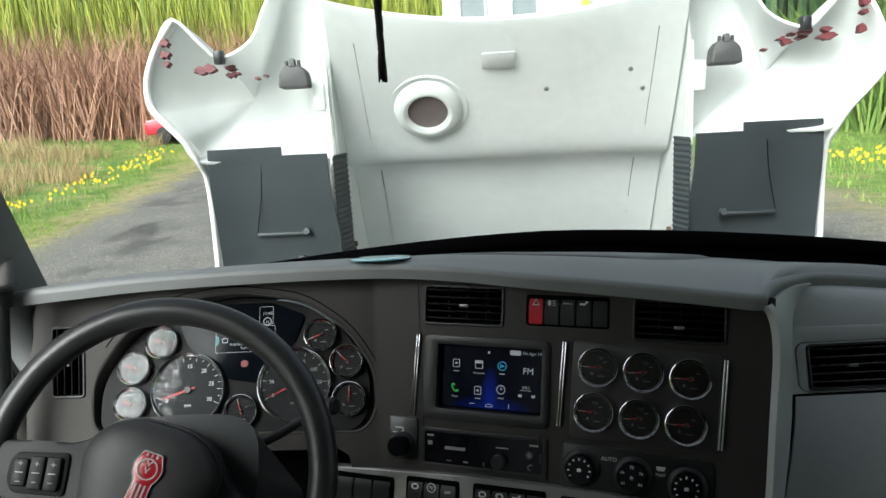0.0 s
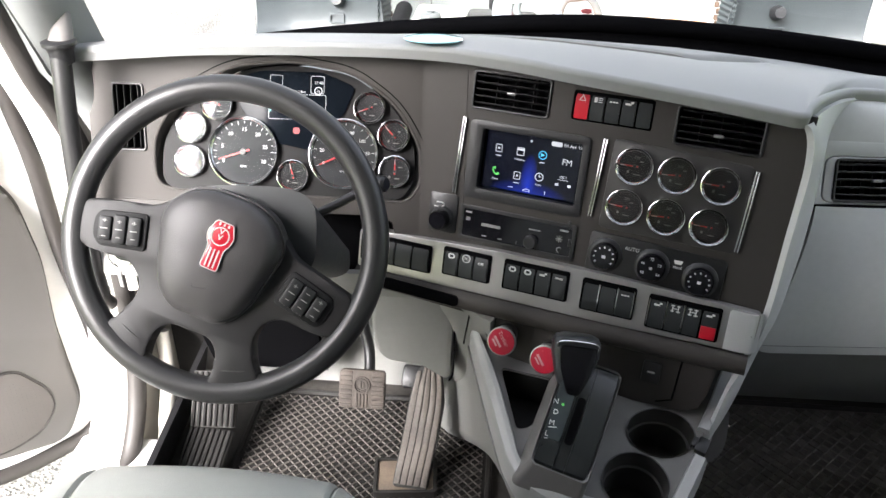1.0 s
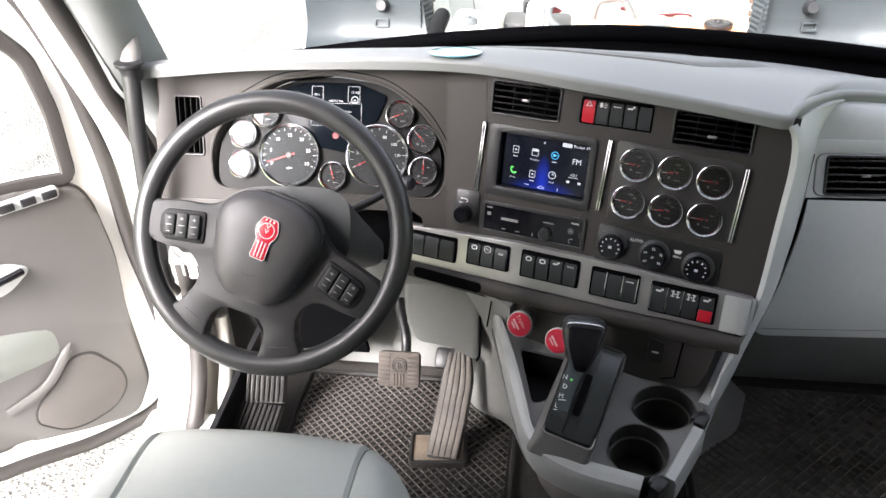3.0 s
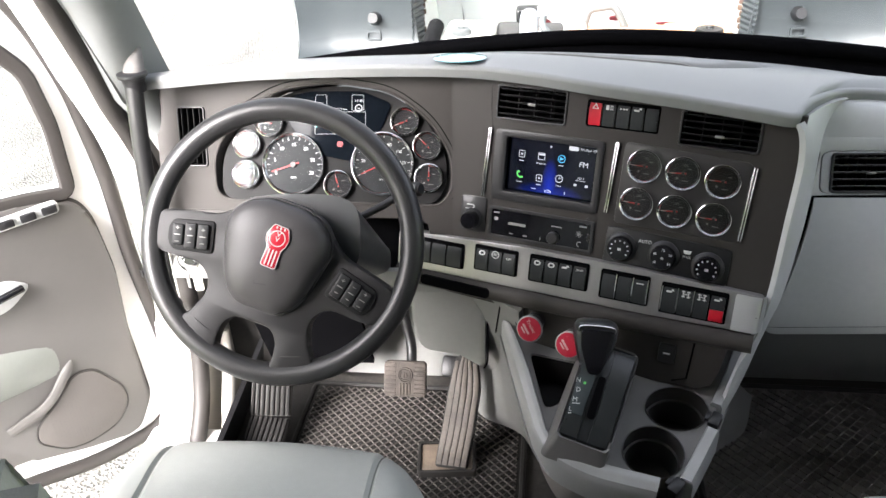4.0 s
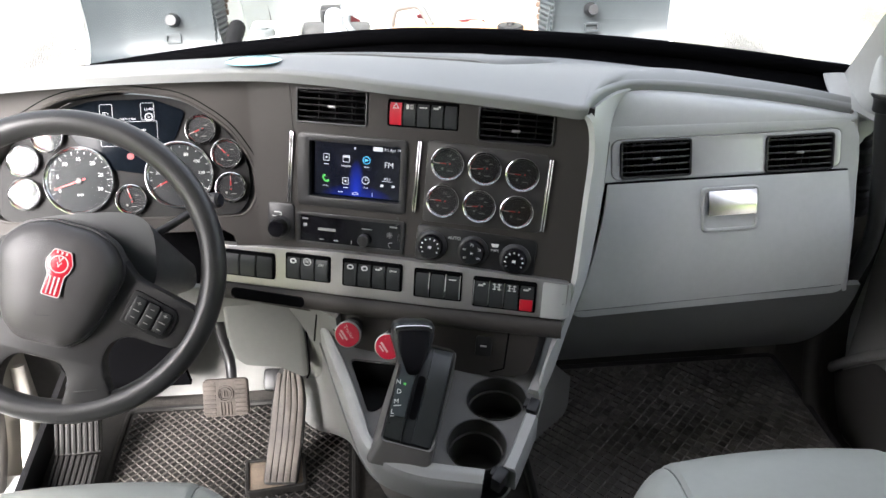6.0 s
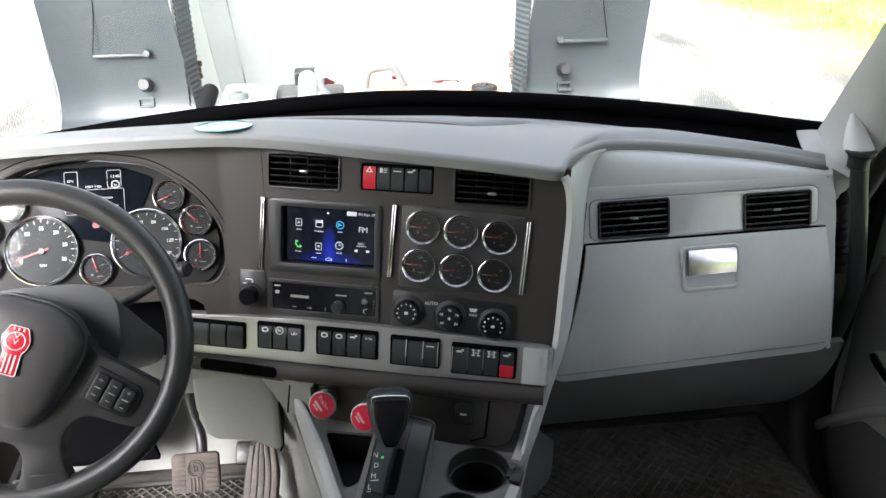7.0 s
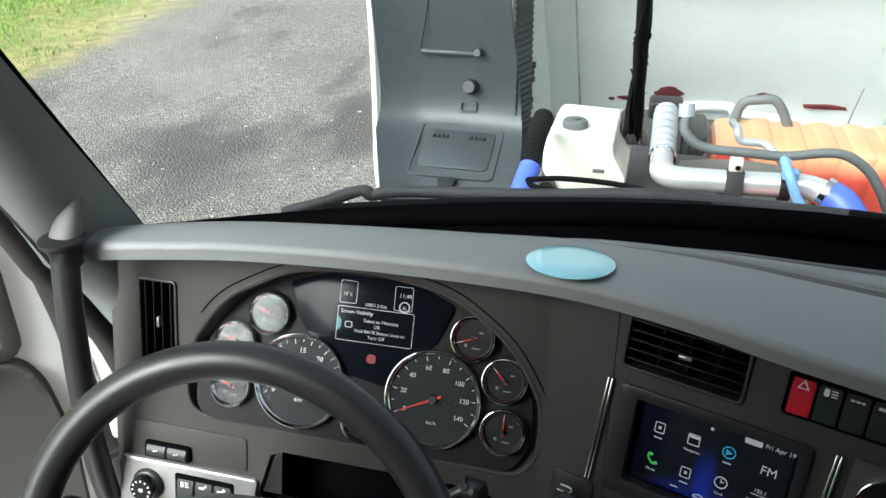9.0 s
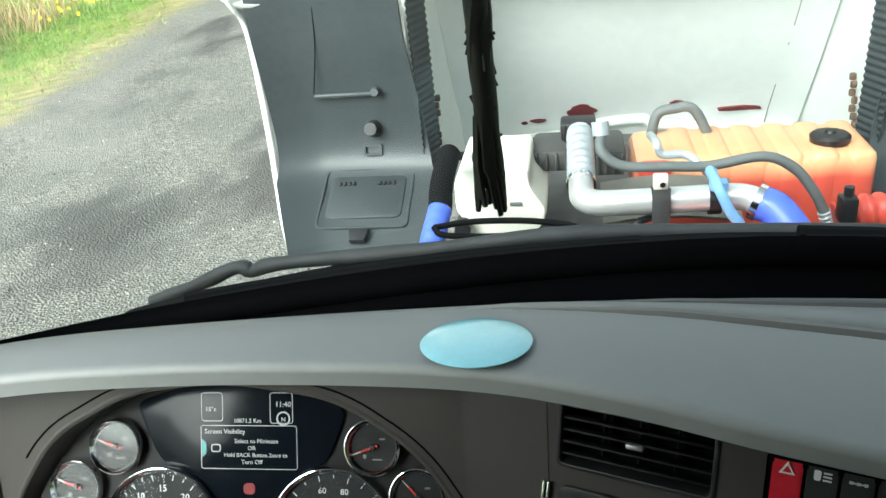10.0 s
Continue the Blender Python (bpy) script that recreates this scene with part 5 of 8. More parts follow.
part("flap", bm, BLACK, soc)
bm = B()
box(bm, 0, 0.0, 0.0064, 0.012, 0.003, 0.001)
part("print", bm, INK, soc)
for pts in ([(0.06, -0.24), (0.055, -0.31)], [(0.43, -0.24), (0.425, -0.315), (0.40, -0.325)]):
    bm = B()
    tube(bm, [(x, y, 0.0) for x, y in pts], 0.0016, 6)
    part("panel_seam", bm, MATTE, dash, "", dinv @ MB)

# ---------- steering wheel ----------
wheel = thing("steering_wheel", MW @ pose(0, 0, 0, 0, 0, -19.5), "black leather steering wheel turned slightly, with thumb buttons", "steering wheel")
bm = B()
tube(bm, [(0.2170 * math.cos(a), 0.2170 * math.sin(a), 0) for a in np.linspace(0, 2 * math.pi, 96, endpoint=False)], 0.0188, 20, closed=True)
part("rim", bm, LEATHER, wheel, "black leather rim")


bm = B()
half = [(0.070, 0.045), (0.106, 0.012), (0.150, 0.002), (0.206, -0.012), (0.200, -0.076), (0.165, -0.077), (0.114, -0.075), (0.093, -0.094), (0.089, -0.118), (0.103, -0.152), (0.120, -0.172), (0.085, -0.196), (0.046, -0.207), (0.050, -0.180), (0.046, -0.154), (0.030, -0.137)]
frame_line = roundpoly(half + [(-x, y) for x, y in half[::-1]], 0.016, 5)
plate(bm, frame_line, -0.018, 0.013, [], I4, 0.012)
part("spoke_frame", bm, mat("charcoal_spoke", (0.018, 0.0175, 0.018), 0.5, var=0.06, bump=0.4, bscale=800, spec=0.25), wheel, "charcoal moulded spokes")
for q in (-1, 1):
    bm = B()
    tube(bm, [(q * (0.050 + 0.056 * k / 6), -0.179 + 0.020 * (k / 6), 0.0140 - 0.003 * abs(k / 3 - 1)) for k in range(7)], 0.0009, 6)
    part("leather_seam", bm, BLACK, wheel)
bm = B()
hubline = [Vector((x, y, 0)) for x, y in roundpoly([(-0.088, 0.006), (-0.083, 0.030), (-0.062, 0.054), (-0.030, 0.066), (0.030, 0.066), (0.062, 0.054), (0.083, 0.030), (0.088, 0.006), (0.072, -0.062), (0.058, -0.092), (0.034, -0.112), (-0.034, -0.112), (-0.058, -0.092), (-0.072, -0.062)], 0.012, 5)]
rings = []
for k, z in ((1.03, -0.01), (1.035, 0.016), (1.03, 0.019), (1.005, 0.0195), (1.0, 0.017), (0.995, 0.026), (0.975, 0.034), (0.93, 0.041), (0.80, 0.048), (0.55, 0.053), (0.25, 0.055)):
    rings.append([bm.verts.new((p.x * k, (p.y + 0.02) * k - 0.02, z + (0.004 * (p.y * k) / 0.07 if z > 0.03 else 0))) for p in hubline])
for a, b in zip(rings, rings[1:]):
    for i in range(len(a)):
        bm.faces.new((a[i], a[(i + 1) % len(a)], b[(i + 1) % len(a)], b[i]))
bm.faces.new(rings[-1]), bm.faces.new(rings[0][::-1])
part("airbag_cover", bm, HUB, wheel, "grained charcoal airbag cover")
EMBTRIM = mat("bright_emblem_trim", (0.55, 0.53, 0.52), 0.3, 0.3, var=0.04)
emb = T(0.008, 0.000, 0.0545) @ pose(0, 0, 0, 0, 0, -2)
bm = B()
plate(bm, roundpoly([(-0.012, 0.031), (0.012, 0.031), (0.0145, 0.024), (0.019, 0.014), (0.0165, 0.002), (0.0115, -0.005), (0.0125, -0.036), (-0.0125, -0.036), (-0.0115, -0.005), (-0.0165, 0.002), (-0.019, 0.014), (-0.0145, 0.024)], 0.004), 0, 0.004, [], emb, 0.001)
em = part("emblem", bm, EMBLEM, wheel, "red and silver emblem plate")
bm = B()
tube(bm, [(x, y, 0.0035) for x, y in roundpoly([(-0.012, 0.031), (0.012, 0.031), (0.0145, 0.024), (0.019, 0.014), (0.0165, 0.002), (0.0115, -0.005), (0.0125, -0.036), (-0.0125, -0.036), (-0.0115, -0.005), (-0.0165, 0.002), (-0.019, 0.014), (-0.0145, 0.024)], 0.004)], 0.0009, 6, emb, closed=True)
part("emblem_edge", bm, EMBTRIM, em)
bm = B()
lathe(bm, [(0.0115, 0.004), (0.0130, 0.004), (0.0130, 0.0052), (0.0115, 0.0052)], emb @ T(0, 0.011, 0), 28, True)
part("emblem_ring", bm, EMBTRIM, em)
for q in (-0.0058, 0, 0.0058):
    bm = B()
    box(bm, q, -0.0205, 0.0045, 0.0022, 0.026, 0.0012, 0, emb)
    part("emblem_bar", bm, EMBTRIM, em)
for q in (-0.0065, 0, 0.0065):
    bm = B()
    box(bm, q, 0.0275, 0.0045, 0.0024, 0.004, 0.0012, 0, emb)
    part("emblem_bar", bm, EMBTRIM, em)
for q, dy in ((60, 0.005), (-60, 0.005), (60, -0.003), (-60, -0.003)):
    bm = B()
    box(bm, 0.0025 if q > 0 else -0.0025, 0.011 + dy, 0.0045, 0.008, 0.0014, 0.0012, 0, emb @ T(0, 0.011 + dy, 0) @ pose(0, 0, 0, 0, 0, q) @ T(0, -0.011 - dy, 0))
    part("emblem_bar", bm, EMBTRIM, em)
bm = B()
box(bm, -0.012, -0.066, 0.050, 0.020, 0.0012, 0.0008, 0, pose(0, 0, 0, 0, 0, 12))
box(bm, -0.022, -0.062, 0.050, 0.0012, 0.007, 0.0008, 0, pose(0, 0, 0, 0, 0, 12))
part("embossed_mark", bm, BLACK, wheel)
PODGREY = mat("smoky_button", (0.014, 0.0145, 0.015), 0.45, var=0.1, spec=0.2)
for side in (-1, 1):
    base = T(side * 0.140, -0.037, 0.0115) @ pose(0, 0, 0, 0, 0, side * -13) @ Matrix.Diagonal((0.9, 0.9, 1, 1))
    bm = B()
    plate(bm, roundpoly([(side * -0.042, -0.030), (side * 0.034, -0.028), (side * 0.044, -0.012), (side * 0.043, 0.016), (side * 0.034, 0.028), (side * -0.042, 0.030)], 0.008), -0.006, 0.005, [], base, 0.002)
    pod = part("button_pod", bm, VENTB, wheel, "gloss-edged black button pod")
    for k in range(3):
        x = -0.0235 + 0.0235 * k
        h = 0.023 if k != (2 if side > 0 else 0) else 0.019
        bm = B()
        plate(bm, rounded(x - 0.0105, -h, x + 0.0105, h, 0.004), 0.004, 0.0105, [], base, 0.0025)
        part("button", bm, PODGREY, pod, "smoky grey rocker button")
        bm = B()
        box(bm, x, -0.0125, 0.0107, 0.007, 0.0011, 0.0005, 0, base)
        box(bm, x, 0.0125, 0.0107, 0.007, 0.0011, 0.0005, 0, base)
        if k != 1 or side < 0:
            box(bm, x, 0.0125, 0.0107, 0.0011, 0.006, 0.0005, 0, base)
        box(bm, x, 0.0, 0.0107, 0.011, 0.0016, 0.0005, 0, base)
        part("button_symbol", bm, DIMINK, pod)

column = thing("steering_column", MW, "black steering column shroud with a stalk", "steering column")
bm = B()


def shroud(u, v):
    a = 2 * math.pi * v
    k = 1.0 + 0.15 * u
    c, s = math.cos(a), math.sin(a)
    e = 0.55
    return (k * 0.104 * math.copysign(abs(c) ** e, c) + 0.022, (0.070 - 0.034 * u) * math.copysign(abs(s) ** e, s) + 0.010 - 0.050 * u, -0.030 - 0.235 * u)


surf(bm, shroud, 10, 40)
bmesh.ops.remove_doubles(bm, verts=bm.verts, dist=0.0004)
bmesh.ops.holes_fill(bm, edges=[e for e in bm.edges if e.is_boundary])
part("shroud", bm, SHROUD, column)
bm = B()
tube(bm, smoothed([(0.09, 0.03, -0.09), (0.14, 0.055, -0.105), (0.19, 0.085, -0.115), (0.205, 0.095, -0.115)], 5), lambda t: 0.007 + 0.005 * max(0, t - 0.7) * 3, 12)
part("stalk", bm, BLACK, column)
bm = B()
lathe(bm, [(0.013, 0), (0.013, 0.02), (0.009, 0.024), (0, 0.024)], pose(0.198, 0.090, -0.122, 0, 60, 0), 16)
part("stalk_tip", bm, BLACK, column)
keys = thing("key_ring", pose(-0.555, 1.10, 0.578), "bunch of keys with a white paper tag hanging from the column", "keys")
bm = B()
tube(bm, [(0.020 * math.cos(a), 0.0, 0.020 * math.sin(a)) for a in np.linspace(0, 6.283, 24, endpoint=False)], 0.0014, 6, closed=True)
part("ring", bm, CHROME, keys)
bm = B()
plate(bm, rounded(-0.009, -0.050, 0.008, -0.004, 0.004), -0.0006, 0.0006, [], pose(0.012, 0, -0.016, 90, 0, 12))
part("tag", bm, TAN, keys, "white paper tag")
bm = B()
plate(bm, [(-0.004, -0.045), (0.004, -0.045), (0.005, -0.012), (0.010, -0.008), (0.010, 0.004), (-0.010, 0.004), (-0.010, -0.008), (-0.005, -0.012)], -0.001, 0.001, [], pose(-0.01, 0.004, -0.018, 90, 0, -25))
part("key", bm, SATIN, keys)

# ---------- console ----------
con = thing("centre_console", MC, "grey moulded centre console sloping towards the seats", "console")
CUP = mat("cup_holder_grey", (0.045, 0.044, 0.042), 0.4, var=0.06)
RIM = mat("pale_grey_console_rim", (0.33, 0.336, 0.327), 0.45, var=0.06, bump=0.15, bscale=800)
ring_of = lambda cx, cy, ru, rv: [(cx + ru * math.cos(a), cy + rv * math.sin(a)) for a in np.linspace(0, 6.283, 36, endpoint=False)]
c1, c2 = ring_of(0.0652, 0.0230, 0.0515, 0.0495), ring_of(0.1130, 0.1135, 0.0545, 0.0440)
binl = roundpoly([(-0.152, 0.222), (-0.060, 0.203), (-0.098, 0.109), (-0.122, 0.102)], 0.012, 4)
line = roundpoly([(-0.200, 0.330), (-0.165, 0.205), (-0.134, 0.103), (-0.118, 0.045), (-0.092, 0.022), (-0.038, -0.003), (0.073, -0.029), (0.114, -0.018), (0.165, 0.070), (0.203, 0.168), (0.236, 0.262), (0.20, 0.30)], 0.010, 3)
bm = B()
plate(bm, line, -0.030, 0.0, [c1, c2, binl], I4, 0.002)
part("top", bm, CONSOLE, con, "dark grey console top")
IN = smoothed([(-0.2050, 0.345, 0), (-0.1954, 0.2971, 0), (-0.1589, 0.2021, 0), (-0.1302, 0.1027, 0), (-0.1143, 0.0450, 0), (-0.0894, 0.0227, 0), (-0.0363, -0.0020, 0), (0.0735, -0.0265, 0)], 6)
OUTL = smoothed([(-0.2225, 0.350, 0), (-0.2110, 0.3030, 0), (-0.1812, 0.1939, 0), (-0.1514, 0.0890, 0), (-0.1351, 0.0432, 0), (-0.1049, 0.0001, 0), (-0.0378, -0.0341, 0), (0.0650, -0.0565, 0)], 6)


def rim_edge(u, v):
    """The raised rim round the driver's side and front of the tray."""
    k = u * (len(IN) - 1)
    i = min(int(k), len(IN) - 2)
    a, b = IN[i].lerp(IN[i + 1], k - i), OUTL[i].lerp(OUTL[i + 1], k - i)
    stations = ((0, 0, -0.004), (0.12, 0.02, 0.006), (0.25, 0.12, 0.011), (0.45, 0.45, 0.010), (0.65, 0.85, 0.003), (0.80, 1.0, -0.010), (1.0, 1.04, -0.070))
    f, w = (float(np.interp(v, [q[0] for q in stations], [q[n] for q in stations])) for n in (1, 2))
    p = a.lerp(b, f)
    return (p.x, p.y, w)


bm = B()
surf(bm, rim_edge, 48, 20, 0.003)
part("rim", bm, RIM, con, "pale grey rim along the console's edge")
# the passenger-side rim is broken by two black clips
for pts, wide in (([(0.268, 0.300), (0.2321, 0.2263), (0.2065, 0.1681), (0.1820, 0.1190)], 0.022), ([(0.1700, 0.0690), (0.1472, 0.0264), (0.1293, -0.0066), (0.1150, -0.0320)], 0.024)):
    path = smoothed([(x, y, -0.004) for x, y in pts], 5)
    bm = B()
    rows = []
    for i, p in enumerate(path):
        d = (path[min(i + 1, len(path) - 1)] - path[max(i - 1, 0)]).normalized()
        n = Vector((-d.y, d.x, 0))
        rows.append([bm.verts.new(p + n * (wide * a) + Vector((0, 0, w))) for a, w in ((-0.5, -0.012), (-0.5, 0.010), (-0.40, 0.016), (0.30, 0.018), (0.48, 0.008), (0.62, -0.05), (-0.5, -0.05))])
    for a, b in zip(rows, rows[1:]):
        for i in range(7):
            bm.faces.new((a[i], a[(i + 1) % 7], b[(i + 1) % 7], b[i]))
    bm.faces.new(rows[0][::-1]), bm.faces.new(rows[-1])
    bmesh.ops.recalc_face_normals(bm, faces=bm.faces)
    part("side_rim", bm, RIM, con, "pale grey rim along the console's edge")
for cx, cy, turn in ((0.1765, 0.0920, -28), (0.0975, -0.0400, -40)):
    bm = B()
    m = pose(cx, cy, -0.010, 0, 0, turn)
    box(bm, 0, 0, 0, 0.020, 0.030, 0.040, 0.004, m)
    box(bm, -0.012, 0.002, 0.010, 0.012, 0.020, 0.014, 0.004, m)
    part("cup_clip", bm, BLACK, con, "black rubber cup clip")
for cc, d in ((c1, 0.10), (c2, 0.10), (binl, 0.07)):
    bm = B()
    mid = (sum(p[0] for p in cc) / len(cc), sum(p[1] for p in cc) / len(cc))
    prof = ((1.035, 0.0010), (1.03, 0.0032), (1.0, 0.0022), (0.985, -0.003), (0.96, -0.034), (0.90, -0.037), (0.85, -d)) if cc is not binl else ((1.03, 0.0010), (1.0, -0.003), (0.86, -d))
    rr = [[bm.verts.new((mid[0] + (x - mid[0]) * k, mid[1] + (y - mid[1]) * k, z)) for x, y in cc] for k, z in prof]
    for a, b in zip(rr, rr[1:]):
        for i in range(len(a)):
            bm.faces.new((a[i], a[(i + 1) % len(a)], b[(i + 1) % len(a)], b[i]))
    bm.faces.new(rr[-1])
    part("cup_holder" if cc is not binl else "bin", bm, CUP if cc is not binl else VENTB, con, "dark open cup holder" if cc is not binl else "dark open bin")
# flanks from the rim down to the floor
mi = MC.inverted()
TOPL = [MC @ Vector((p.x, p.y, -0.06)) for p in OUTL]
FOOT = smoothed([(-0.08, 1.49, 0.22), (-0.072, 1.47, 0.13), (-0.060, 1.43, 0.06), (-0.040, 1.375, 0.02), (-0.010, 1.33, 0.012), (0.087, 1.274, 0.010), (0.17, 1.08, 0.006), (0.320, 1.01, 0.004)], 6)


def flank(lo, hi):
    def f(u, v):
        k = (lo + (hi - lo) * u) * (len(TOPL) - 1)
        i = min(int(k), len(TOPL) - 2)
        a, b = TOPL[i].lerp(TOPL[i + 1], k - i), FOOT[i].lerp(FOOT[i + 1], k - i)
        p = a.lerp(b, v)
        return mi @ (p + Vector((0.020, 0.012, 0)) * math.sin(math.pi * v))
    return f


bm = B()
surf(bm, flank(0.0, 0.70), 26, 14, 0.004)
part("skirt", bm, LOWER, con, "light grey flank of the pedestal")
bm = B()
surf(bm, flank(0.70, 1.0), 14, 14, 0.004)
part("pedestal", bm, mat("taupe_pedestal", (0.13, 0.122, 0.114), 0.5, var=0.08, bump=0.2, bscale=700), con, "dark taupe front of the pedestal")
TOPR = [MC @ Vector(p) for p in smoothed([(0.065, -0.0565, -0.06), (0.110, -0.046, -0.05), (0.154, 0.026, -0.05), (0.194, 0.112, -0.05), (0.240, 0.220, -0.05), (0.275, 0.300, -0.05)], 6)]
FOOTR = smoothed([(0.320, 1.01, 0.004), (0.40, 1.10, 0.004), (0.47, 1.20, 0.006), (0.530, 1.268, 0.010), (0.590, 1.325, 0.014), (0.625, 1.43, 0.03)], 6)
bm = B()
surf(bm, lambda u, v: (lambda k: (lambda i: mi @ (TOPR[i].lerp(TOPR[i + 1], k - i).lerp(FOOTR[i].lerp(FOOTR[i + 1], k - i), v) + Vector((-0.030, 0.05, -0.03)) * math.sin(math.pi * v)))(min(int(k), len(TOPR) - 2)))(u * (len(TOPR) - 1)), 24, 14, 0.004)
part("skirt", bm, LOWER, con, "grey flank of the pedestal")

# gear selector on its raised, tilted block
shift = thing("gear_selector", MSEL, "automatic gear selector with a black gloss lever", "gear selector")
skew = T(0.008, 0.006, 0) @ pose(0, 0, 0, 0, 0, -17.5)
bm = B()
rings = []
to_tray = MSEL.inverted() @ MC
foot = [to_tray @ Vector((-0.044, 0.094, -0.004)) + to_tray.to_3x3() @ (pose(0, 0, 0, 0, 0, -17.5) @ Vector((x, y, 0))) for x, y in rounded(-0.056, -0.108, 0.056, 0.108, 0.012)]
shoulder = [skew @ Vector((x, y, -0.003)) for x, y in rounded(-0.0475, -0.093, 0.0475, 0.093, 0.010)]
rings.append(foot)
rings += [[a.lerp(b, f) for a, b in zip(foot, shoulder)] for f in (0.12, 0.6, 0.93)]
for wx, wy, w in ((0.0455, 0.091, 0.0), (0.0430, 0.0885, -0.002), (0.0425, 0.088, -0.018)):
    rings.append([skew @ Vector((x, y, w)) for x, y in rounded(-wx, -wy, wx, wy, 0.010)])
rings = [[bm.verts.new(p) for p in ring] for ring in rings]
for a, b in zip(rings, rings[1:]):
    for i in range(len(a)):
        bm.faces.new((a[i], a[(i + 1) % len(a)], b[(i + 1) % len(a)], b[i]))
part("base", bm, CONSOLE, shift, "dark grey moulded surround")
GATE = mat("black_gate_plate", (0.022, 0.025, 0.026), 0.30, var=0.0)
bm = B()      # gate body with a sloping front and a groove along the lever's way
prof = [(-0.0865, -0.012), (-0.083, -0.004), (-0.060, 0.006), (-0.052, 0.010), (0.068, 0.012), (0.085, 0.002), (0.0865, -0.012)]
for x0, x1, drop in ((-0.0415, -0.0115, 0.0), (-0.0110, 0.0075, -0.004), (0.0080, 0.0415, -0.001)):
    ra = [bm.verts.new(skew @ Vector((x0, y, w + drop))) for y, w in prof]
    rb = [bm.verts.new(skew @ Vector((x1, y, w + drop))) for y, w in prof]
    for i in range(len(prof) - 1):
        bm.faces.new((ra[i], rb[i], rb[i + 1], ra[i + 1]))
    bm.faces.new(ra), bm.faces.new(rb[::-1])
bmesh.ops.recalc_face_normals(bm, faces=bm.faces)
part("gate", bm, GATE, shift, "gloss black gate plate")
bm = B()
plate(bm, rounded(-0.0070, -0.046, 0.0055, 0.030, 0.005), 0.005, 0.0085, [], skew)
part("slot", bm, MATTE, shift, "dark lever slot")
bm = B()
plate(bm, rounded(-0.0395, -0.048, -0.0140, 0.062, 0.003), 0.0085, 0.0135, [], skew, 0.0006)
part("label_strip", bm, mat("smoky_label", (0.045, 0.055, 0.058), 0.2, var=0.08), shift, "smoky strip with gear letters")
for s, x, y in (("N", -0.0257, 0.0266), ("D", -0.0256, 0.0099), ("M", -0.0314, -0.0068), ("L", -0.0390, -0.0235)):
    text(s, 0.0115, shift, T(x, y, 0.0138) @ pose(0, 0, 0, 0, 0, -8))
for x, y, w in ((-0.0300, -0.0135, 0.013), (-0.0400, -0.0305, 0.006)):
    bm = B()
    box(bm, x, y, 0.0138, w, 0.0013, 0.0006)
    part("caption_bar", bm, INK, shift)
bm = B()
cyl(bm, 0.0024, 0.0024, 0.002, T(-0.0150, 0.0221, 0.0125), 10)
part("gear_lamp", bm, LITGREEN, shift, "small green lamp")
lev = shift.matrix_basis.inverted() @ pose(0.206, 0.977, 0.405, -28, 4, 0)
bm = B()
lathe(bm, [(0.013, -0.03), (0.011, 0.02), (0.013, 0.04)], lev, 16)
part("lever", bm, BLACK, shift)
bm = B()


def grip(u, v):
    """A broad rounded grip, flat on its face, narrower at the foot."""
    a = 2 * math.pi * v
    w = float(np.interp(u, (0, 0.12, 0.35, 0.70, 0.88, 0.96, 1.0), (0.010, 0.017, 0.027, 0.0370, 0.0380, 0.034, 0.024)))
    d = float(np.interp(u, (0, 0.12, 0.35, 0.70, 0.88, 0.96, 1.0), (0.013, 0.020, 0.026, 0.030, 0.030, 0.026, 0.018)))
    c, q = math.cos(a), math.sin(a)
    return (w * math.copysign(abs(c) ** 0.55, c), d * math.copysign(abs(q) ** 0.55, q) - 0.012 * u, 0.024 + 0.108 * u)


surf(bm, grip, 26, 40, 0, lev)
bmesh.ops.remove_doubles(bm, verts=bm.verts, dist=0.0003)
bmesh.ops.holes_fill(bm, edges=[e for e in bm.edges if e.is_boundary])
part("grip", bm, mat("satin_black_grip", (0.024, 0.027, 0.029), 0.3, var=0.1), shift, "satin black shift grip")
bm = B()
plate(bm, roundpoly([(-0.010, 0.040), (0.010, 0.040), (0.026, 0.085), (0.029, 0.118), (-0.029, 0.118), (-0.026, 0.085)], 0.008, 4), 0.0, 0.004, [], lev @ T(0, -0.0335, 0) @ pose(0, 0, 0, 95.5, 0, 0), 0.0015)
part("grip_front", bm, GLOSSB, shift, "gloss black face")
bm = B()
tube(bm, smoothed([(-0.0310, -0.036, 0.112), (-0.0285, -0.0400, 0.122), (0.0, -0.0420, 0.1245), (0.0285, -0.0400, 0.122), (0.0310, -0.036, 0.112)], 5), 0.0014, 8, lev)
part("accent", bm, CHROME, shift, "thin chrome accent")

# ---------- pedals ----------
acc = thing("accelerator_pedal", pose(-0.080, 1.15, 0.02, 48, 0, -5), "worn ribbed accelerator pedal on a base plate", "pedal")
side_l, side_r = ((0.0, -0.030), (0.09, -0.022), (0.18, -0.016), (0.235, -0.010), (0.256, 0.004)), ((0.0, 0.043), (0.09, 0.052), (0.18, 0.057), (0.235, 0.046), (0.256, 0.030))
across = lambda f, y: float(np.interp(y, [p[0] for p in side_l], [p[1] for p in side_l]) * (1 - f) + np.interp(y, [p[0] for p in side_r], [p[1] for p in side_r]) * f)
bm = B()
plate(bm, roundpoly([(across(0, y), y) for y in (0.0, 0.09, 0.18, 0.235, 0.256)] + [(across(1, y), y) for y in (0.256, 0.235, 0.18, 0.09, 0.0)], 0.010, 4), 0.004, 0.017, [], I4, 0.003)
part("tread", bm, RUBBER, acc, "dark rubber pedal body")
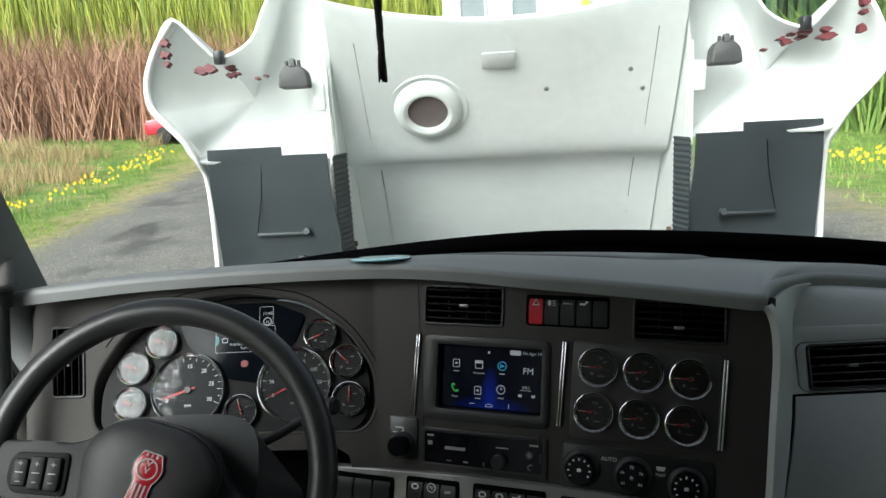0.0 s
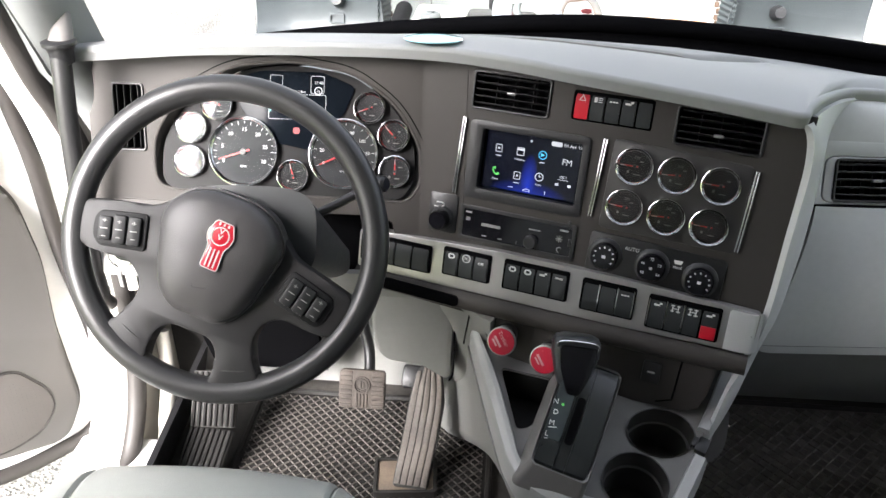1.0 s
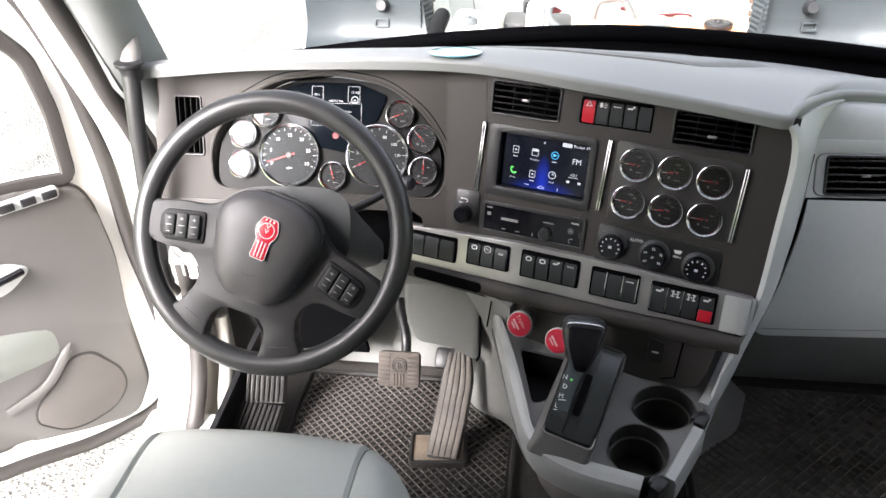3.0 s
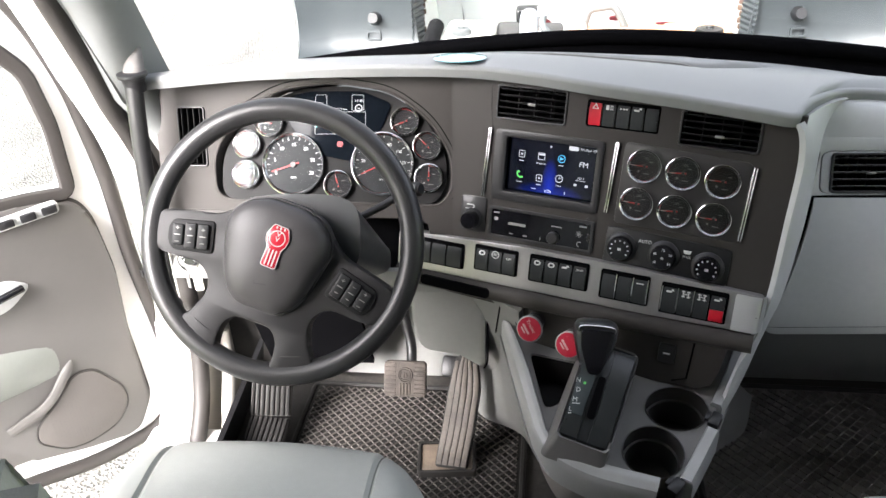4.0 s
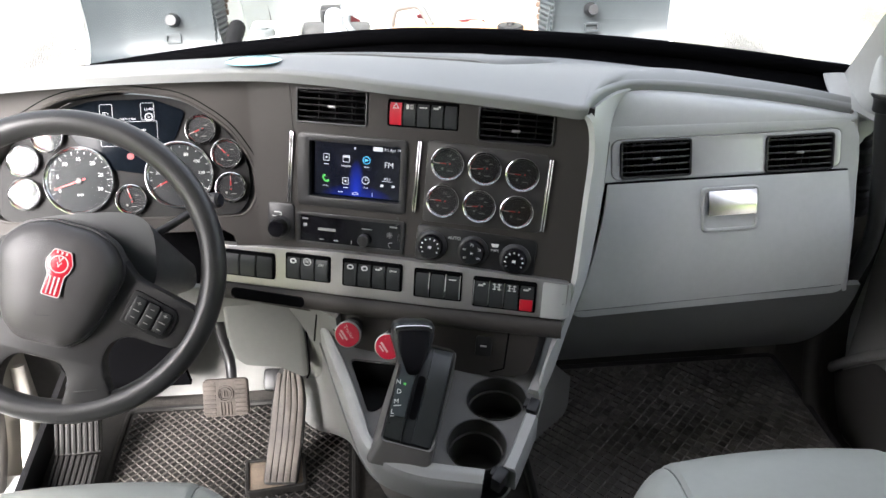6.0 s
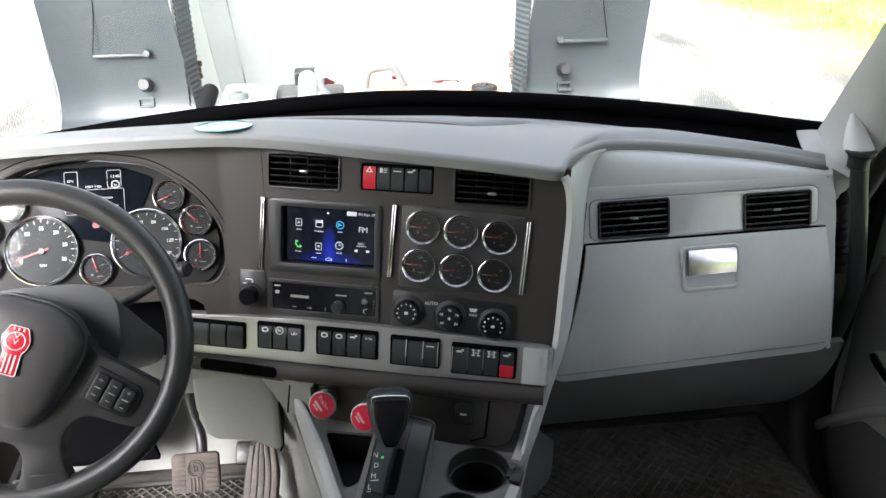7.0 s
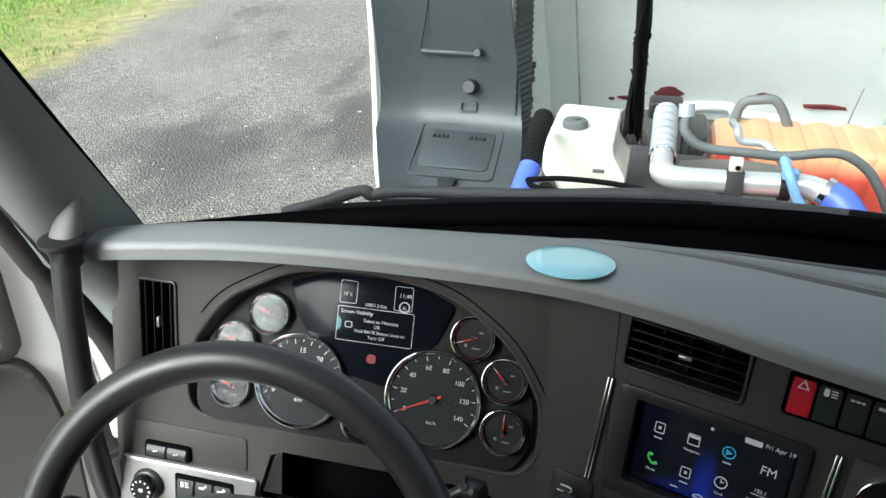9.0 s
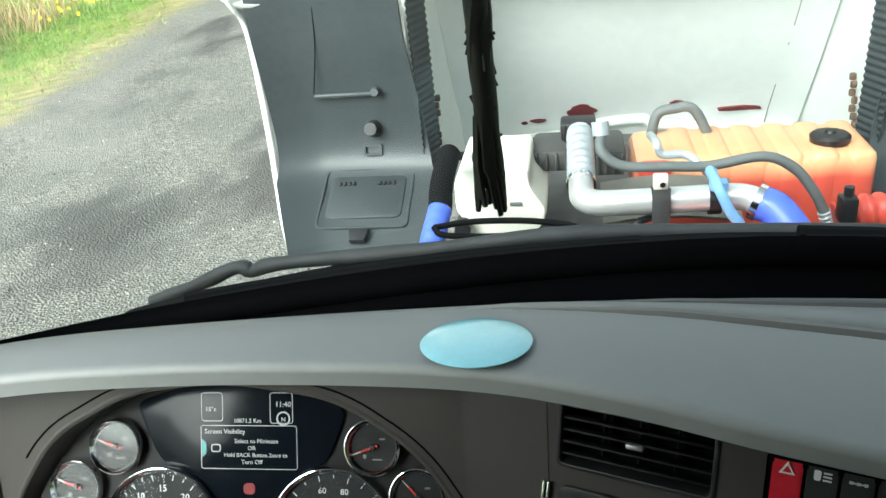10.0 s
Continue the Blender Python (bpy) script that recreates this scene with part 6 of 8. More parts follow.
for k in range(5):
    f0, f1 = 0.035 + 0.19 * k, 0.035 + 0.19 * k + 0.165
    top = (0.238, 0.250, 0.252, 0.248, 0.236)[k]
    ys = [0.006 + (top - 0.006) * q / 6 for q in range(7)]
    bm = B()
    plate(bm, [(across(f0, y), y) for y in ys] + [(across(f1, y), y) for y in ys[::-1]], 0.015, 0.0205, [], I4, 0.0016)
    part("rib", bm, PEDAL, acc, "worn brown-grey rib")
tray = acc.matrix_basis.inverted() @ pose(-0.087, 1.178, 0.020, 0, 0, 6)
bm = B()
plate(bm, rounded(-0.066, -0.052, 0.066, 0.046, 0.010), -0.006, 0.012, [rounded(-0.057, -0.044, 0.057, 0.039, 0.006)], tray, 0.003)
part("base_tray", bm, RUBBER, acc, "black rubber rim of the pedal base")
bm = B()
plate(bm, rounded(-0.058, -0.044, 0.058, 0.039, 0.006), -0.004, 0.007, [], tray, 0.002)
part("base_plate", bm, mat("worn_tan_plate", (0.30, 0.235, 0.175), 0.55, color2=(0.15, 0.12, 0.095), scale=22), acc, "tan worn pedal base")
bm = B()
box(bm, -0.012, 0.225, -0.020, 0.060, 0.050, 0.040, 0.008)
tube(bm, smoothed([(0.0, 0.225, -0.010), (-0.010, 0.20, -0.06), (-0.010, 0.17, -0.12)], 5), 0.014, 10)
part("pedal_arm", bm, BLACK, acc)

PAD = mat("worn_brake_pad", (0.105, 0.090, 0.078), 0.7, color2=(0.045, 0.040, 0.037), scale=22, bump=0.3, bscale=160, spec=0.2)
brake = thing("brake_pedal", pose(-0.195, 1.30, 0.145, 62, 0, 0), "square embossed brake pedal on a bent arm", "pedal")
bm = B()
plate(bm, rounded(-0.050, -0.042, 0.050, 0.042, 0.010), -0.008, 0.004, [], I4, 0.003)
part("pad", bm, PAD, brake, "worn embossed pad")
for k in range(8):
    for q in (-1, 1):
        bm = B()
        box(bm, q * 0.0345, -0.035 + 0.010 * k, 0.0045, 0.026, 0.0065, 0.0035, 0.001)
        part("rib", bm, PAD, brake)
for q in (-0.011, -0.0037, 0.0037, 0.011):
    bm = B()
    box(bm, q, -0.024, 0.0048, 0.0036, 0.028, 0.004, 0.001)
    part("rib", bm, PAD, brake)
bm = B()
tube(bm, smoothed([(0.012, 0.02, -0.012), (0.008, 0.075, -0.03), (-0.010, 0.16, -0.02), (-0.012, 0.28, 0.01)], 5), 0.012, 10)
part("arm", bm, BLACK, brake)
bm = B()
lathe(bm, [(0.0150, 0.004), (0.0155, 0.0070), (0.0180, 0.0070), (0.0185, 0.004)], T(0, 0.010, 0), 28, True)
lathe(bm, [(0.0115, 0.004), (0.0118, 0.0066), (0.0130, 0.0066), (0.0133, 0.004)], T(0, 0.010, 0), 24, True)
box(bm, -0.003, 0.010, 0.0048, 0.003, 0.014, 0.004, 0.0008), box(bm, 0.003, 0.010, 0.0048, 0.003, 0.011, 0.004, 0.0008)
part("embossed_ring", bm, PAD, brake)

rest = thing("foot_rest", T(-0.505, 1.215, 0.085), "ribbed grey-black rubber foot rest in two angled plates", "foot rest")
RESTRUB = mat("worn_foot_rest_rubber", (0.014, 0.0135, 0.013), 0.85, var=0.25, scale=14, spec=0.1)
for tilt, length, wide, sgn in ((50, 0.12, 0.098, 1), (22, 0.13, 0.098, -1)):
    mm = pose(0, 0, 0, tilt, 0, 3 if sgn > 0 else -4)
    bm = B()
    box(bm, 0, sgn * length / 2, -0.006, wide, length, 0.012, 0.004, mm)
    part("plate", bm, RUBBER, rest)
    for k in range(8):
        bm = B()
        box(bm, -0.0420 + 0.012 * k, sgn * length / 2, 0.002, 0.0062, length - 0.006, 0.006, 0.0015, mm)
        part("rib", bm, RESTRUB, rest)


def lattice_mat(name, x0, x1, y0, y1, label, ridge, pitch=0.0155, base=None):
    """A rubber mat with thin raised ridges that cross."""
    t = thing(name, T((x0 + x1) / 2, (y0 + y1) / 2, 0.004), label, "floor mat")
    w, h = (x1 - x0) / 2, (y1 - y0) / 2
    bm = B()
    plate(bm, rounded(-w, -h, w, h, 0.03), 0.0, 0.008, [], I4, 0.002)
    part("sheet", bm, base or RUBBER, t)
    vs, fs = [], []
    iw, ih, step = w - 0.024, h - 0.024, pitch * 1.4142
    for sgn in (-1, 1):
        n = int((iw + ih) / step) + 1
        for i in range(-n, n + 1):
            c = i * step      # the line y = sgn * x + c
            xs = sorted((max(-iw, (-ih - c) * sgn if sgn > 0 else (c - ih)), min(iw, (ih - c) * sgn if sgn > 0 else (c + ih))))
            if xs[1] - xs[0] < 0.01 or not (-iw <= xs[0] and xs[1] <= iw):
                continue
            k, a, b = len(vs), 0.0015, 0.0006
            for x in xs:
                y = sgn * x + c
                for off, z in ((-a, 0.0075), (-b, 0.0118), (b, 0.0118), (a, 0.0075)):
                    vs.append((x + off * 0.7071 * -sgn, y + off * 0.7071, z + 0.0002 * sgn))
            fs += [(k, k + 1, k + 5, k + 4), (k + 1, k + 2, k + 6, k + 5), (k + 2, k + 3, k + 7, k + 6), (k, k + 3, k + 2, k + 1), (k + 4, k + 5, k + 6, k + 7)]
    me = bpy.data.meshes.new("tread_pattern")
    me.from_pydata(vs, [], fs)
    part_mesh("tread_pattern", me, ridge, t, "dusty raised crossing ridges", kind="stuff")
    bm = B()
    tube(bm, [(x, y, 0.009) for x, y in rounded(-w + 0.010, -h + 0.010, w - 0.010, h - 0.010, 0.02)], 0.007, 8, closed=True)
    part("border", bm, RUBBER, t)
    return t


lattice_mat("floor_mat", -0.468, 0.095, 0.45, 1.437, "black rubber driver's mat with crossed ridges", MATRUB)
# passenger mat: dusty, its colours also lightened where little light reaches
lattice_mat("floor_mat", 0.46, 1.20, 0.30, 1.50, "dusty black rubber passenger mat, lightened for missing light", mat("dust_worn_lightened_ridges", (0.24, 0.22, 0.20), 0.7, color2=(0.055, 0.051, 0.047), scale=3.5), 0.020, mat("dusty_lightened_sheet", (0.075, 0.070, 0.066), 0.75, color2=(0.20, 0.183, 0.165), scale=4, bump=0.3, bscale=120))

# ---------- seats ----------


def seat(x, y, label):
    s = thing("bucket_seat", T(x, y, 0), label, "seat", "cab seats")

    def cush(u, v, x0=0.0):
        a, b = 2 * u - 1, v
        edge = (1 - abs(a) ** 6) ** 0.5
        front = 1 - max(0, (b - 0.80) / 0.20) ** 2.4
        bol = 0.014 * math.exp(-((abs(a) - 0.84) / 0.16) ** 2)
        seam = -0.0075 * math.exp(-((abs(a) - 0.66) / 0.012) ** 2)
        z = 0.342 + 0.115 * min(edge, 1) ** 0.7 * max(0.0, front) ** 0.5 + bol + seam - 0.02 * (1 - b)
        back = 0.075 * max(0.0, (abs(a) - 0.62) / 0.38) ** 1.3
        return (a * 0.262, -0.25 + (0.605 - back) * b + 0.035 * (1 - a * a) * b, z)
    bm = B()
    surf(bm, cush, 120, 40, 0.0)
    r = bmesh.ops.extrude_edge_only(bm, edges=[e for e in bm.edges if e.is_boundary])
    for g in r["geom"]:
        if isinstance(g, bmesh.types.BMVert):
            g.co.z = 0.24
    part("cushion", bm, VINYL, s, "smooth grey-green vinyl cushion")
    for q in (-1, 1):
        bm = B()
        tube(bm, [Vector(cush((1 + q * 0.66) / 2, 0.04 + 0.955 * k / 40)) + Vector((0, 0, 0.0015)) for k in range(41)], 0.0016, 6)
        part("seam", bm, ARMREST, s, "stitched seam")
    bm = B()
    surf(bm, lambda u, v: ((2 * u - 1) * (0.25 - 0.05 * v), -0.30 - 0.13 * v + 0.03 * (abs(2 * u - 1) ** 3), 0.40 + 0.66 * v), 20, 20, 0.11)
    bmesh.ops.bevel(bm, geom=[e for e in bm.edges if e.calc_face_angle(0) > 1.0], offset=0.02, segments=2, affect="EDGES")
    part("backrest", bm, VINYL, s)
    bm = B()
    box(bm, 0, 0, 0.14, 0.36, 0.44, 0.26, 0.02)
    part("base", bm, BLACK, s)
    return s


seat(-0.30, 0.438, "grey-green vinyl driver's seat with raised bolsters")
seat(0.760, 0.408, "grey-green vinyl passenger seat")

# ---------- grab bars ----------
RBAR = [(1.116, 1.232, 0.828), (1.128, 1.232, 0.765), (1.150, 1.230, 0.665), (1.172, 1.230, 0.545), (1.168, 1.235, 0.46), (1.145, 1.245, 0.375), (1.11, 1.27, 0.31)]
for sx, pts in ((-1, [(-0.640, 1.215, 0.905), (-0.645, 1.195, 0.78), (-0.655, 1.185, 0.60), (-0.68, 1.22, 0.42), (-0.73, 1.32, 0.32)]), (1, RBAR)):
    g = thing("grab_handle", T(*pts[0]), "black tubular grab handle beside the dashboard", "grab handle", "grab handles")
    inv = g.matrix_basis.inverted()
    bm = B()
    tube(bm, smoothed(pts, 6), 0.0165, 14, inv)
    part("bar", bm, LEATHER, g)
    bm = B()
    a = Vector(pts[0])
    lathe(bm, [(0.017, -0.030), (0.0185, -0.029), (0.0200, -0.010), (0.0240, -0.002), (0.0275, 0.0), (0.0280, 0.003), (0.0275, 0.006), (0.020, 0.008)], inv @ T(*a), 28)
    part("collar", bm, BLACK, g)
    bm = B()

    def fin(u, v, a=a, sx=sx):
        c, q = math.cos(6.2832 * v), math.sin(6.2832 * v)
        r = (1 - u) ** 0.62 * (0.78 if sx < 0 else 1.08)
        return (a.x + sx * 0.004 * u + (0.0245 * r + 0.001) * math.copysign(abs(c) ** 0.8, c), a.y + 0.006 + 0.046 * u + (0.022 * r + 0.001) * math.copysign(abs(q) ** 0.8, q), a.z + 0.004 + 0.058 * u)
    surf(bm, fin, 14, 24, 0, inv)
    bmesh.ops.remove_doubles(bm, verts=bm.verts, dist=0.0003)
    # left fairing darkened, right one lightened, for how light falls on them
    part("fairing", bm, DOORTRIM if sx < 0 else PILLAR_LIT, g, "grey fairing merging with the pillar")

# ---------- disc on the dashboard and hanging cord ----------
bm = B()
lathe(bm, [(0.0485, 0.0), (0.0495, 0.0015), (0.046, 0.003), (0.030, 0.004), (0.0, 0.0045)], pose(-0.042, 1.302, 0.9085, -8, 0, 0), 48)
solo("round_disc", bm, DISC, "pale cyan domed disc lying on the dashboard", "disc")
cord = thing("hanging_cord", T(0.021, 0.962, 1.193), "frayed black braided cord hanging in front of the windscreen", "cord")
rnd = random.Random(4)
for s in range(3):
    bm = B()
    tube(bm, [(0.0021 * math.cos(k * 0.55 + s * 2.094), 0.0021 * math.sin(k * 0.55 + s * 2.094), 0.008 + k * 0.0067) for k in range(80)], lambda t: 0.0016 + 0.0012 * min(1, t * 6), 8)
    part("strand", bm, RUBBER, cord)
bm = B()
for k in range(40):
    a, z = rnd.uniform(0, 6.28), rnd.uniform(-0.004, 0.012)
    tube(bm, [(0.003 * math.cos(a), 0.003 * math.sin(a), 0.03), (0.0042 * math.cos(a), 0.0042 * math.sin(a), 0.014), (0.0045 * math.cos(a + 0.4), 0.0045 * math.sin(a + 0.4), z)], 0.0010, 5)
for k in range(260):
    a, z = rnd.uniform(0, 6.28), rnd.uniform(0.02, 0.5)
    c, s = math.cos(a), math.sin(a)
    tube(bm, [(0.0036 * c, 0.0036 * s, z), (rnd.uniform(0.0043, 0.0052) * c, rnd.uniform(0.0043, 0.0052) * s, z + rnd.uniform(-0.005, 0.003))], 0.0005, 4)
part("fuzz", bm, RUBBER, cord, kind="stuff")
bm = B()
tube(bm, [(0.0005 * math.sin(k * 0.9), 0.0005 * math.cos(k * 1.3), 0.006 + 0.0134 * k) for k in range(40)], lambda t: 0.0034 + 0.0014 * min(1, t * 5) + 0.0003 * math.sin(47 * t), 10)
part("core", bm, RUBBER, cord)

# ---------- left door, standing open ----------


def door(name, m, label, mirror=1, trim=DOORTRIM):
    d = thing(name, m, label, "door", kind="structure")
    k = mirror
    hx, hy = (0, 0) if k > 0 else (-0.11, -0.09)      # place of the pull handle
    P = lambda pts: [(k * x, y) for x, y in pts]
    winhole = roundpoly(P([(-0.86, 0.66), (-0.86, 1.36), (-0.58, 1.42), (-0.165, 0.87), (-0.147, 0.75), (-0.150, 0.59), (-0.24, 0.605)]), 0.025, 4)
    edge = P([(-1.02, -0.06), (-1.02, 1.46), (-0.90, 1.54), (-0.50, 1.56), (-0.128, 0.985), (-0.078, 0.83), (-0.050, 0.60), (-0.046, 0.38), (-0.024, 0.18), (-0.012, -0.02), (-0.075, -0.138), (-0.26, -0.143), (-0.45, -0.100)])
    bm = B()
    plate(bm, roundpoly(edge, 0.045, 5), -0.075, -0.010, [winhole], I4, 0.010)
    part("shell", bm, WHITE, d, "white painted door shell")
    tl = P([(-0.98, 0.010), (-0.98, 0.64), (-0.24, 0.600), (-0.145, 0.570), (-0.122, 0.520), (-0.106, 0.374), (-0.116, 0.204), (-0.106, -0.020), (-0.150, -0.098), (-0.19, -0.106), (-0.313, -0.068), (-0.435, -0.028)])
    bm = B()
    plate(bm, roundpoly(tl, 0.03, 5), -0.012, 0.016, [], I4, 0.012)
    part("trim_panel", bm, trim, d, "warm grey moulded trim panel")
    bm = B()
    tube(bm, [(x, y, -0.004) for x, y in roundpoly(tl, 0.03, 5)], 0.007, 8, closed=True)
    part("trim_gap", bm, SEAL, d)
    bm = B()
    tube(bm, [(x, y, 0.000) for x, y in winhole], 0.017, 8, closed=True, squash=0.6)
    part("window_seal", bm, SEAL, d)
    bm = B()
    cx, cy = -0.5 * k, 0.6
    tube(bm, [(x - 0.012 * (1 if (x - cx) * k > 0 else -1) * k, y, -0.002) for x, y in roundpoly(edge, 0.06, 6)], 0.0180, 10, closed=True)
    part("door_seal", bm, SEAL, d, "brown-black rubber door seal")
    bm = B()
    plate(bm, winhole, -0.045, -0.040)
    g = part("pane", bm, GLASS, d)
    g.visible_shadow = False
    if k > 0:
        sp = roundpoly(P([(-0.270, 0.150), (-0.222, 0.140), (-0.168, 0.055), (-0.166, 0.0), (-0.208, -0.046), (-0.283, -0.058), (-0.336, -0.046), (-0.390, 0.010), (-0.380, 0.055), (-0.330, 0.090)]), 0.03, 5)
        bm = B()
        plate(bm, sp, 0.012, 0.019, [], I4, 0.003)
        grille = part("speaker_grille", bm, SPEAKER, d, "perforated brown-grey speaker grille")
        bm = B()
        for a in range(24):
            for b in range(22):
                x, y = -0.375 + 0.0088 * a, -0.05 + 0.0085 * b
                if (x + 0.27) ** 2 / 0.0074 + (y - 0.04) ** 2 / 0.0062 < 1:
                    cyl(bm, 0.0007, 0.0007, 0.0012, T(k * x, y, 0.0186), 6)
        part("perforations", bm, BLACK, grille, kind="stuff")
        bm = B()
        tube(bm, [(x + (x - k * -0.27) * 0.03, y + (y - 0.04) * 0.03, 0.0165) for x, y in sp], 0.0022, 6, closed=True)
        part("speaker_gap", bm, SEAL, d)
        bm = B()
        tube(bm, smoothed([(k * -0.262, 0.190, 0.016), (k * -0.285, 0.165, 0.020), (k * -0.345, 0.105, 0.022), (k * -0.44, 0.075, 0.018)], 5), lambda t: 0.004 + 0.008 * min(1, t * 4), 10, squash=0.7)
        part("moulded_ridge", bm, trim, d)
    else:
        bm = B()
        tube(bm, smoothed([(0.160, -0.09, 0.018), (0.100, -0.060, 0.026), (0.062, -0.005, 0.026), (0.078, 0.040, 0.026), (0.200, 0.175, 0.026), (0.300, 0.262, 0.020)], 6), 0.013, 12)
        part("pocket_rim", bm, trim, d, "rounded rim of the door pocket")
        # flush plate in a darker trim, its colour standing for the pocket's shade
        bm = B()
        plate(bm, roundpoly([(0.165, -0.085), (0.105, -0.05), (0.078, 0.0), (0.095, 0.040), (0.215, 0.165), (0.42, 0.20), (0.42, -0.085)], 0.02, 4), 0.012, 0.018, [], I4, 0.002)
        part("pocket_back", bm, DOORTRIM, d, "back of the door pocket, darkened as a recess")
    bm = B()
    plate(bm, rounded(min(k * -0.34, k * -0.185), 0.563, max(k * -0.34, k * -0.185), 0.592, 0.010), 0.012, 0.024, [], I4, 0.004)
    sw = part("switch_plate", bm, PANEL, d)
    for q in range(3):
        bm = B()
        box(bm, k * (-0.207 - 0.045 * q), 0.5775, 0.026, 0.032, 0.018, 0.010, 0.003)
        part("window_switch", bm, BLACK, sw)
    bm = B()
    surf(bm, lambda u, v: (k * (-0.98 + 0.70 * u), 0.17 + 0.20 * v * (1 - 0.55 * u ** 2) - 0.01 * u, 0.014 + 0.045 * math.sin(math.pi * v) ** 0.8 * (1 - u ** 4)), 20, 10, 0.004)
    part("armrest", bm, ARMREST, d, "grey-green padded armrest")
    bm = B()
    plate(bm, roundpoly([(x + hx, y + hy) for x, y in P([(-0.50, 0.42), (-0.34, 0.455), (-0.285, 0.42), (-0.35, 0.375), (-0.50, 0.38)])], 0.025, 5), 0.012, 0.020, [], I4, 0.004)
    part("handle_cup", bm, PANEL, d)
    bm = B()
    tube(bm, smoothed([(k * x + hx, y + hy, z) for x, y, z in ((-0.48, 0.405, 0.020), (-0.42, 0.417, 0.042), (-0.35, 0.423, 0.036), (-0.31, 0.421, 0.022))], 5), 0.009, 10)
    part("handle", bm, GLOSSB, d, "dark pull handle")
    return d


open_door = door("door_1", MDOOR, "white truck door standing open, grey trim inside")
# closed door's trim colour is brightened to make up for missing light
door("door_2", pose(CX * 2 + 0.835, 1.47, 0, 90, 0, -90), "closed white truck door with grey trim inside", -1, mat("lit_door_trim", (0.27, 0.262, 0.25), 0.55, var=0.06, bump=0.2, bscale=700))
# kick strip, sill and hardware of the open doorway
bm = B()
tube(bm, smoothed([(-0.690, 1.44, 0.16), (-0.678, 1.40, 0.07), (-0.648, 1.30, 0.03), (-0.618, 1.19, 0.02), (-0.610, 0.9, 0.02), (-0.610, 0.4, 0.02)], 5), 0.017, 10)
solo("kick_strip", bm, JAMB, "cream scuff strip along the door opening", "trim strip")
bm = B()
box(bm, -0.745, 0.45, -0.075, 0.23, 1.70, 0.07, 0.015)
box(bm, -0.93, 0.55, -0.42, 0.22, 0.7, 0.03, 0.01)
solo("sill", bm, WHITE, "white painted door sill with a step", "sill")
for z in (0.10, 0.42):
    bm = B()
    box(bm, 0, 0, 0, 0.070, 0.026, 0.040, 0.008, pose(-0.795, 1.415, z, 0, 0, 35))
    cyl(bm, 0.012, 0.012, 0.085, pose(-0.832, 1.44, z - 0.042), 14)
    cyl(bm, 0.010, 0.010, 0.012, pose(-0.785, 1.398, z + 0.010, 90, 0, 35), 6)
    part("hinge", bm, JAMB, open_door, "cream painted hinge with a bolt", MDOOR.inverted())
for z in (0.30, 0.47):
    bm = B()
    lathe(bm, [(0, 0.008), (0.009, 0.008), (0.0125, 0.002), (0.0125, 0)], pose(-0.772, 1.405, z, 90, 0, 0) @ pose(0, 0, 0, 0, 40, 0), 12)
    solo("jamb_bolt", bm, SATIN, "bare steel bolt head in the door frame", "bolt", group="door frame bolts")
bm = B()
box(bm, -0.800, 1.425, 0.36, 0.05, 0.020, 0.06, 0.006, pose(0, 0, 0, 0, 0, 0))
tube(bm, [(-0.80, 1.42, 0.36), (-0.835, 1.385, 0.36)], 0.010, 8)
solo("door_check", bm, BLACK, "dark door check strap", "door check")

# ribbed seal between dashboard and closed door
bm = B()
tube(bm, smoothed([(1.130, 1.325, 0.79), (1.150, 1.31, 0.70), (1.165, 1.305, 0.62), (1.175, 1.30, 0.54)], 10), lambda t: 0.020 + 0.003 * math.sin(80 * t), 10)
solo("ribbed_seal", bm, VENTB, "black ribbed rubber seal beside the dashboard", "seal")

bm = B()
surf(bm, lambda u, v: (-0.600 + 0.03 * v - 0.03 * u, 0.95 + 0.50 * u, 0.0 + 0.13 * v), 8, 8, 0.012)
solo("side_lining", bm, BLACK, "black plastic lining of the footwell side", "panel")
bm = B()
box(bm, -0.53, 0.9, 0.006, 0.13, 1.1, 0.012, 0.004)
solo("footwell_rubber", bm, RUBBER, "black rubber floor strip beside the mat", "floor mat")

# ---------- open hood ----------
hood = thing("truck_hood", T(CX, 3.9, -0.3), "white tilted-open truck hood seen from inside, with flaking edges", "truck hood")
hinv = hood.matrix_basis.inverted()
HX = 0.235
PROF = [(3.98, 0.08), (3.92, 0.25), (3.72, 0.55), (3.53, 0.845), (3.45, 0.885), (3.39, 0.915), (3.28, 1.075), (3.16, 1.25), (3.05, 1.41)]
PROFS = smoothed([(0, y, z) for y, z in PROF], 5)


def inner(u, v):
    k = v * (len(PROFS) - 1)
    i = min(int(k), len(PROFS) - 2)
    p = PROFS[i].lerp(PROFS[i + 1], k - i)
    s = 2 * u - 1
    return (HX + s * 0.655, p.y - 0.07 * abs(s) ** 4, p.z + 0.09 * s * s * v ** 6)


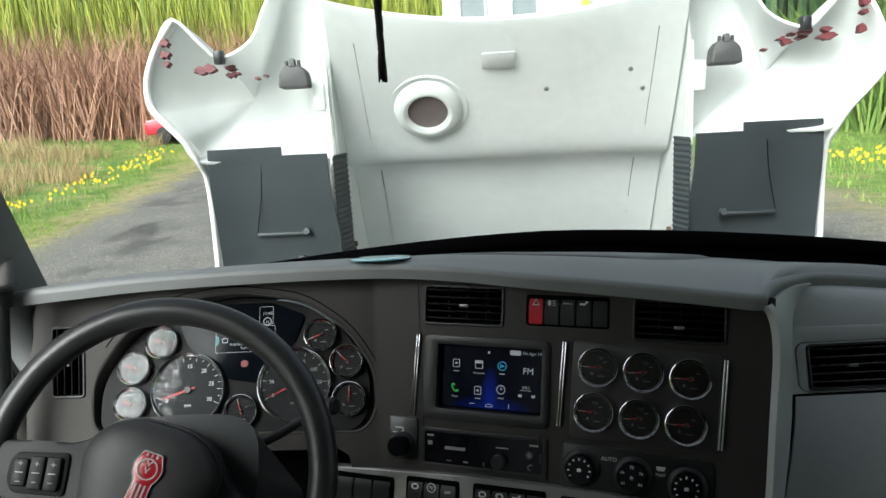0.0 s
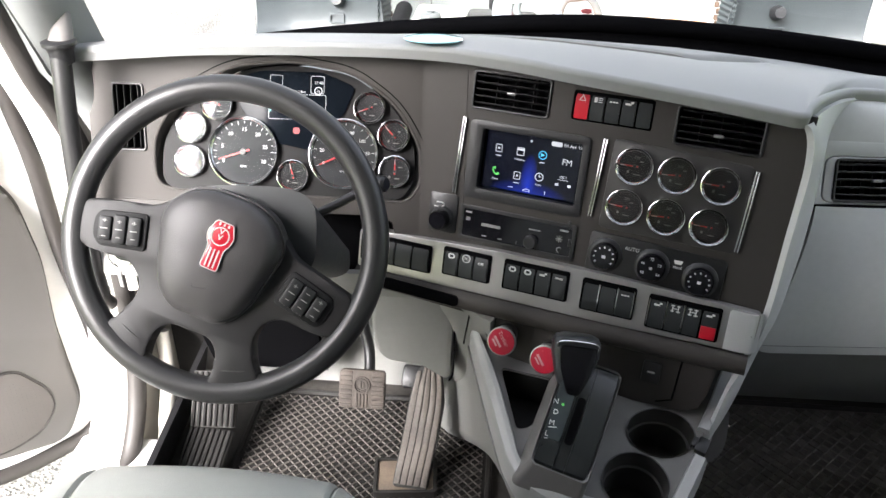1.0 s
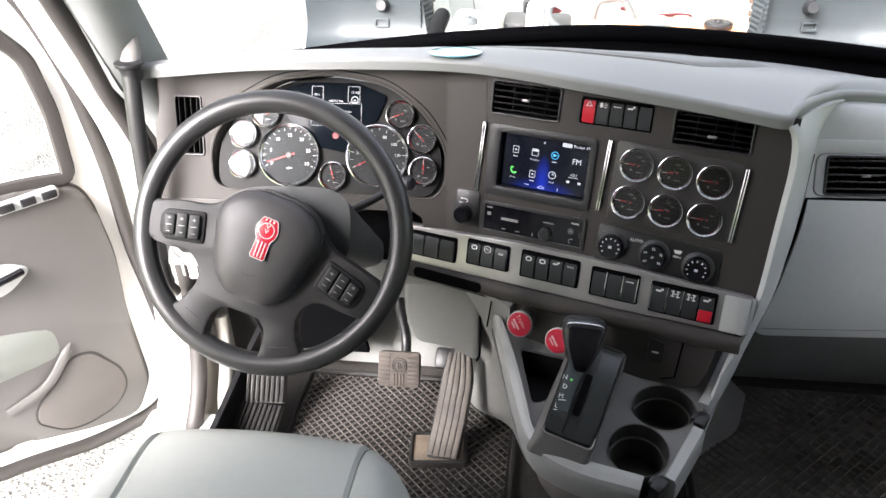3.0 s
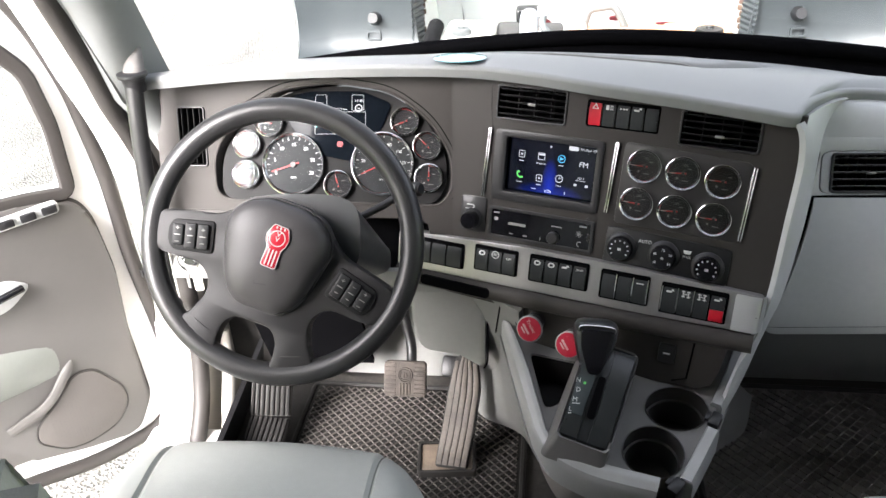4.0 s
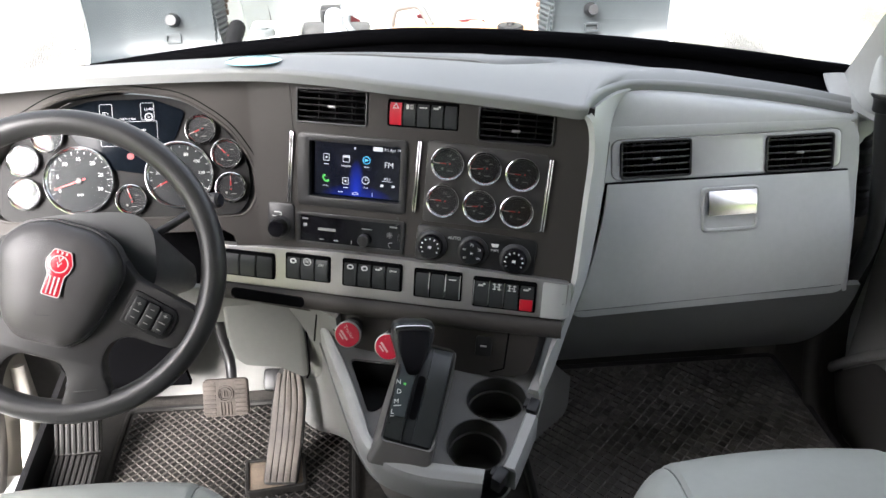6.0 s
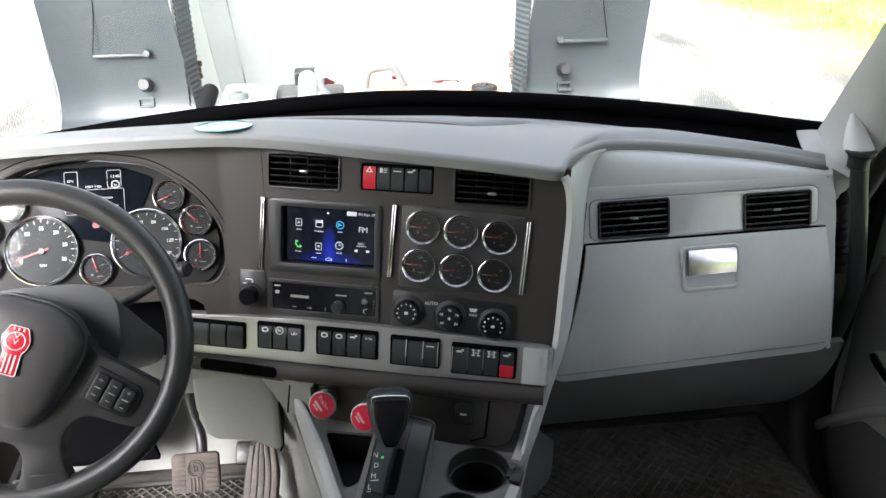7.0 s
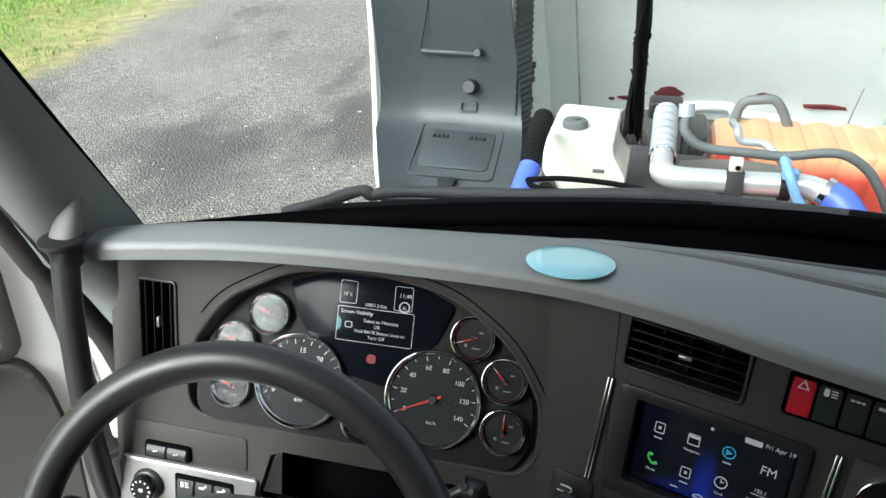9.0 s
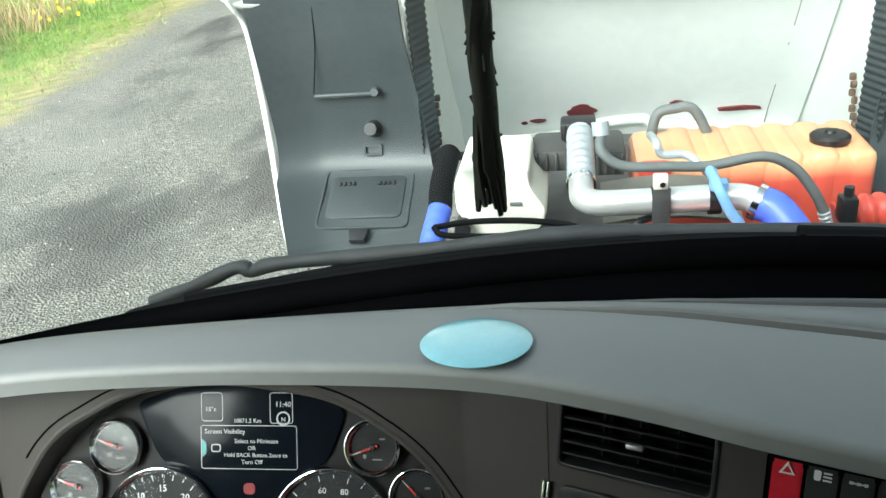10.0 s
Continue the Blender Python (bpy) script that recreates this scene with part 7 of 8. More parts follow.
bm = B()
surf(bm, inner, 36, 48, 0.03, hinv)
part("inner_panel", bm, FIBRE, hood, "white fibreglass inner panel")
for q in (-1, 1):
    bm = B()      # bulkhead between panel and fender liner

    def cheek(u, v, q=q):
        a = Vector(inner(1.0 if q > 0 else 0.0, v))
        b = Vector((HX + q * 0.665, 3.08 - 0.04 * v, 0.15 + 1.30 * v))
        p = a.lerp(b, u)
        return (p.x, p.y, p.z)
    surf(bm, cheek, 10, 24, 0.015, hinv)
    part("bulkhead", bm, FIBRE, hood)
    LS = smoothed([(0, y, z) for y, z in [(2.74, 0.24), (2.86, 0.31), (2.98, 0.365), (3.045, 0.42), (3.06, 0.52), (3.04, 0.66), (3.01, 0.80), (2.985, 0.945), (2.98, 0.985)]], 4)

    def liner(u, v, q=q):
        k = v * (len(LS) - 1)
        i = min(int(k), len(LS) - 2)
        p = LS[i].lerp(LS[i + 1], k - i)
        x0, x1 = 0.60 + 0.075 * min(1, v * 1.3), 1.13 - 0.105 * max(0.0, (3.0 - p.y) / 0.26)
        groove = 0.05 * max(0, (u - 0.72) / 0.28) ** 1.5 * max(0.0, 1 - v * 1.05)
        return (HX + q * (x0 + (x1 - x0) * u), p.y - groove + 0.015 * math.sin(math.pi * u), p.z + groove * 0.3)
    bm = B()
    surf(bm, liner, 26, 36, 0.0, hinv)
    bmesh.ops.delete(bm, geom=[f for f in bm.faces if abs((hood.matrix_basis @ f.calc_center_median()).x - HX) < 0.855 and (hood.matrix_basis @ f.calc_center_median()).z > 0.948], context="FACES")
    bmesh.ops.solidify(bm, geom=list(bm.faces), thickness=0.010)
    ln = part("fender_liner", bm, LINER, hood, "dark grey moulded wheel-arch liner")
    bm = B()
    surf(bm, lambda u, v, q=q: (HX + q * (0.66 - 0.035 * u + 0.0022 * math.sin(60 * math.pi * v)), 3.02 + 0.10 * u + 0.03 * (1 - v), 0.30 + 0.64 * v), 6, 200, 0.004, hinv)
    part("corrugated_edge", bm, LINER, ln)
    bm = B()
    box(bm, HX + q * 0.875, 3.033, 0.648, 0.21, 0.016, 0.014, 0.005, hinv)
    cyl(bm, 0.016, 0.012, 0.016, hinv @ pose(HX + q * 0.785, 3.025, 0.655, 80, 0, 0), 12)
    part("liner_ledge", bm, LINER, ln)
    bm = B()
    tube(bm, smoothed([(HX + q * 0.93, 2.995, 0.92), (HX + q * 0.945, 3.01, 0.80), (HX + q * 0.975, 3.02, 0.66)], 4), 0.0016, 6, hinv)
    part("liner_crease", bm, MATTE, ln)
    bm = B()
    cyl(bm, 0.028, 0.020, 0.045, hinv @ pose(HX + q * 0.815, 3.06, 0.530, 75, 0, 0), 16)
    part("grommet", bm, BLACK, ln, "black rubber stop")
    bm = B()
    plate(bm, rounded(-0.030, -0.018, 0.030, 0.018, 0.006), -0.004, 0.008, [rounded(-0.023, -0.011, 0.023, 0.011, 0.004)], hinv @ pose(HX + q * 0.825, 3.058, 0.460, 80, 0, 0))
    part("clip_slot", bm, LINER, ln)
    cov = hinv @ pose(HX + q * 0.835, 2.925, 0.345, 25, 0, 0)
    bm = B()
    plate(bm, rounded(-0.145, -0.115, 0.145, 0.125, 0.02), -0.004, 0.007, [rounded(-0.137, -0.107, 0.137, 0.117, 0.018)], cov, 0.002)
    plate(bm, rounded(-0.120, -0.075, 0.120, 0.095, 0.02), -0.004, 0.006, [], cov, 0.003)
    part("access_cover", bm, LINER, ln)
    bm = B()
    for w in (-0.068, 0.060):
        for k in range(4):
            box(bm, w - 0.022 + 0.015 * k, 0.062, 0.008, 0.011, 0.014, 0.010, 0.003, cov)
    part("cover_louvre", bm, BLACK, ln)
    bm = B()
    plate(bm, [(-0.032, -0.125), (0.032, -0.125), (0.022, -0.170), (-0.022, -0.170)], 0.0, 0.016, [], cov, 0.003)
    part("latch_tab", bm, BLACK, ln)
    FE = [(1.15, 3.05, 0.06), (1.15, 3.01, 0.22), (1.155, 3.05, 0.54), (1.150, 3.03, 0.85), (1.157, 2.96, 0.95), (1.19, 2.92, 1.03), (1.235, 2.90, 1.09), (1.283, 2.90, 1.155), (1.285, 2.90, 1.25), (1.238, 2.90, 1.36), (1.17, 2.90, 1.45)]
    FS = smoothed([(HX + q * a, b, c) for a, b, c in FE], 5)
    bm = B()

    def skin(u, v, FS=FS, q=q):
        k = v * (len(FS) - 1)
        i = min(int(k), len(FS) - 2)
        p = FS[i].lerp(FS[i + 1], k - i)
        d = 0.55 - 0.51 * min(1.0, max(0.0, (v - 0.52) / 0.22))
        return (p.x - q * (0.18 * d * u * u), p.y + d * u, p.z + 0.036 * d * u)
    surf(bm, skin, 10, 50, 0.012, hinv)
    part("fender", bm, WHITE, hood, "white fender with chipped edges")
    bm = B()
    tube(bm, FS, 0.011, 10, hinv)
    part("fender_rim", bm, WHITE, hood)
    bm = B()     # flange between rim and liner
    surf(bm, lambda u, v, FS=FS, q=q: ((lambda p: (p.x - q * 0.035 * u, p.y + 0.03 * u, p.z))(FS[min(int(v * 21), 20)].lerp(FS[min(int(v * 21), 20) + 1], v * 21 - min(int(v * 21), 20)))), 4, 40, 0.004, hinv)
    part("fender_flange", bm, FIBRE, hood)
    # upper web of the fender and the ear of the hood, dished inwards
    EDGEW = smoothed([(HX + q * a, y, z) for a, y, z in [(0.66, 3.10, 0.93), (0.66, 3.06, 1.20), (0.66, 3.03, 1.48), (0.75, 3.0, 1.60), (0.845, 2.98, 1.50), (0.905, 2.95, 1.37), (1.02, 2.92, 1.31), (1.08, 2.90, 1.36), (1.17, 2.895, 1.45),
                                                             (1.238, 2.895, 1.36), (1.283, 2.895, 1.25), (1.280, 2.895, 1.155), (1.235, 2.895, 1.09), (1.19, 2.915, 1.03), (1.15, 2.955, 0.95), (1.0, 3.0, 0.94), (0.83, 3.06, 0.93)]], 4)
    mid = Vector((HX + q * 0.97, 3.0, 1.16))
    bm = B()

    def web(u, v, E=EDGEW, mid=mid):
        k = v * len(E)
        i = int(k) % len(E)
        e = E[i].lerp(E[(i + 1) % len(E)], k - int(k))
        p = mid.lerp(e, u)
        return (p.x, p.y + 0.16 * (1 - u ** 3), p.z)
    surf(bm, web, 12, len(EDGEW) * 2, 0.0, hinv)
    bmesh.ops.remove_doubles(bm, verts=bm.verts, dist=0.0005)
    bmesh.ops.solidify(bm, geom=list(bm.faces), thickness=0.010)
    part("fender_web", bm, FIBRE, hood)
    rnd = random.Random(7 + q)
    for (a, b, c), w, n, tall in (((0.99, 3.02, 1.262), 0.045, 4, 0), ((1.07, 2.97, 1.270), 0.050, 4, 0), ((0.91, 3.05, 1.235), 0.020, 2, 0), ((1.19, 2.905, 1.33), 0.034, 3, 1)):
        for k in range(n):
            dx, dz, ww = rnd.gauss(0, w * (0.5 - 0.4 * tall)), rnd.gauss(0, w * 0.16) + tall * (k - 1) * 0.035, w * rnd.uniform(0.35, 0.6)
            bm = B()
            pts = [(ww * (0.5 + 0.7 * rnd.random()) * math.cos(t), ww * (0.45 + 0.5 * tall) * (0.4 + 0.9 * rnd.random()) * math.sin(t)) for t in np.linspace(0, 6.283, 13, endpoint=False)]
            plate(bm, pts, 0, 0.03, [], hinv @ pose(HX + q * (a + dx), b - 0.02, c + dz, 80, 0, 0))
            part("primer_patch", bm, BARE, hood, "flaked paint showing red primer")
    bm = B()
    plate(bm, roundpoly([(-0.056, -0.045), (0.056, -0.045), (0.050, 0.010), (0.026, 0.034), (-0.030, 0.036), (-0.050, 0.008)], 0.012, 4), 0.0, 0.07, [], hinv @ pose(HX + q * 0.775, 3.04, 1.235, 84, 0, 0), 0.008)
    plate(bm, roundpoly([(-0.012, 0.0), (0.012, 0.0), (0.008, 0.030), (-0.008, 0.030)], 0.004), 0.02, 0.05, [], hinv @ pose(HX + q * 0.775, 3.02, 1.265, 84, 0, 0), 0.003)
    for dx in (-0.022, 0.022):
        box(bm, HX + q * 0.775 + dx, 2.990, 1.278, 0.010, 0.02, 0.030, 0.003, hinv)
    part("bracket", bm, ENGINE, hood, "grimy black bracket")
    bm = B()
    box(bm, HX + q * 0.70, 3.06, 1.16, 0.05, 0.05, 0.11, 0.015, hinv @ T(0, 0, 0))
    part("bracket_foot", bm, FIBRE, hood)
    bm = B()
    box(bm, HX + q * 1.02, 2.92, 1.315, 0.032, 0.05, 0.05, 0.008, hinv)
    part("clip", bm, BLACK, hood)
RUST = mat("rusty_hinge_steel", (0.10, 0.065, 0.045), 0.7, 0.2, var=0.3, scale=40)
for q in (-1, 1):
    bm = B()
    rnd = random.Random(50 + q)
    for k in range(9):
        box(bm, HX + q * (0.652 + rnd.uniform(-0.006, 0.006)), 3.30 - 0.008 * k, 0.545 - 0.023 * k, 0.018, 0.016, 0.022, 0.004, hinv)
    tube(bm, [(HX + q * 0.655, 3.22, 0.345), (HX + q * 0.668, 3.10, 0.28), (HX + q * 0.675, 2.95, 0.20)], 0.012, 8, hinv)
    part("hinge_strap", bm, RUST, hood, "rusty hinge strap at the panel's edge")
bm = B()
lathe(bm, [(0.078, -0.03), (0.080, 0.015), (0.095, 0.025), (0.118, 0.020), (0.132, 0.004), (0.138, -0.01)], hinv @ pose(-0.073, 3.232, 1.078, 125, 0, 0), 44)
part("duct_collar", bm, FIBRE, hood, "white ring of the air duct")
bm = B()
lathe(bm, [(0.150, -0.012), (0.152, -0.003), (0.158, -0.003), (0.162, -0.012)], hinv @ pose(-0.073, 3.232, 1.078, 125, 0, 0), 44, True)
part("duct_flange", bm, FIBRE, hood)
bm = B()
for z0, rr in ((0.0, 0.014), (-0.022, 0.008)):
    tube(bm, smoothed([(HX - 0.56, 3.40 - z0 * 0.6, 0.880 + z0), (HX - 0.52, 3.435 - z0 * 0.6, 0.893 + z0), (HX, 3.452 - z0 * 0.6, 0.897 + z0), (HX + 0.52, 3.435 - z0 * 0.6, 0.893 + z0), (HX + 0.56, 3.40 - z0 * 0.6, 0.880 + z0)], 6), rr, 10, hinv)
part("fold_rib", bm, FIBRE, hood, "raised fold across the panel")
for u in (0.075, 0.925):
    bm = B()
    tube(bm, [Vector(inner(u + (0.02 if u < 0.5 else -0.02) * (1 - k / 14), 0.08 + 0.84 * k / 14)) + Vector((0, -0.031, -0.004)) for k in range(15)], 0.0028, 6, hinv)
    part("panel_seam", bm, LOWER, hood)
for u, v in ((0.86, 0.83), (0.90, 0.78), (0.30, 0.70), (0.93, 0.45), (0.07, 0.5), (0.62, 0.80)):
    bm = B()
    k = inner(u, v)
    lathe(bm, [(0.010, 0.0), (0.009, 0.006), (0.0, 0.008)], hinv @ pose(k[0], k[1] - 0.028, k[2] - 0.004, 125, 0, 0), 12)
    part("rivet", bm, SATIN, hood)
bm = B()
cyl(bm, 0.080, 0.080, 0.008, hinv @ pose(-0.073, 3.236, 1.081, 125, 0, 0), 40)
part("duct_mesh", bm, mat("brown_grey_mesh", (0.13, 0.105, 0.10), 0.7, var=0.2, bump=0.6, bscale=200), hood, "brown-grey duct screen")
bm = B()
box(bm, 0, 0, 0, 0.125, 0.07, 0.008, 0.003, hinv @ pose(0.208, 3.105, 1.255, 125, 0, 0))
part("label_plate", bm, mat("grey_label", (0.42, 0.43, 0.42), 0.5), hood, "plain grey label")
for a, z, w, h in ((0.066, 0.300, 0.055, 0.036), (0.43, 0.318, 0.028, 0.014), (0.69, 0.285, 0.130, 0.011), (-0.11, 0.262, 0.03, 0.009), (-0.165, 0.255, 0.012, 0.006)):
    bm = B()
    rnd = random.Random(int(a * 100))
    pts = [(w * (0.7 + 0.5 * rnd.random()) * math.cos(t), h * (0.7 + 0.5 * rnd.random()) * math.sin(t)) for t in np.linspace(0, 6.283, 18, endpoint=False)]
    k = inner((a - HX) / 1.31 + 0.5, float(np.interp(z, [p.z for p in PROFS], [i / (len(PROFS) - 1) for i in range(len(PROFS))])))
    plate(bm, pts, -0.004, 0.004, [], hinv @ pose(k[0], k[1] - 0.040, k[2], 118, 0, 0))
    part("primer_patch", bm, BARE, hood, "flaked paint showing red primer")
bm = B()
tube(bm, smoothed([(-0.40, 3.86, 0.170), (0.02, 3.87, 0.205), (0.12, 3.87, 0.238), (0.30, 3.87, 0.252), (0.37, 3.87, 0.225), (0.84, 3.85, 0.190)], 5), 0.020, 10, hinv)
part("lower_lip", bm, FIBRE, hood, "raised white lip with worn edge")

# ---------- engine bay ----------
bm = B()
box(bm, CX, 2.60, -0.10, 1.10, 1.5, 0.9, 0.05)
solo("engine_block", bm, ENGINE, "dark grimy engine and frame under the hoses", "engine")
bm = B()
box(bm, CX, 3.50, 0.10, 1.1, 0.12, 0.42, 0.03)
for k in range(30):
    box(bm, CX - 0.50 + 0.0345 * k, 3.438, 0.10, 0.008, 0.012, 0.36)
solo("radiator", bm, ENGINE, "dark radiator frame across the front", "radiator")
bm = B()
box(bm, -0.18, 3.35, 0.318, 0.52, 0.05, 0.016, 0.004)
solo("support_bar", bm, ENGINE, "thin dark support bar over the radiator", "bar")
tank = thing("washer_tank", pose(-0.155, 2.48, 0.405), "milky white plastic fluid tank with a cap", "fluid tank")
bm = B()
face = roundpoly([(-0.093, 0.165), (-0.075, 0.203), (0.088, 0.198), (0.090, 0.155), (0.130, 0.090), (0.115, 0.045), (0.060, 0.002), (-0.035, -0.002), (-0.055, 0.040), (-0.094, 0.090)], 0.016, 4)
plate(bm, face, -0.24, 0.0, [], pose(0, 0, 0, 90, 0, 0), 0.014)
part("body", bm, TANKW, tank)
bm = B()
lathe(bm, [(0.034, 0), (0.034, 0.014), (0.030, 0.020), (0.012, 0.021), (0.012, 0.026), (0, 0.026)], T(-0.020, 0.07, 0.200), 20)
part("cap", bm, GREYHOSE, tank, "dark ribbed filler cap")
bm = B()
box(bm, 0.055, -0.001, 0.11, 0.03, 0.003, 0.010, 0.001)
part("label", bm, GREYHOSE, tank)
bm = B()
lathe(bm, [(0.020, -0.01), (0.020, 0.02), (0.0, 0.022)], pose(-0.075, -0.012, 0.060, 90, 0, 0), 16)
part("port", bm, BLACK, tank)
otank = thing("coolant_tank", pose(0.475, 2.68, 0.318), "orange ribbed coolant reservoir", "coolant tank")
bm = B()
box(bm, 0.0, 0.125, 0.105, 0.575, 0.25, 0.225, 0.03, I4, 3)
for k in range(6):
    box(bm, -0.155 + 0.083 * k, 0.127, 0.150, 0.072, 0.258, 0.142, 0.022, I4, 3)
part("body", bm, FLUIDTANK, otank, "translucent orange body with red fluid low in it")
bm = B()
box(bm, -0.235, 0.02, 0.170, 0.085, 0.08, 0.09, 0.012)
part("red_corner", bm, REDTANK, otank, "dark red corner")
bm = B()
box(bm, -0.235, 0.10, 0.205, 0.095, 0.20, 0.022, 0.008)
part("corner_top", bm, ORANGE, otank)
bm = B()
lathe(bm, [(0.036, 0), (0.036, 0.010), (0.048, 0.014), (0.050, 0.028), (0.044, 0.034), (0.014, 0.036), (0.012, 0.042), (0, 0.042)], T(0.20, 0.08, 0.208), 12)
part("cap", bm, BLACK, otank, "black pressure cap")
bm = B()
tube(bm, smoothed([(-0.232, 0.19, 0.20), (-0.214, 0.19, 0.275), (-0.17, 0.19, 0.290), (-0.120, 0.19, 0.286), (-0.072, 0.19, 0.20)], 5), 0.014, 10)
part("carry_hose", bm, GREYHOSE, otank)


def hose(name, pts, r, mt, label, cat="hose", ribs=0.0, count=0):
    bm = B()
    n = max(6, int(count * 8 / max(1, len(pts) - 1))) if count else 6
    tube(bm, smoothed(pts, n), (lambda t: r + ribs * math.sin(count * 6.283 * t)) if count else r, 16)
    return solo(name, bm, mt, label, cat)


hose("charge_pipe", [(0.054, 2.42, 0.605), (0.054, 2.36, 0.602), (0.058, 2.315, 0.598), (0.085, 2.295, 0.595), (0.14, 2.29, 0.596), (0.28, 2.29, 0.600), (0.37, 2.29, 0.602), (0.415, 2.275, 0.592)], 0.0275, ALU, "silver aluminium charge air pipe", "pipe")
hose("corrugated_hose", [(0.054, 2.39, 0.606), (0.054, 2.46, 0.632), (0.053, 2.56, 0.660)], 0.030, PALE, "pale grey corrugated coolant hose", "hose", 0.0022, 7)
hose("hose_clamp", [(0.054, 2.375, 0.604), (0.054, 2.387, 0.607)], 0.033, CHROME, "bright steel hose clamp", "clamp")
bm = B()
box(bm, 0.050, 2.61, 0.655, 0.085, 0.07, 0.045, 0.008)
for k in range(5):
    box(bm, 0.018 + 0.016 * k, 2.572, 0.655, 0.006, 0.012, 0.040, 0.002)
solo("thermostat_housing", bm, BLACK, "black ribbed housing at the hose's end", "housing")
hose("blue_coupler", [(0.405, 2.278, 0.595), (0.440, 2.255, 0.582), (0.475, 2.20, 0.535), (0.49, 2.15, 0.47)], 0.036, BLUE, "blue silicone hose coupler")
hose("hose_clamp", [(0.400, 2.281, 0.596), (0.412, 2.275, 0.592)], 0.039, CHROME, "bright steel hose clamp", "clamp")
hose("intake_duct", [(-0.245, 2.45, 0.66), (-0.247, 2.33, 0.640), (-0.243, 2.25, 0.605)], 0.026, COWL, "dark rubber air intake duct")
hose("blue_coupler", [(-0.243, 2.255, 0.608), (-0.252, 2.20, 0.575), (-0.266, 2.14, 0.525)], 0.026, BLUE, "blue silicone hose coupler", "hose", 0.0007, 6)
hose("grey_hose", [(0.100, 2.46, 0.690), (0.100, 2.43, 0.660), (0.145, 2.42, 0.627), (0.251, 2.42, 0.621), (0.332, 2.42, 0.620), (0.441, 2.42, 0.637), (0.506, 2.42, 0.608), (0.551, 2.42, 0.553), (0.580, 2.42, 0.50)], 0.0115, GREYHOSE, "grey rubber coolant hose")
hose("hose_sleeve", [(0.578, 2.42, 0.503), (0.605, 2.42, 0.44)], 0.014, PALE, "white ribbed sleeve on the hose", "sleeve", 0.0015, 6)
hose("hose_fitting", [(0.098, 2.47, 0.715), (0.100, 2.46, 0.685)], 0.019, PALE, "pale cap fitting on the hose", "fitting")
hose("light_hose", [(0.225, 2.66, 0.61), (0.225, 2.52, 0.645), (0.239, 2.50, 0.620), (0.294, 2.50, 0.615), (0.335, 2.45, 0.59), (0.325, 2.33, 0.640)], 0.010, PALE, "pale blue-grey vent hose")
hose("blue_line", [(0.318, 2.33, 0.645), (0.316, 2.24, 0.655), (0.340, 2.22, 0.605), (0.368, 2.22, 0.563), (0.39, 2.22, 0.50)], 0.0105, BLUELINE, "thin light blue hose")
hose("red_bellows", [(0.585, 2.36, 0.51), (0.66, 2.36, 0.53), (0.80, 2.40, 0.50)], 0.036, mat("red_silicone", (0.55, 0.07, 0.05), 0.45), "red ribbed silicone hose", "hose", 0.0035, 8)
hose("loop_hose", [(-0.20, 1.955, 0.709), (-0.14, 1.966, 0.713), (-0.05, 1.966, 0.713), (0.02, 1.96, 0.708), (0.042, 1.95, 0.704), (0.0, 1.938, 0.702), (-0.10, 1.930, 0.702), (-0.18, 1.935, 0.704), (-0.20, 1.955, 0.709)], 0.0055, COWL, "black hose lying in a flat loop")
rnd = random.Random(31)
for k in range(9):
    x, y = rnd.uniform(-0.05, 0.40), rnd.uniform(2.0, 2.2)
    p = [(x, y, 0.52)]
    for q in range(4):
        p.append((p[-1][0] + rnd.uniform(0.02, 0.07), p[-1][1] + rnd.uniform(-0.05, 0.05), 0.53 + rnd.uniform(0.0, 0.05)))
    hose("cable", p, rnd.choice((0.004, 0.006, 0.008)), rnd.choice((BLACK, GREYHOSE, RUBBER)), "black cable in the engine bay", "cable")
bm = B()
surf(bm, lambda u, v: (0.10 + 0.30 * u, 2.36 + 0.20 * v, 0.515 + 0.015 * math.sin(math.pi * u) + 0.015 * v), 12, 8, 0.006)
solo("heat_shield", bm, SHIELD, "beige curved heat shield", "shield")
bm = B()
plate(bm, roundpoly([(0.25, 2.14), (0.25, 2.24), (0.41, 2.24), (0.41, 2.14)], 0.02), 0.535, 0.552, [], I4, 0.003)
solo("red_cover", bm, REDTANK, "small dark red cover plate", "cover")
bm = B()
box(bm, 0.584, 2.30, 0.565, 0.034, 0.04, 0.055, 0.006)
lathe(bm, [(0.010, 0), (0.010, 0.02), (0, 0.02)], T(0.584, 2.30, 0.592), 12)
solo("valve_block", bm, BLACK, "black valve block beside the red hose", "valve")
for k, (x, y, z, w, d, h) in enumerate(((-0.02, 2.75, 0.545, 0.10, 0.16, 0.06), (0.13, 2.78, 0.525, 0.08, 0.18, 0.07), (0.12, 2.14, 0.47, 0.22, 0.16, 0.10), (-0.10, 2.22, 0.42, 0.20, 0.20, 0.10))):
    bm = B()
    box(bm, x, y, z, w, d, h, 0.015)
    for q in range(4):
        box(bm, x - w / 2 + w * (q + 0.5) / 4, y - d / 2, z, w * 0.10, 0.012, h * 0.8, 0.003)
    solo("engine_part", bm, ENGINE, "grimy dark cast engine part with ribs", "engine part", group="cast parts of the engine")
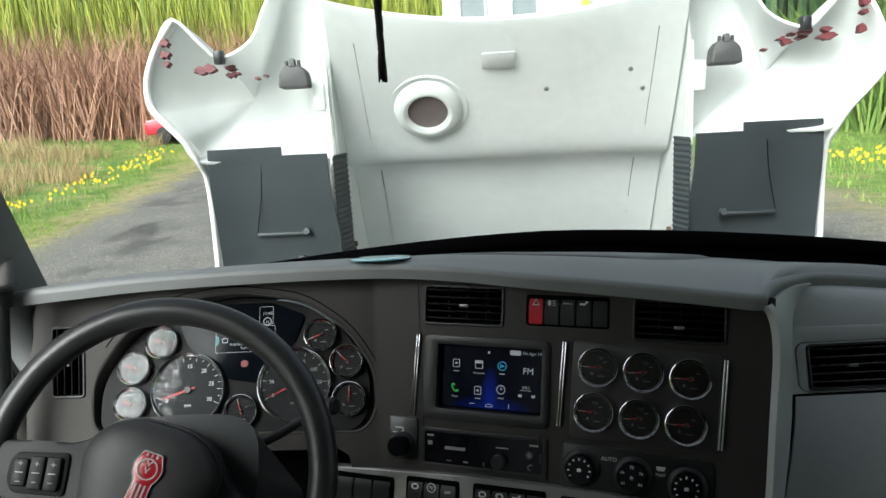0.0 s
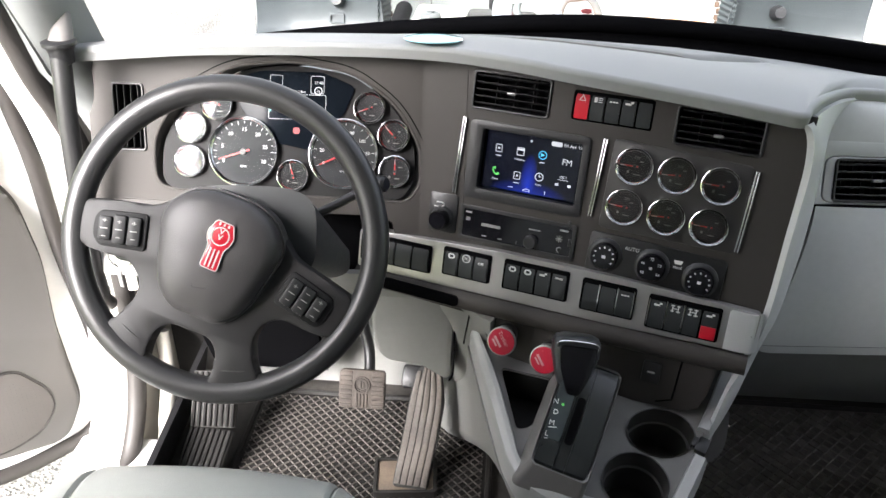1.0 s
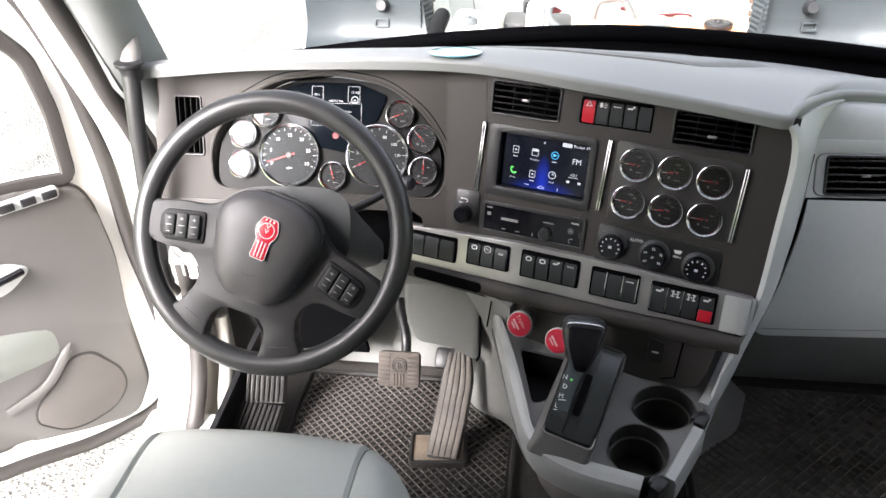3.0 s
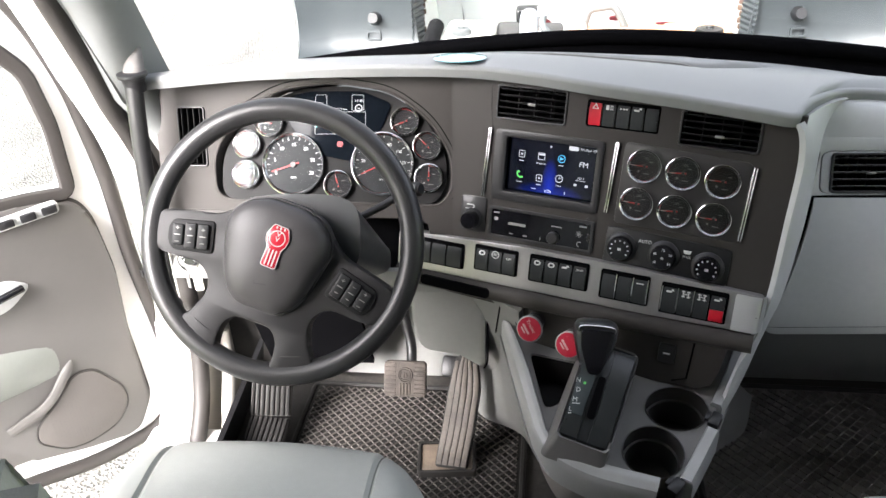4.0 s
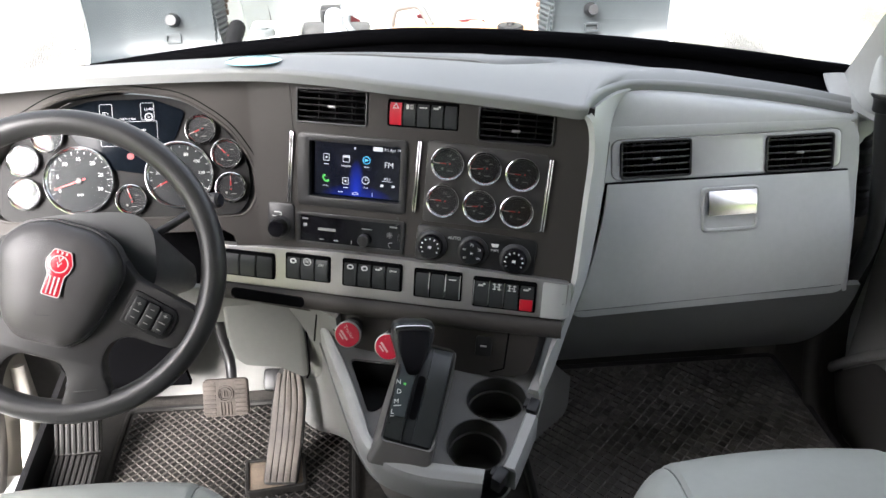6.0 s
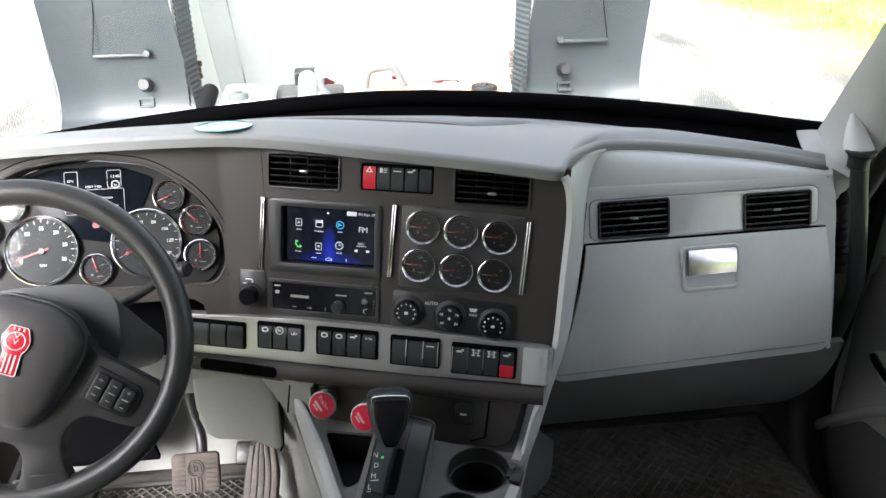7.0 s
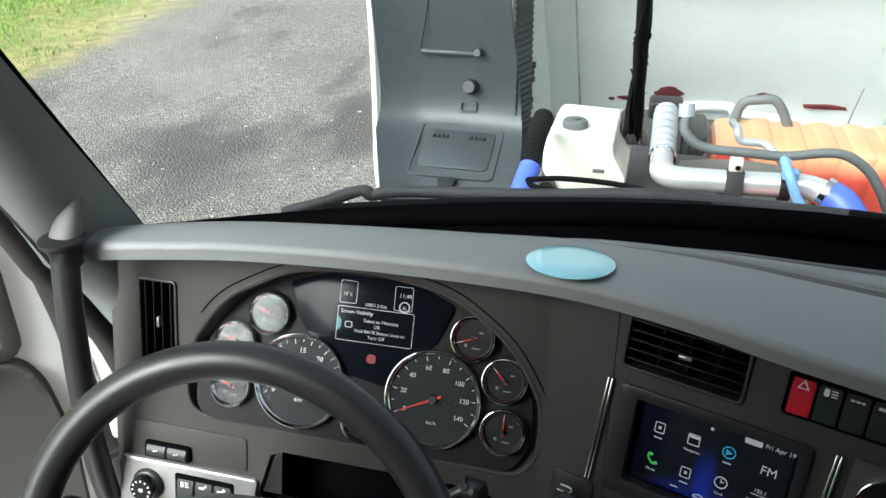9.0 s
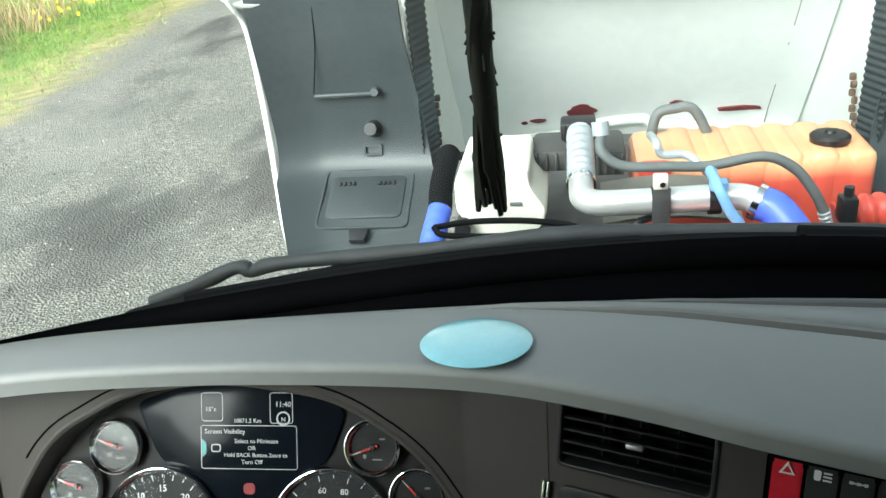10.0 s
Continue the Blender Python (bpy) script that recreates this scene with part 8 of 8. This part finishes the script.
for k, (x, w) in enumerate(((0.214, 0.036), (0.322, 0.024))):
    cl = thing("pipe_clamp", T(x, 2.29, 0.598), "dark pipe clamp with a bolt", "clamp", "pipe clamps")
    bm = B()
    lathe(bm, [(0.028, -w / 2), (0.0315, -w / 2), (0.0315, w / 2), (0.028, w / 2)], pose(0, 0, 0, 0, 90, 0), 28, True)
    part("band", bm, BLACK, cl)
    if k == 0:
        bm = B()
        box(bm, 0, -0.033, -0.008, w, 0.006, 0.10, 0.002)
        part("bracket_plate", bm, ENGINE, cl)
        bm = B()
        box(bm, -0.003, -0.030, 0.056, w * 0.8, 0.02, 0.030, 0.003)
        part("clip", bm, TAN, cl, "tan clip")
        for z in (0.055, -0.045):
            bm = B()
            cyl(bm, 0.007, 0.006, 0.008, pose(0, -0.040, z, 90, 0, 0), 6)
            part("bolt", bm, CHROME, cl)
    else:
        bm = B()
        box(bm, 0.004, -0.02, 0.040, 0.034, 0.03, 0.020, 0.004)
        part("tee", bm, BLUELINE, cl, "blue-grey hose tee")
# cowl and wipers outside the glass
bm = B()


def cowl(u, v):
    x = -0.60 + 1.68 * u
    s = (x - CX) / 0.99
    p = glass_low(CX + 0.9 * s)
    return (x, p.y + 0.03 + 0.20 * v, p.z - 0.05 - 0.03 * v - 0.03 * s * s * v + 0.004 * math.sin(9 * v))


surf(bm, cowl, 30, 8, 0.02)
solo("cowl", bm, COWL, "black cowl panel below the windscreen", "cowl")
for x0, x1 in ((-0.45, 0.12), (0.30, 0.90)):
    w = thing("wiper", T(x0, 1.58, 0.88), "black windscreen wiper at rest", "wiper", "windscreen wipers")
    inv = w.matrix_basis.inverted()
    bm = B()
    tube(bm, [glass_low(x0 + (x1 - x0) * k / 12) + Vector((0, 0.070, -0.022 + 0.003 * math.sin(k * 0.26))) for k in range(13)], 0.006, 8, inv)
    part("blade", bm, COWL, w)
    bm = B()
    tube(bm, [glass_low(x0 + (x1 - x0) * k / 8) + Vector((0, 0.105, -0.030 - 0.006 * (k / 8))) for k in range(9)], 0.009, 8, inv)
    part("arm", bm, COWL, w)

bm = B()
tube(bm, smoothed([(-0.60, 1.70, 0.715), (-0.52, 1.70, 0.745), (-0.45, 1.70, 0.774), (-0.425, 1.70, 0.768), (-0.38, 1.70, 0.780), (-0.18, 1.70, 0.795), (0.05, 1.70, 0.817), (0.35, 1.70, 0.812), (0.75, 1.70, 0.79), (1.05, 1.69, 0.74)], 6), lambda t: 0.011 + 0.001 * math.sin(50 * t), 10)
solo("cowl_seal", bm, COWLGREY, "dusty grey rubber seal along the cowl", "seal")
# ---------- distance ----------


def leaf_mat(name, c1, c2, c3):
    m = bpy.data.materials.new(name)
    m.use_nodes = True
    n, l = m.node_tree.nodes, m.node_tree.links
    b = n["Principled BSDF"]
    g = n.new("ShaderNodeNewGeometry")
    r = n.new("ShaderNodeValToRGB")
    r.color_ramp.elements[0].color, r.color_ramp.elements[1].color = (*c1, 1), (*c3, 1)
    e = r.color_ramp.elements.new(0.5)
    e.color = (*c2, 1)
    l.new(g.outputs["Random Per Island"], r.inputs[0])
    l.new(r.outputs[0], b.inputs["Base Color"])
    b.inputs["Roughness"].default_value = 0.7
    b.inputs["Subsurface Weight"].default_value = 0.0
    return m


GRASS = leaf_mat("grass_blades", (0.09, 0.19, 0.025), (0.17, 0.29, 0.045), (0.33, 0.35, 0.09))
STRAW = leaf_mat("dry_grass", (0.30, 0.20, 0.09), (0.42, 0.32, 0.16), (0.22, 0.16, 0.07))
BRAMBLE = leaf_mat("bramble_canes", (0.26, 0.12, 0.075), (0.40, 0.23, 0.15), (0.15, 0.075, 0.05))
REED = leaf_mat("willow_shoots", (0.22, 0.26, 0.03), (0.34, 0.36, 0.05), (0.12, 0.17, 0.03))
BUSH = leaf_mat("bush_leaves", (0.05, 0.11, 0.02), (0.11, 0.19, 0.035), (0.18, 0.25, 0.05))
DARKWOOD = leaf_mat("far_trees", (0.02, 0.05, 0.025), (0.04, 0.08, 0.03), (0.07, 0.10, 0.04))
PETAL = leaf_mat("yellow_petals", (0.75, 0.52, 0.01), (0.85, 0.65, 0.02), (0.7, 0.45, 0.01))


def blades(name, places, mt, label, category, h, w, seed, n=5, lean=0.5, kind="stuff"):
    """Thin upright blades in tufts at the given places, one object."""
    rnd = random.Random(seed)
    vs, fs = [], []
    for x, y, k in places:
        z = ground_z(x, y) - 0.02
        for _ in range(n):
            a, hh, ww = rnd.uniform(0, 6.28), h * k * rnd.uniform(0.55, 1.15), w * rnd.uniform(0.7, 1.3)
            bx, by = x + rnd.gauss(0, h * 0.22 * k), y + rnd.gauss(0, h * 0.22 * k)
            lx, ly = rnd.gauss(0, lean) * hh, rnd.gauss(0, lean) * hh
            i = len(vs)
            c, s = math.cos(a) * ww / 2, math.sin(a) * ww / 2
            vs += [(bx - c, by - s, z), (bx + c, by + s, z), (bx + lx * 0.4 + c * 0.8, by + ly * 0.4 + s * 0.8, z + hh * 0.6), (bx + lx * 0.4 - c * 0.8, by + ly * 0.4 - s * 0.8, z + hh * 0.6), (bx + lx, by + ly, z + hh)]
            fs += [(i, i + 1, i + 2, i + 3), (i + 3, i + 2, i + 4)]
    me = bpy.data.meshes.new(name)
    me.from_pydata(vs, [], fs)
    me.materials.append(mt)
    return tagged(new(name, me), label, category, kind=kind)


rnd = random.Random(11)


def scatter(n, fx, fy, keep=lambda x, y: True, k=(0.7, 1.3)):
    out = []
    while len(out) < n:
        x, y = rnd.uniform(*fx), rnd.uniform(*fy)
        if keep(x, y):
            out.append((x, y, rnd.uniform(*k)))
    return out


left_edge = lambda y: -6.6 - 0.13 * y
right_edge = lambda y: 8.4 - 0.10 * y
blades("grass", scatter(9000, (-24, -5), (3, 34), lambda x, y: x < left_edge(y) + rnd.gauss(0, 0.3)), GRASS, "green grass on the bank", "grass", 0.13, 0.012, 1, 4)
blades("grass", scatter(9000, (-13, -6), (3, 16), lambda x, y: x < left_edge(y) + 0.3 + rnd.gauss(0, 0.35)), GRASS, "short green grass at the drive's edge", "grass", 0.085, 0.009, 9, 5, 0.6)
blades("grass", scatter(6000, (5, 22), (9, 34), lambda x, y: x > right_edge(y) + rnd.gauss(0, 0.4)), GRASS, "green grass on the bank", "grass", 0.18, 0.014, 2, 4)
blades("dry_grass", scatter(900, (-26, -8), (10, 34), lambda x, y: x < left_edge(y) - 1.5 and noise.noise((x * 0.35, y * 0.35, 7)) > 0.12), STRAW, "tufts of dry straw-coloured grass", "grass", 0.6, 0.015, 3, 14, 0.35)
flowers = [(x, y) for x, y, _ in scatter(90, (-16, -8), (15, 30), lambda x, y: abs(x - left_edge(y) + 1.3) < 0.5)] + [(x, y) for x, y, _ in scatter(70, (8.2, 10.6), (17.5, 20))]
rn2 = random.Random(5)
vs, fs = [], []
for x, y in flowers:
    z = ground_z(x, y) + rn2.uniform(0.22, 0.34)
    for q in range(6):
        a = q * 1.047
        i = len(vs)
        vs += [(x, y, z), (x + 0.032 * math.cos(a - 0.4), y - 0.01, z + 0.032 * math.sin(a - 0.4)), (x + 0.05 * math.cos(a), y - 0.03, z + 0.05 * math.sin(a)), (x + 0.032 * math.cos(a + 0.4), y - 0.01, z + 0.032 * math.sin(a + 0.4))]
        fs.append((i, i + 1, i + 2, i + 3))
me = bpy.data.meshes.new("daffodils")
me.from_pydata(vs, [], fs)
me.materials.append(PETAL)
tagged(new("daffodils", me), "yellow daffodils in the grass", "flowers", kind="stuff")
blades("daffodil_leaves", [(x, y, 1) for x, y in flowers], GRASS, "green daffodil leaves", "flowers", 0.3, 0.016, 6, 5, 0.2)


def thicket(name, n, fx, fy, mt, label, h, w, seed, keep=lambda x, y: True, nb=7, lean=0.28):
    return blades(name, scatter(n, fx, fy, keep), mt, label, "bushes", h, w, seed, nb, lean)


thicket("bramble_thicket", 2600, (-60, -5), (36, 48), BRAMBLE, "reddish brown bramble thicket behind the field", 4.2, 0.06, 21, nb=9, lean=0.35)
thicket("willow_thicket", 1700, (-60, 10), (48, 58), REED, "yellow-green willow shoots behind the brambles", 8.0, 0.10, 22, nb=9, lean=0.12)
thicket("hedge", 1500, (12, 40), (26, 42), BUSH, "green bushes beyond the drive", 3.4, 0.10, 23, lambda x, y: x > 12 + (y - 26) * 0.1, 9, 0.35)
thicket("far_trees", 1600, (-110, 110), (75, 110), DARKWOOD, "dark green woods in the distance", 15.0, 0.5, 24, nb=8, lean=0.12)


# ---------- far house and parked car ----------
HAZEGLASS = mat("far_window_glass", (0.20, 0.23, 0.24), 0.3)
house = thing("house", T(6, 46, ground_z(6, 46)), "pale far house with dark windows and a yellow post", "house")
bm = B()
box(bm, 0, 0, 3.2, 15, 8, 6.8, 0.05)
part("wall", bm, mat("pale_siding", (0.52, 0.60, 0.58), 0.7, var=0.1, scale=1.5), house)
bm = B()
plate(bm, [(-8, 6.6), (8, 6.6), (0, 10.0)], -4.6, 4.6, [], pose(0, 0, 0, 90, 0, 0))
part("roof", bm, mat("grey_shingles", (0.14, 0.14, 0.15), 0.8, var=0.2, scale=3), house)
for x in (-6.0, -3.4, 2.2, 4.8):
    for z in (2.0, 5.0):
        bm = B()
        plate(bm, rounded(-0.7, -0.8, 0.7, 0.8, 0.03), -0.05, 0.12, [rounded(-0.6, -0.7, 0.6, 0.7, 0.02)], pose(x, -4.02, z, 90, 0, 0))
        w = part("window", bm, WHITE, house)
        bm = B()
        box(bm, x, -4.02, z, 1.2, 0.06, 1.4)
        part("pane", bm, HAZEGLASS, w)
bm = B()
box(bm, -0.4, -4.3, 3.3, 0.35, 0.35, 6.6, 0.03)
part("post", bm, mat("yellow_paint", (0.55, 0.42, 0.05), 0.6), house, "yellow porch post")
car = thing("parked_car", pose(-12.25, 35.0, ground_z(-12.25, 35.0), 0, 0, 8) @ Matrix.Diagonal((1, 1, 1.2, 1)), "small red car parked by the brambles", "car")
REDCAR = mat("red_car_paint", (0.55, 0.02, 0.04), 0.25, var=0.05, coat=0.5)
bm = B()
plate(bm, roundpoly([(-2.0, 0.35), (-2.0, 0.85), (-1.2, 0.98), (-0.6, 1.45), (0.9, 1.45), (1.6, 0.95), (2.0, 0.9), (2.0, 0.35)], 0.15), -0.8, 0.8, [], pose(0, 0, 0, 90, 0, 0), 0.08)
part("body", bm, REDCAR, car)
for x in (-1.25, 1.25):
    for y in (-0.75, 0.75):
        bm = B()
        cyl(bm, 0.31, 0.31, 0.2, pose(x, y + 0.1, 0.31, 90, 0, 0), 24)
        part("wheel", bm, RUBBER, car)
bm = B()
plate(bm, roundpoly([(-0.95, 1.0), (-0.5, 1.38), (0.8, 1.38), (1.3, 1.0)], 0.08), -0.82, 0.82, [], pose(0, 0, 0, 90, 0, 0), 0.02)
part("window", bm, GLOSSB, car)

# ---------- loose stones on the drive ----------
rnd = random.Random(77)
vs, fs = [], []
for k in range(9000):
    y = 2.6 + 11 * rnd.random() ** 1.5
    x = rnd.uniform(-7.0 - 0.1 * y, 6.0)
    r = 0.006 + 0.014 * rnd.random() ** 3
    z = ground_z(x, y) + r * 0.3
    a, i = rnd.uniform(0, 6.28), len(vs)
    c, s = math.cos(a) * r, math.sin(a) * r
    e = rnd.uniform(0.6, 1.0)
    vs += [(x + c, y + s, z), (x - s * e, y + c * e, z), (x - c, y - s, z), (x + s * e, y - c * e, z), (x + c * 0.2, y + s * 0.3, z + r * rnd.uniform(0.5, 0.9))]
    fs += [(i, i + 1, i + 4), (i + 1, i + 2, i + 4), (i + 2, i + 3, i + 4), (i + 3, i, i + 4)]
me = bpy.data.meshes.new("gravel_stones")
me.from_pydata(vs, [], fs)
me.materials.append(leaf_mat("loose_gravel", (0.045, 0.045, 0.042), (0.11, 0.108, 0.10), (0.36, 0.35, 0.32)))
tagged(new("gravel_stones", me), "loose grey and pale gravel stones", "gravel", kind="stuff")

# ---------- frame and wheels under the cab and hood ----------
chassis = thing("truck_chassis", T(CX, 1.5, -0.6), "dark steel truck chassis on front wheels", "chassis")
for q in (-1, 1):
    bm = B()
    box(bm, q * 0.42, 0.4, 0.02, 0.09, 5.2, 0.26, 0.01)
    part("rail", bm, ENGINE, chassis)
    bm = B()
    lathe(bm, [(0.28, -0.14), (0.46, -0.15), (0.52, -0.11), (0.525, 0.11), (0.46, 0.15), (0.28, 0.14)], pose(q * 0.86, 1.15, -0.13, 0, 90, 0), 40, True)
    wheel_part = part("tyre", bm, RUBBER, chassis)
    bm = B()
    lathe(bm, [(0.0, 0.06), (0.12, 0.08), (0.27, 0.02), (0.29, 0.13), (0.29, -0.13), (0.0, -0.05)], pose(q * 0.86, 1.15, -0.13, 0, 90 * q, 0), 32)
    part("rim", bm, SATIN, wheel_part)
for y in (-1.9, -0.2, 1.15, 2.6):
    bm = B()
    box(bm, 0, y, -0.02, 1.5 if y == 1.15 else 0.84, 0.10, 0.14, 0.01)
    part("cross_member", bm, ENGINE, chassis)
for x in (-0.50, 0.50):
    bm = B()
    box(bm, x, -1.0, 0.32, 0.14, 1.2, 0.44, 0.01)
    part("cab_mount", bm, ENGINE, chassis)
    bm = B()
    box(bm, x, 2.30, 0.20, 0.06, 0.20, 0.70, 0.01)
    part("hood_hinge", bm, ENGINE, chassis)
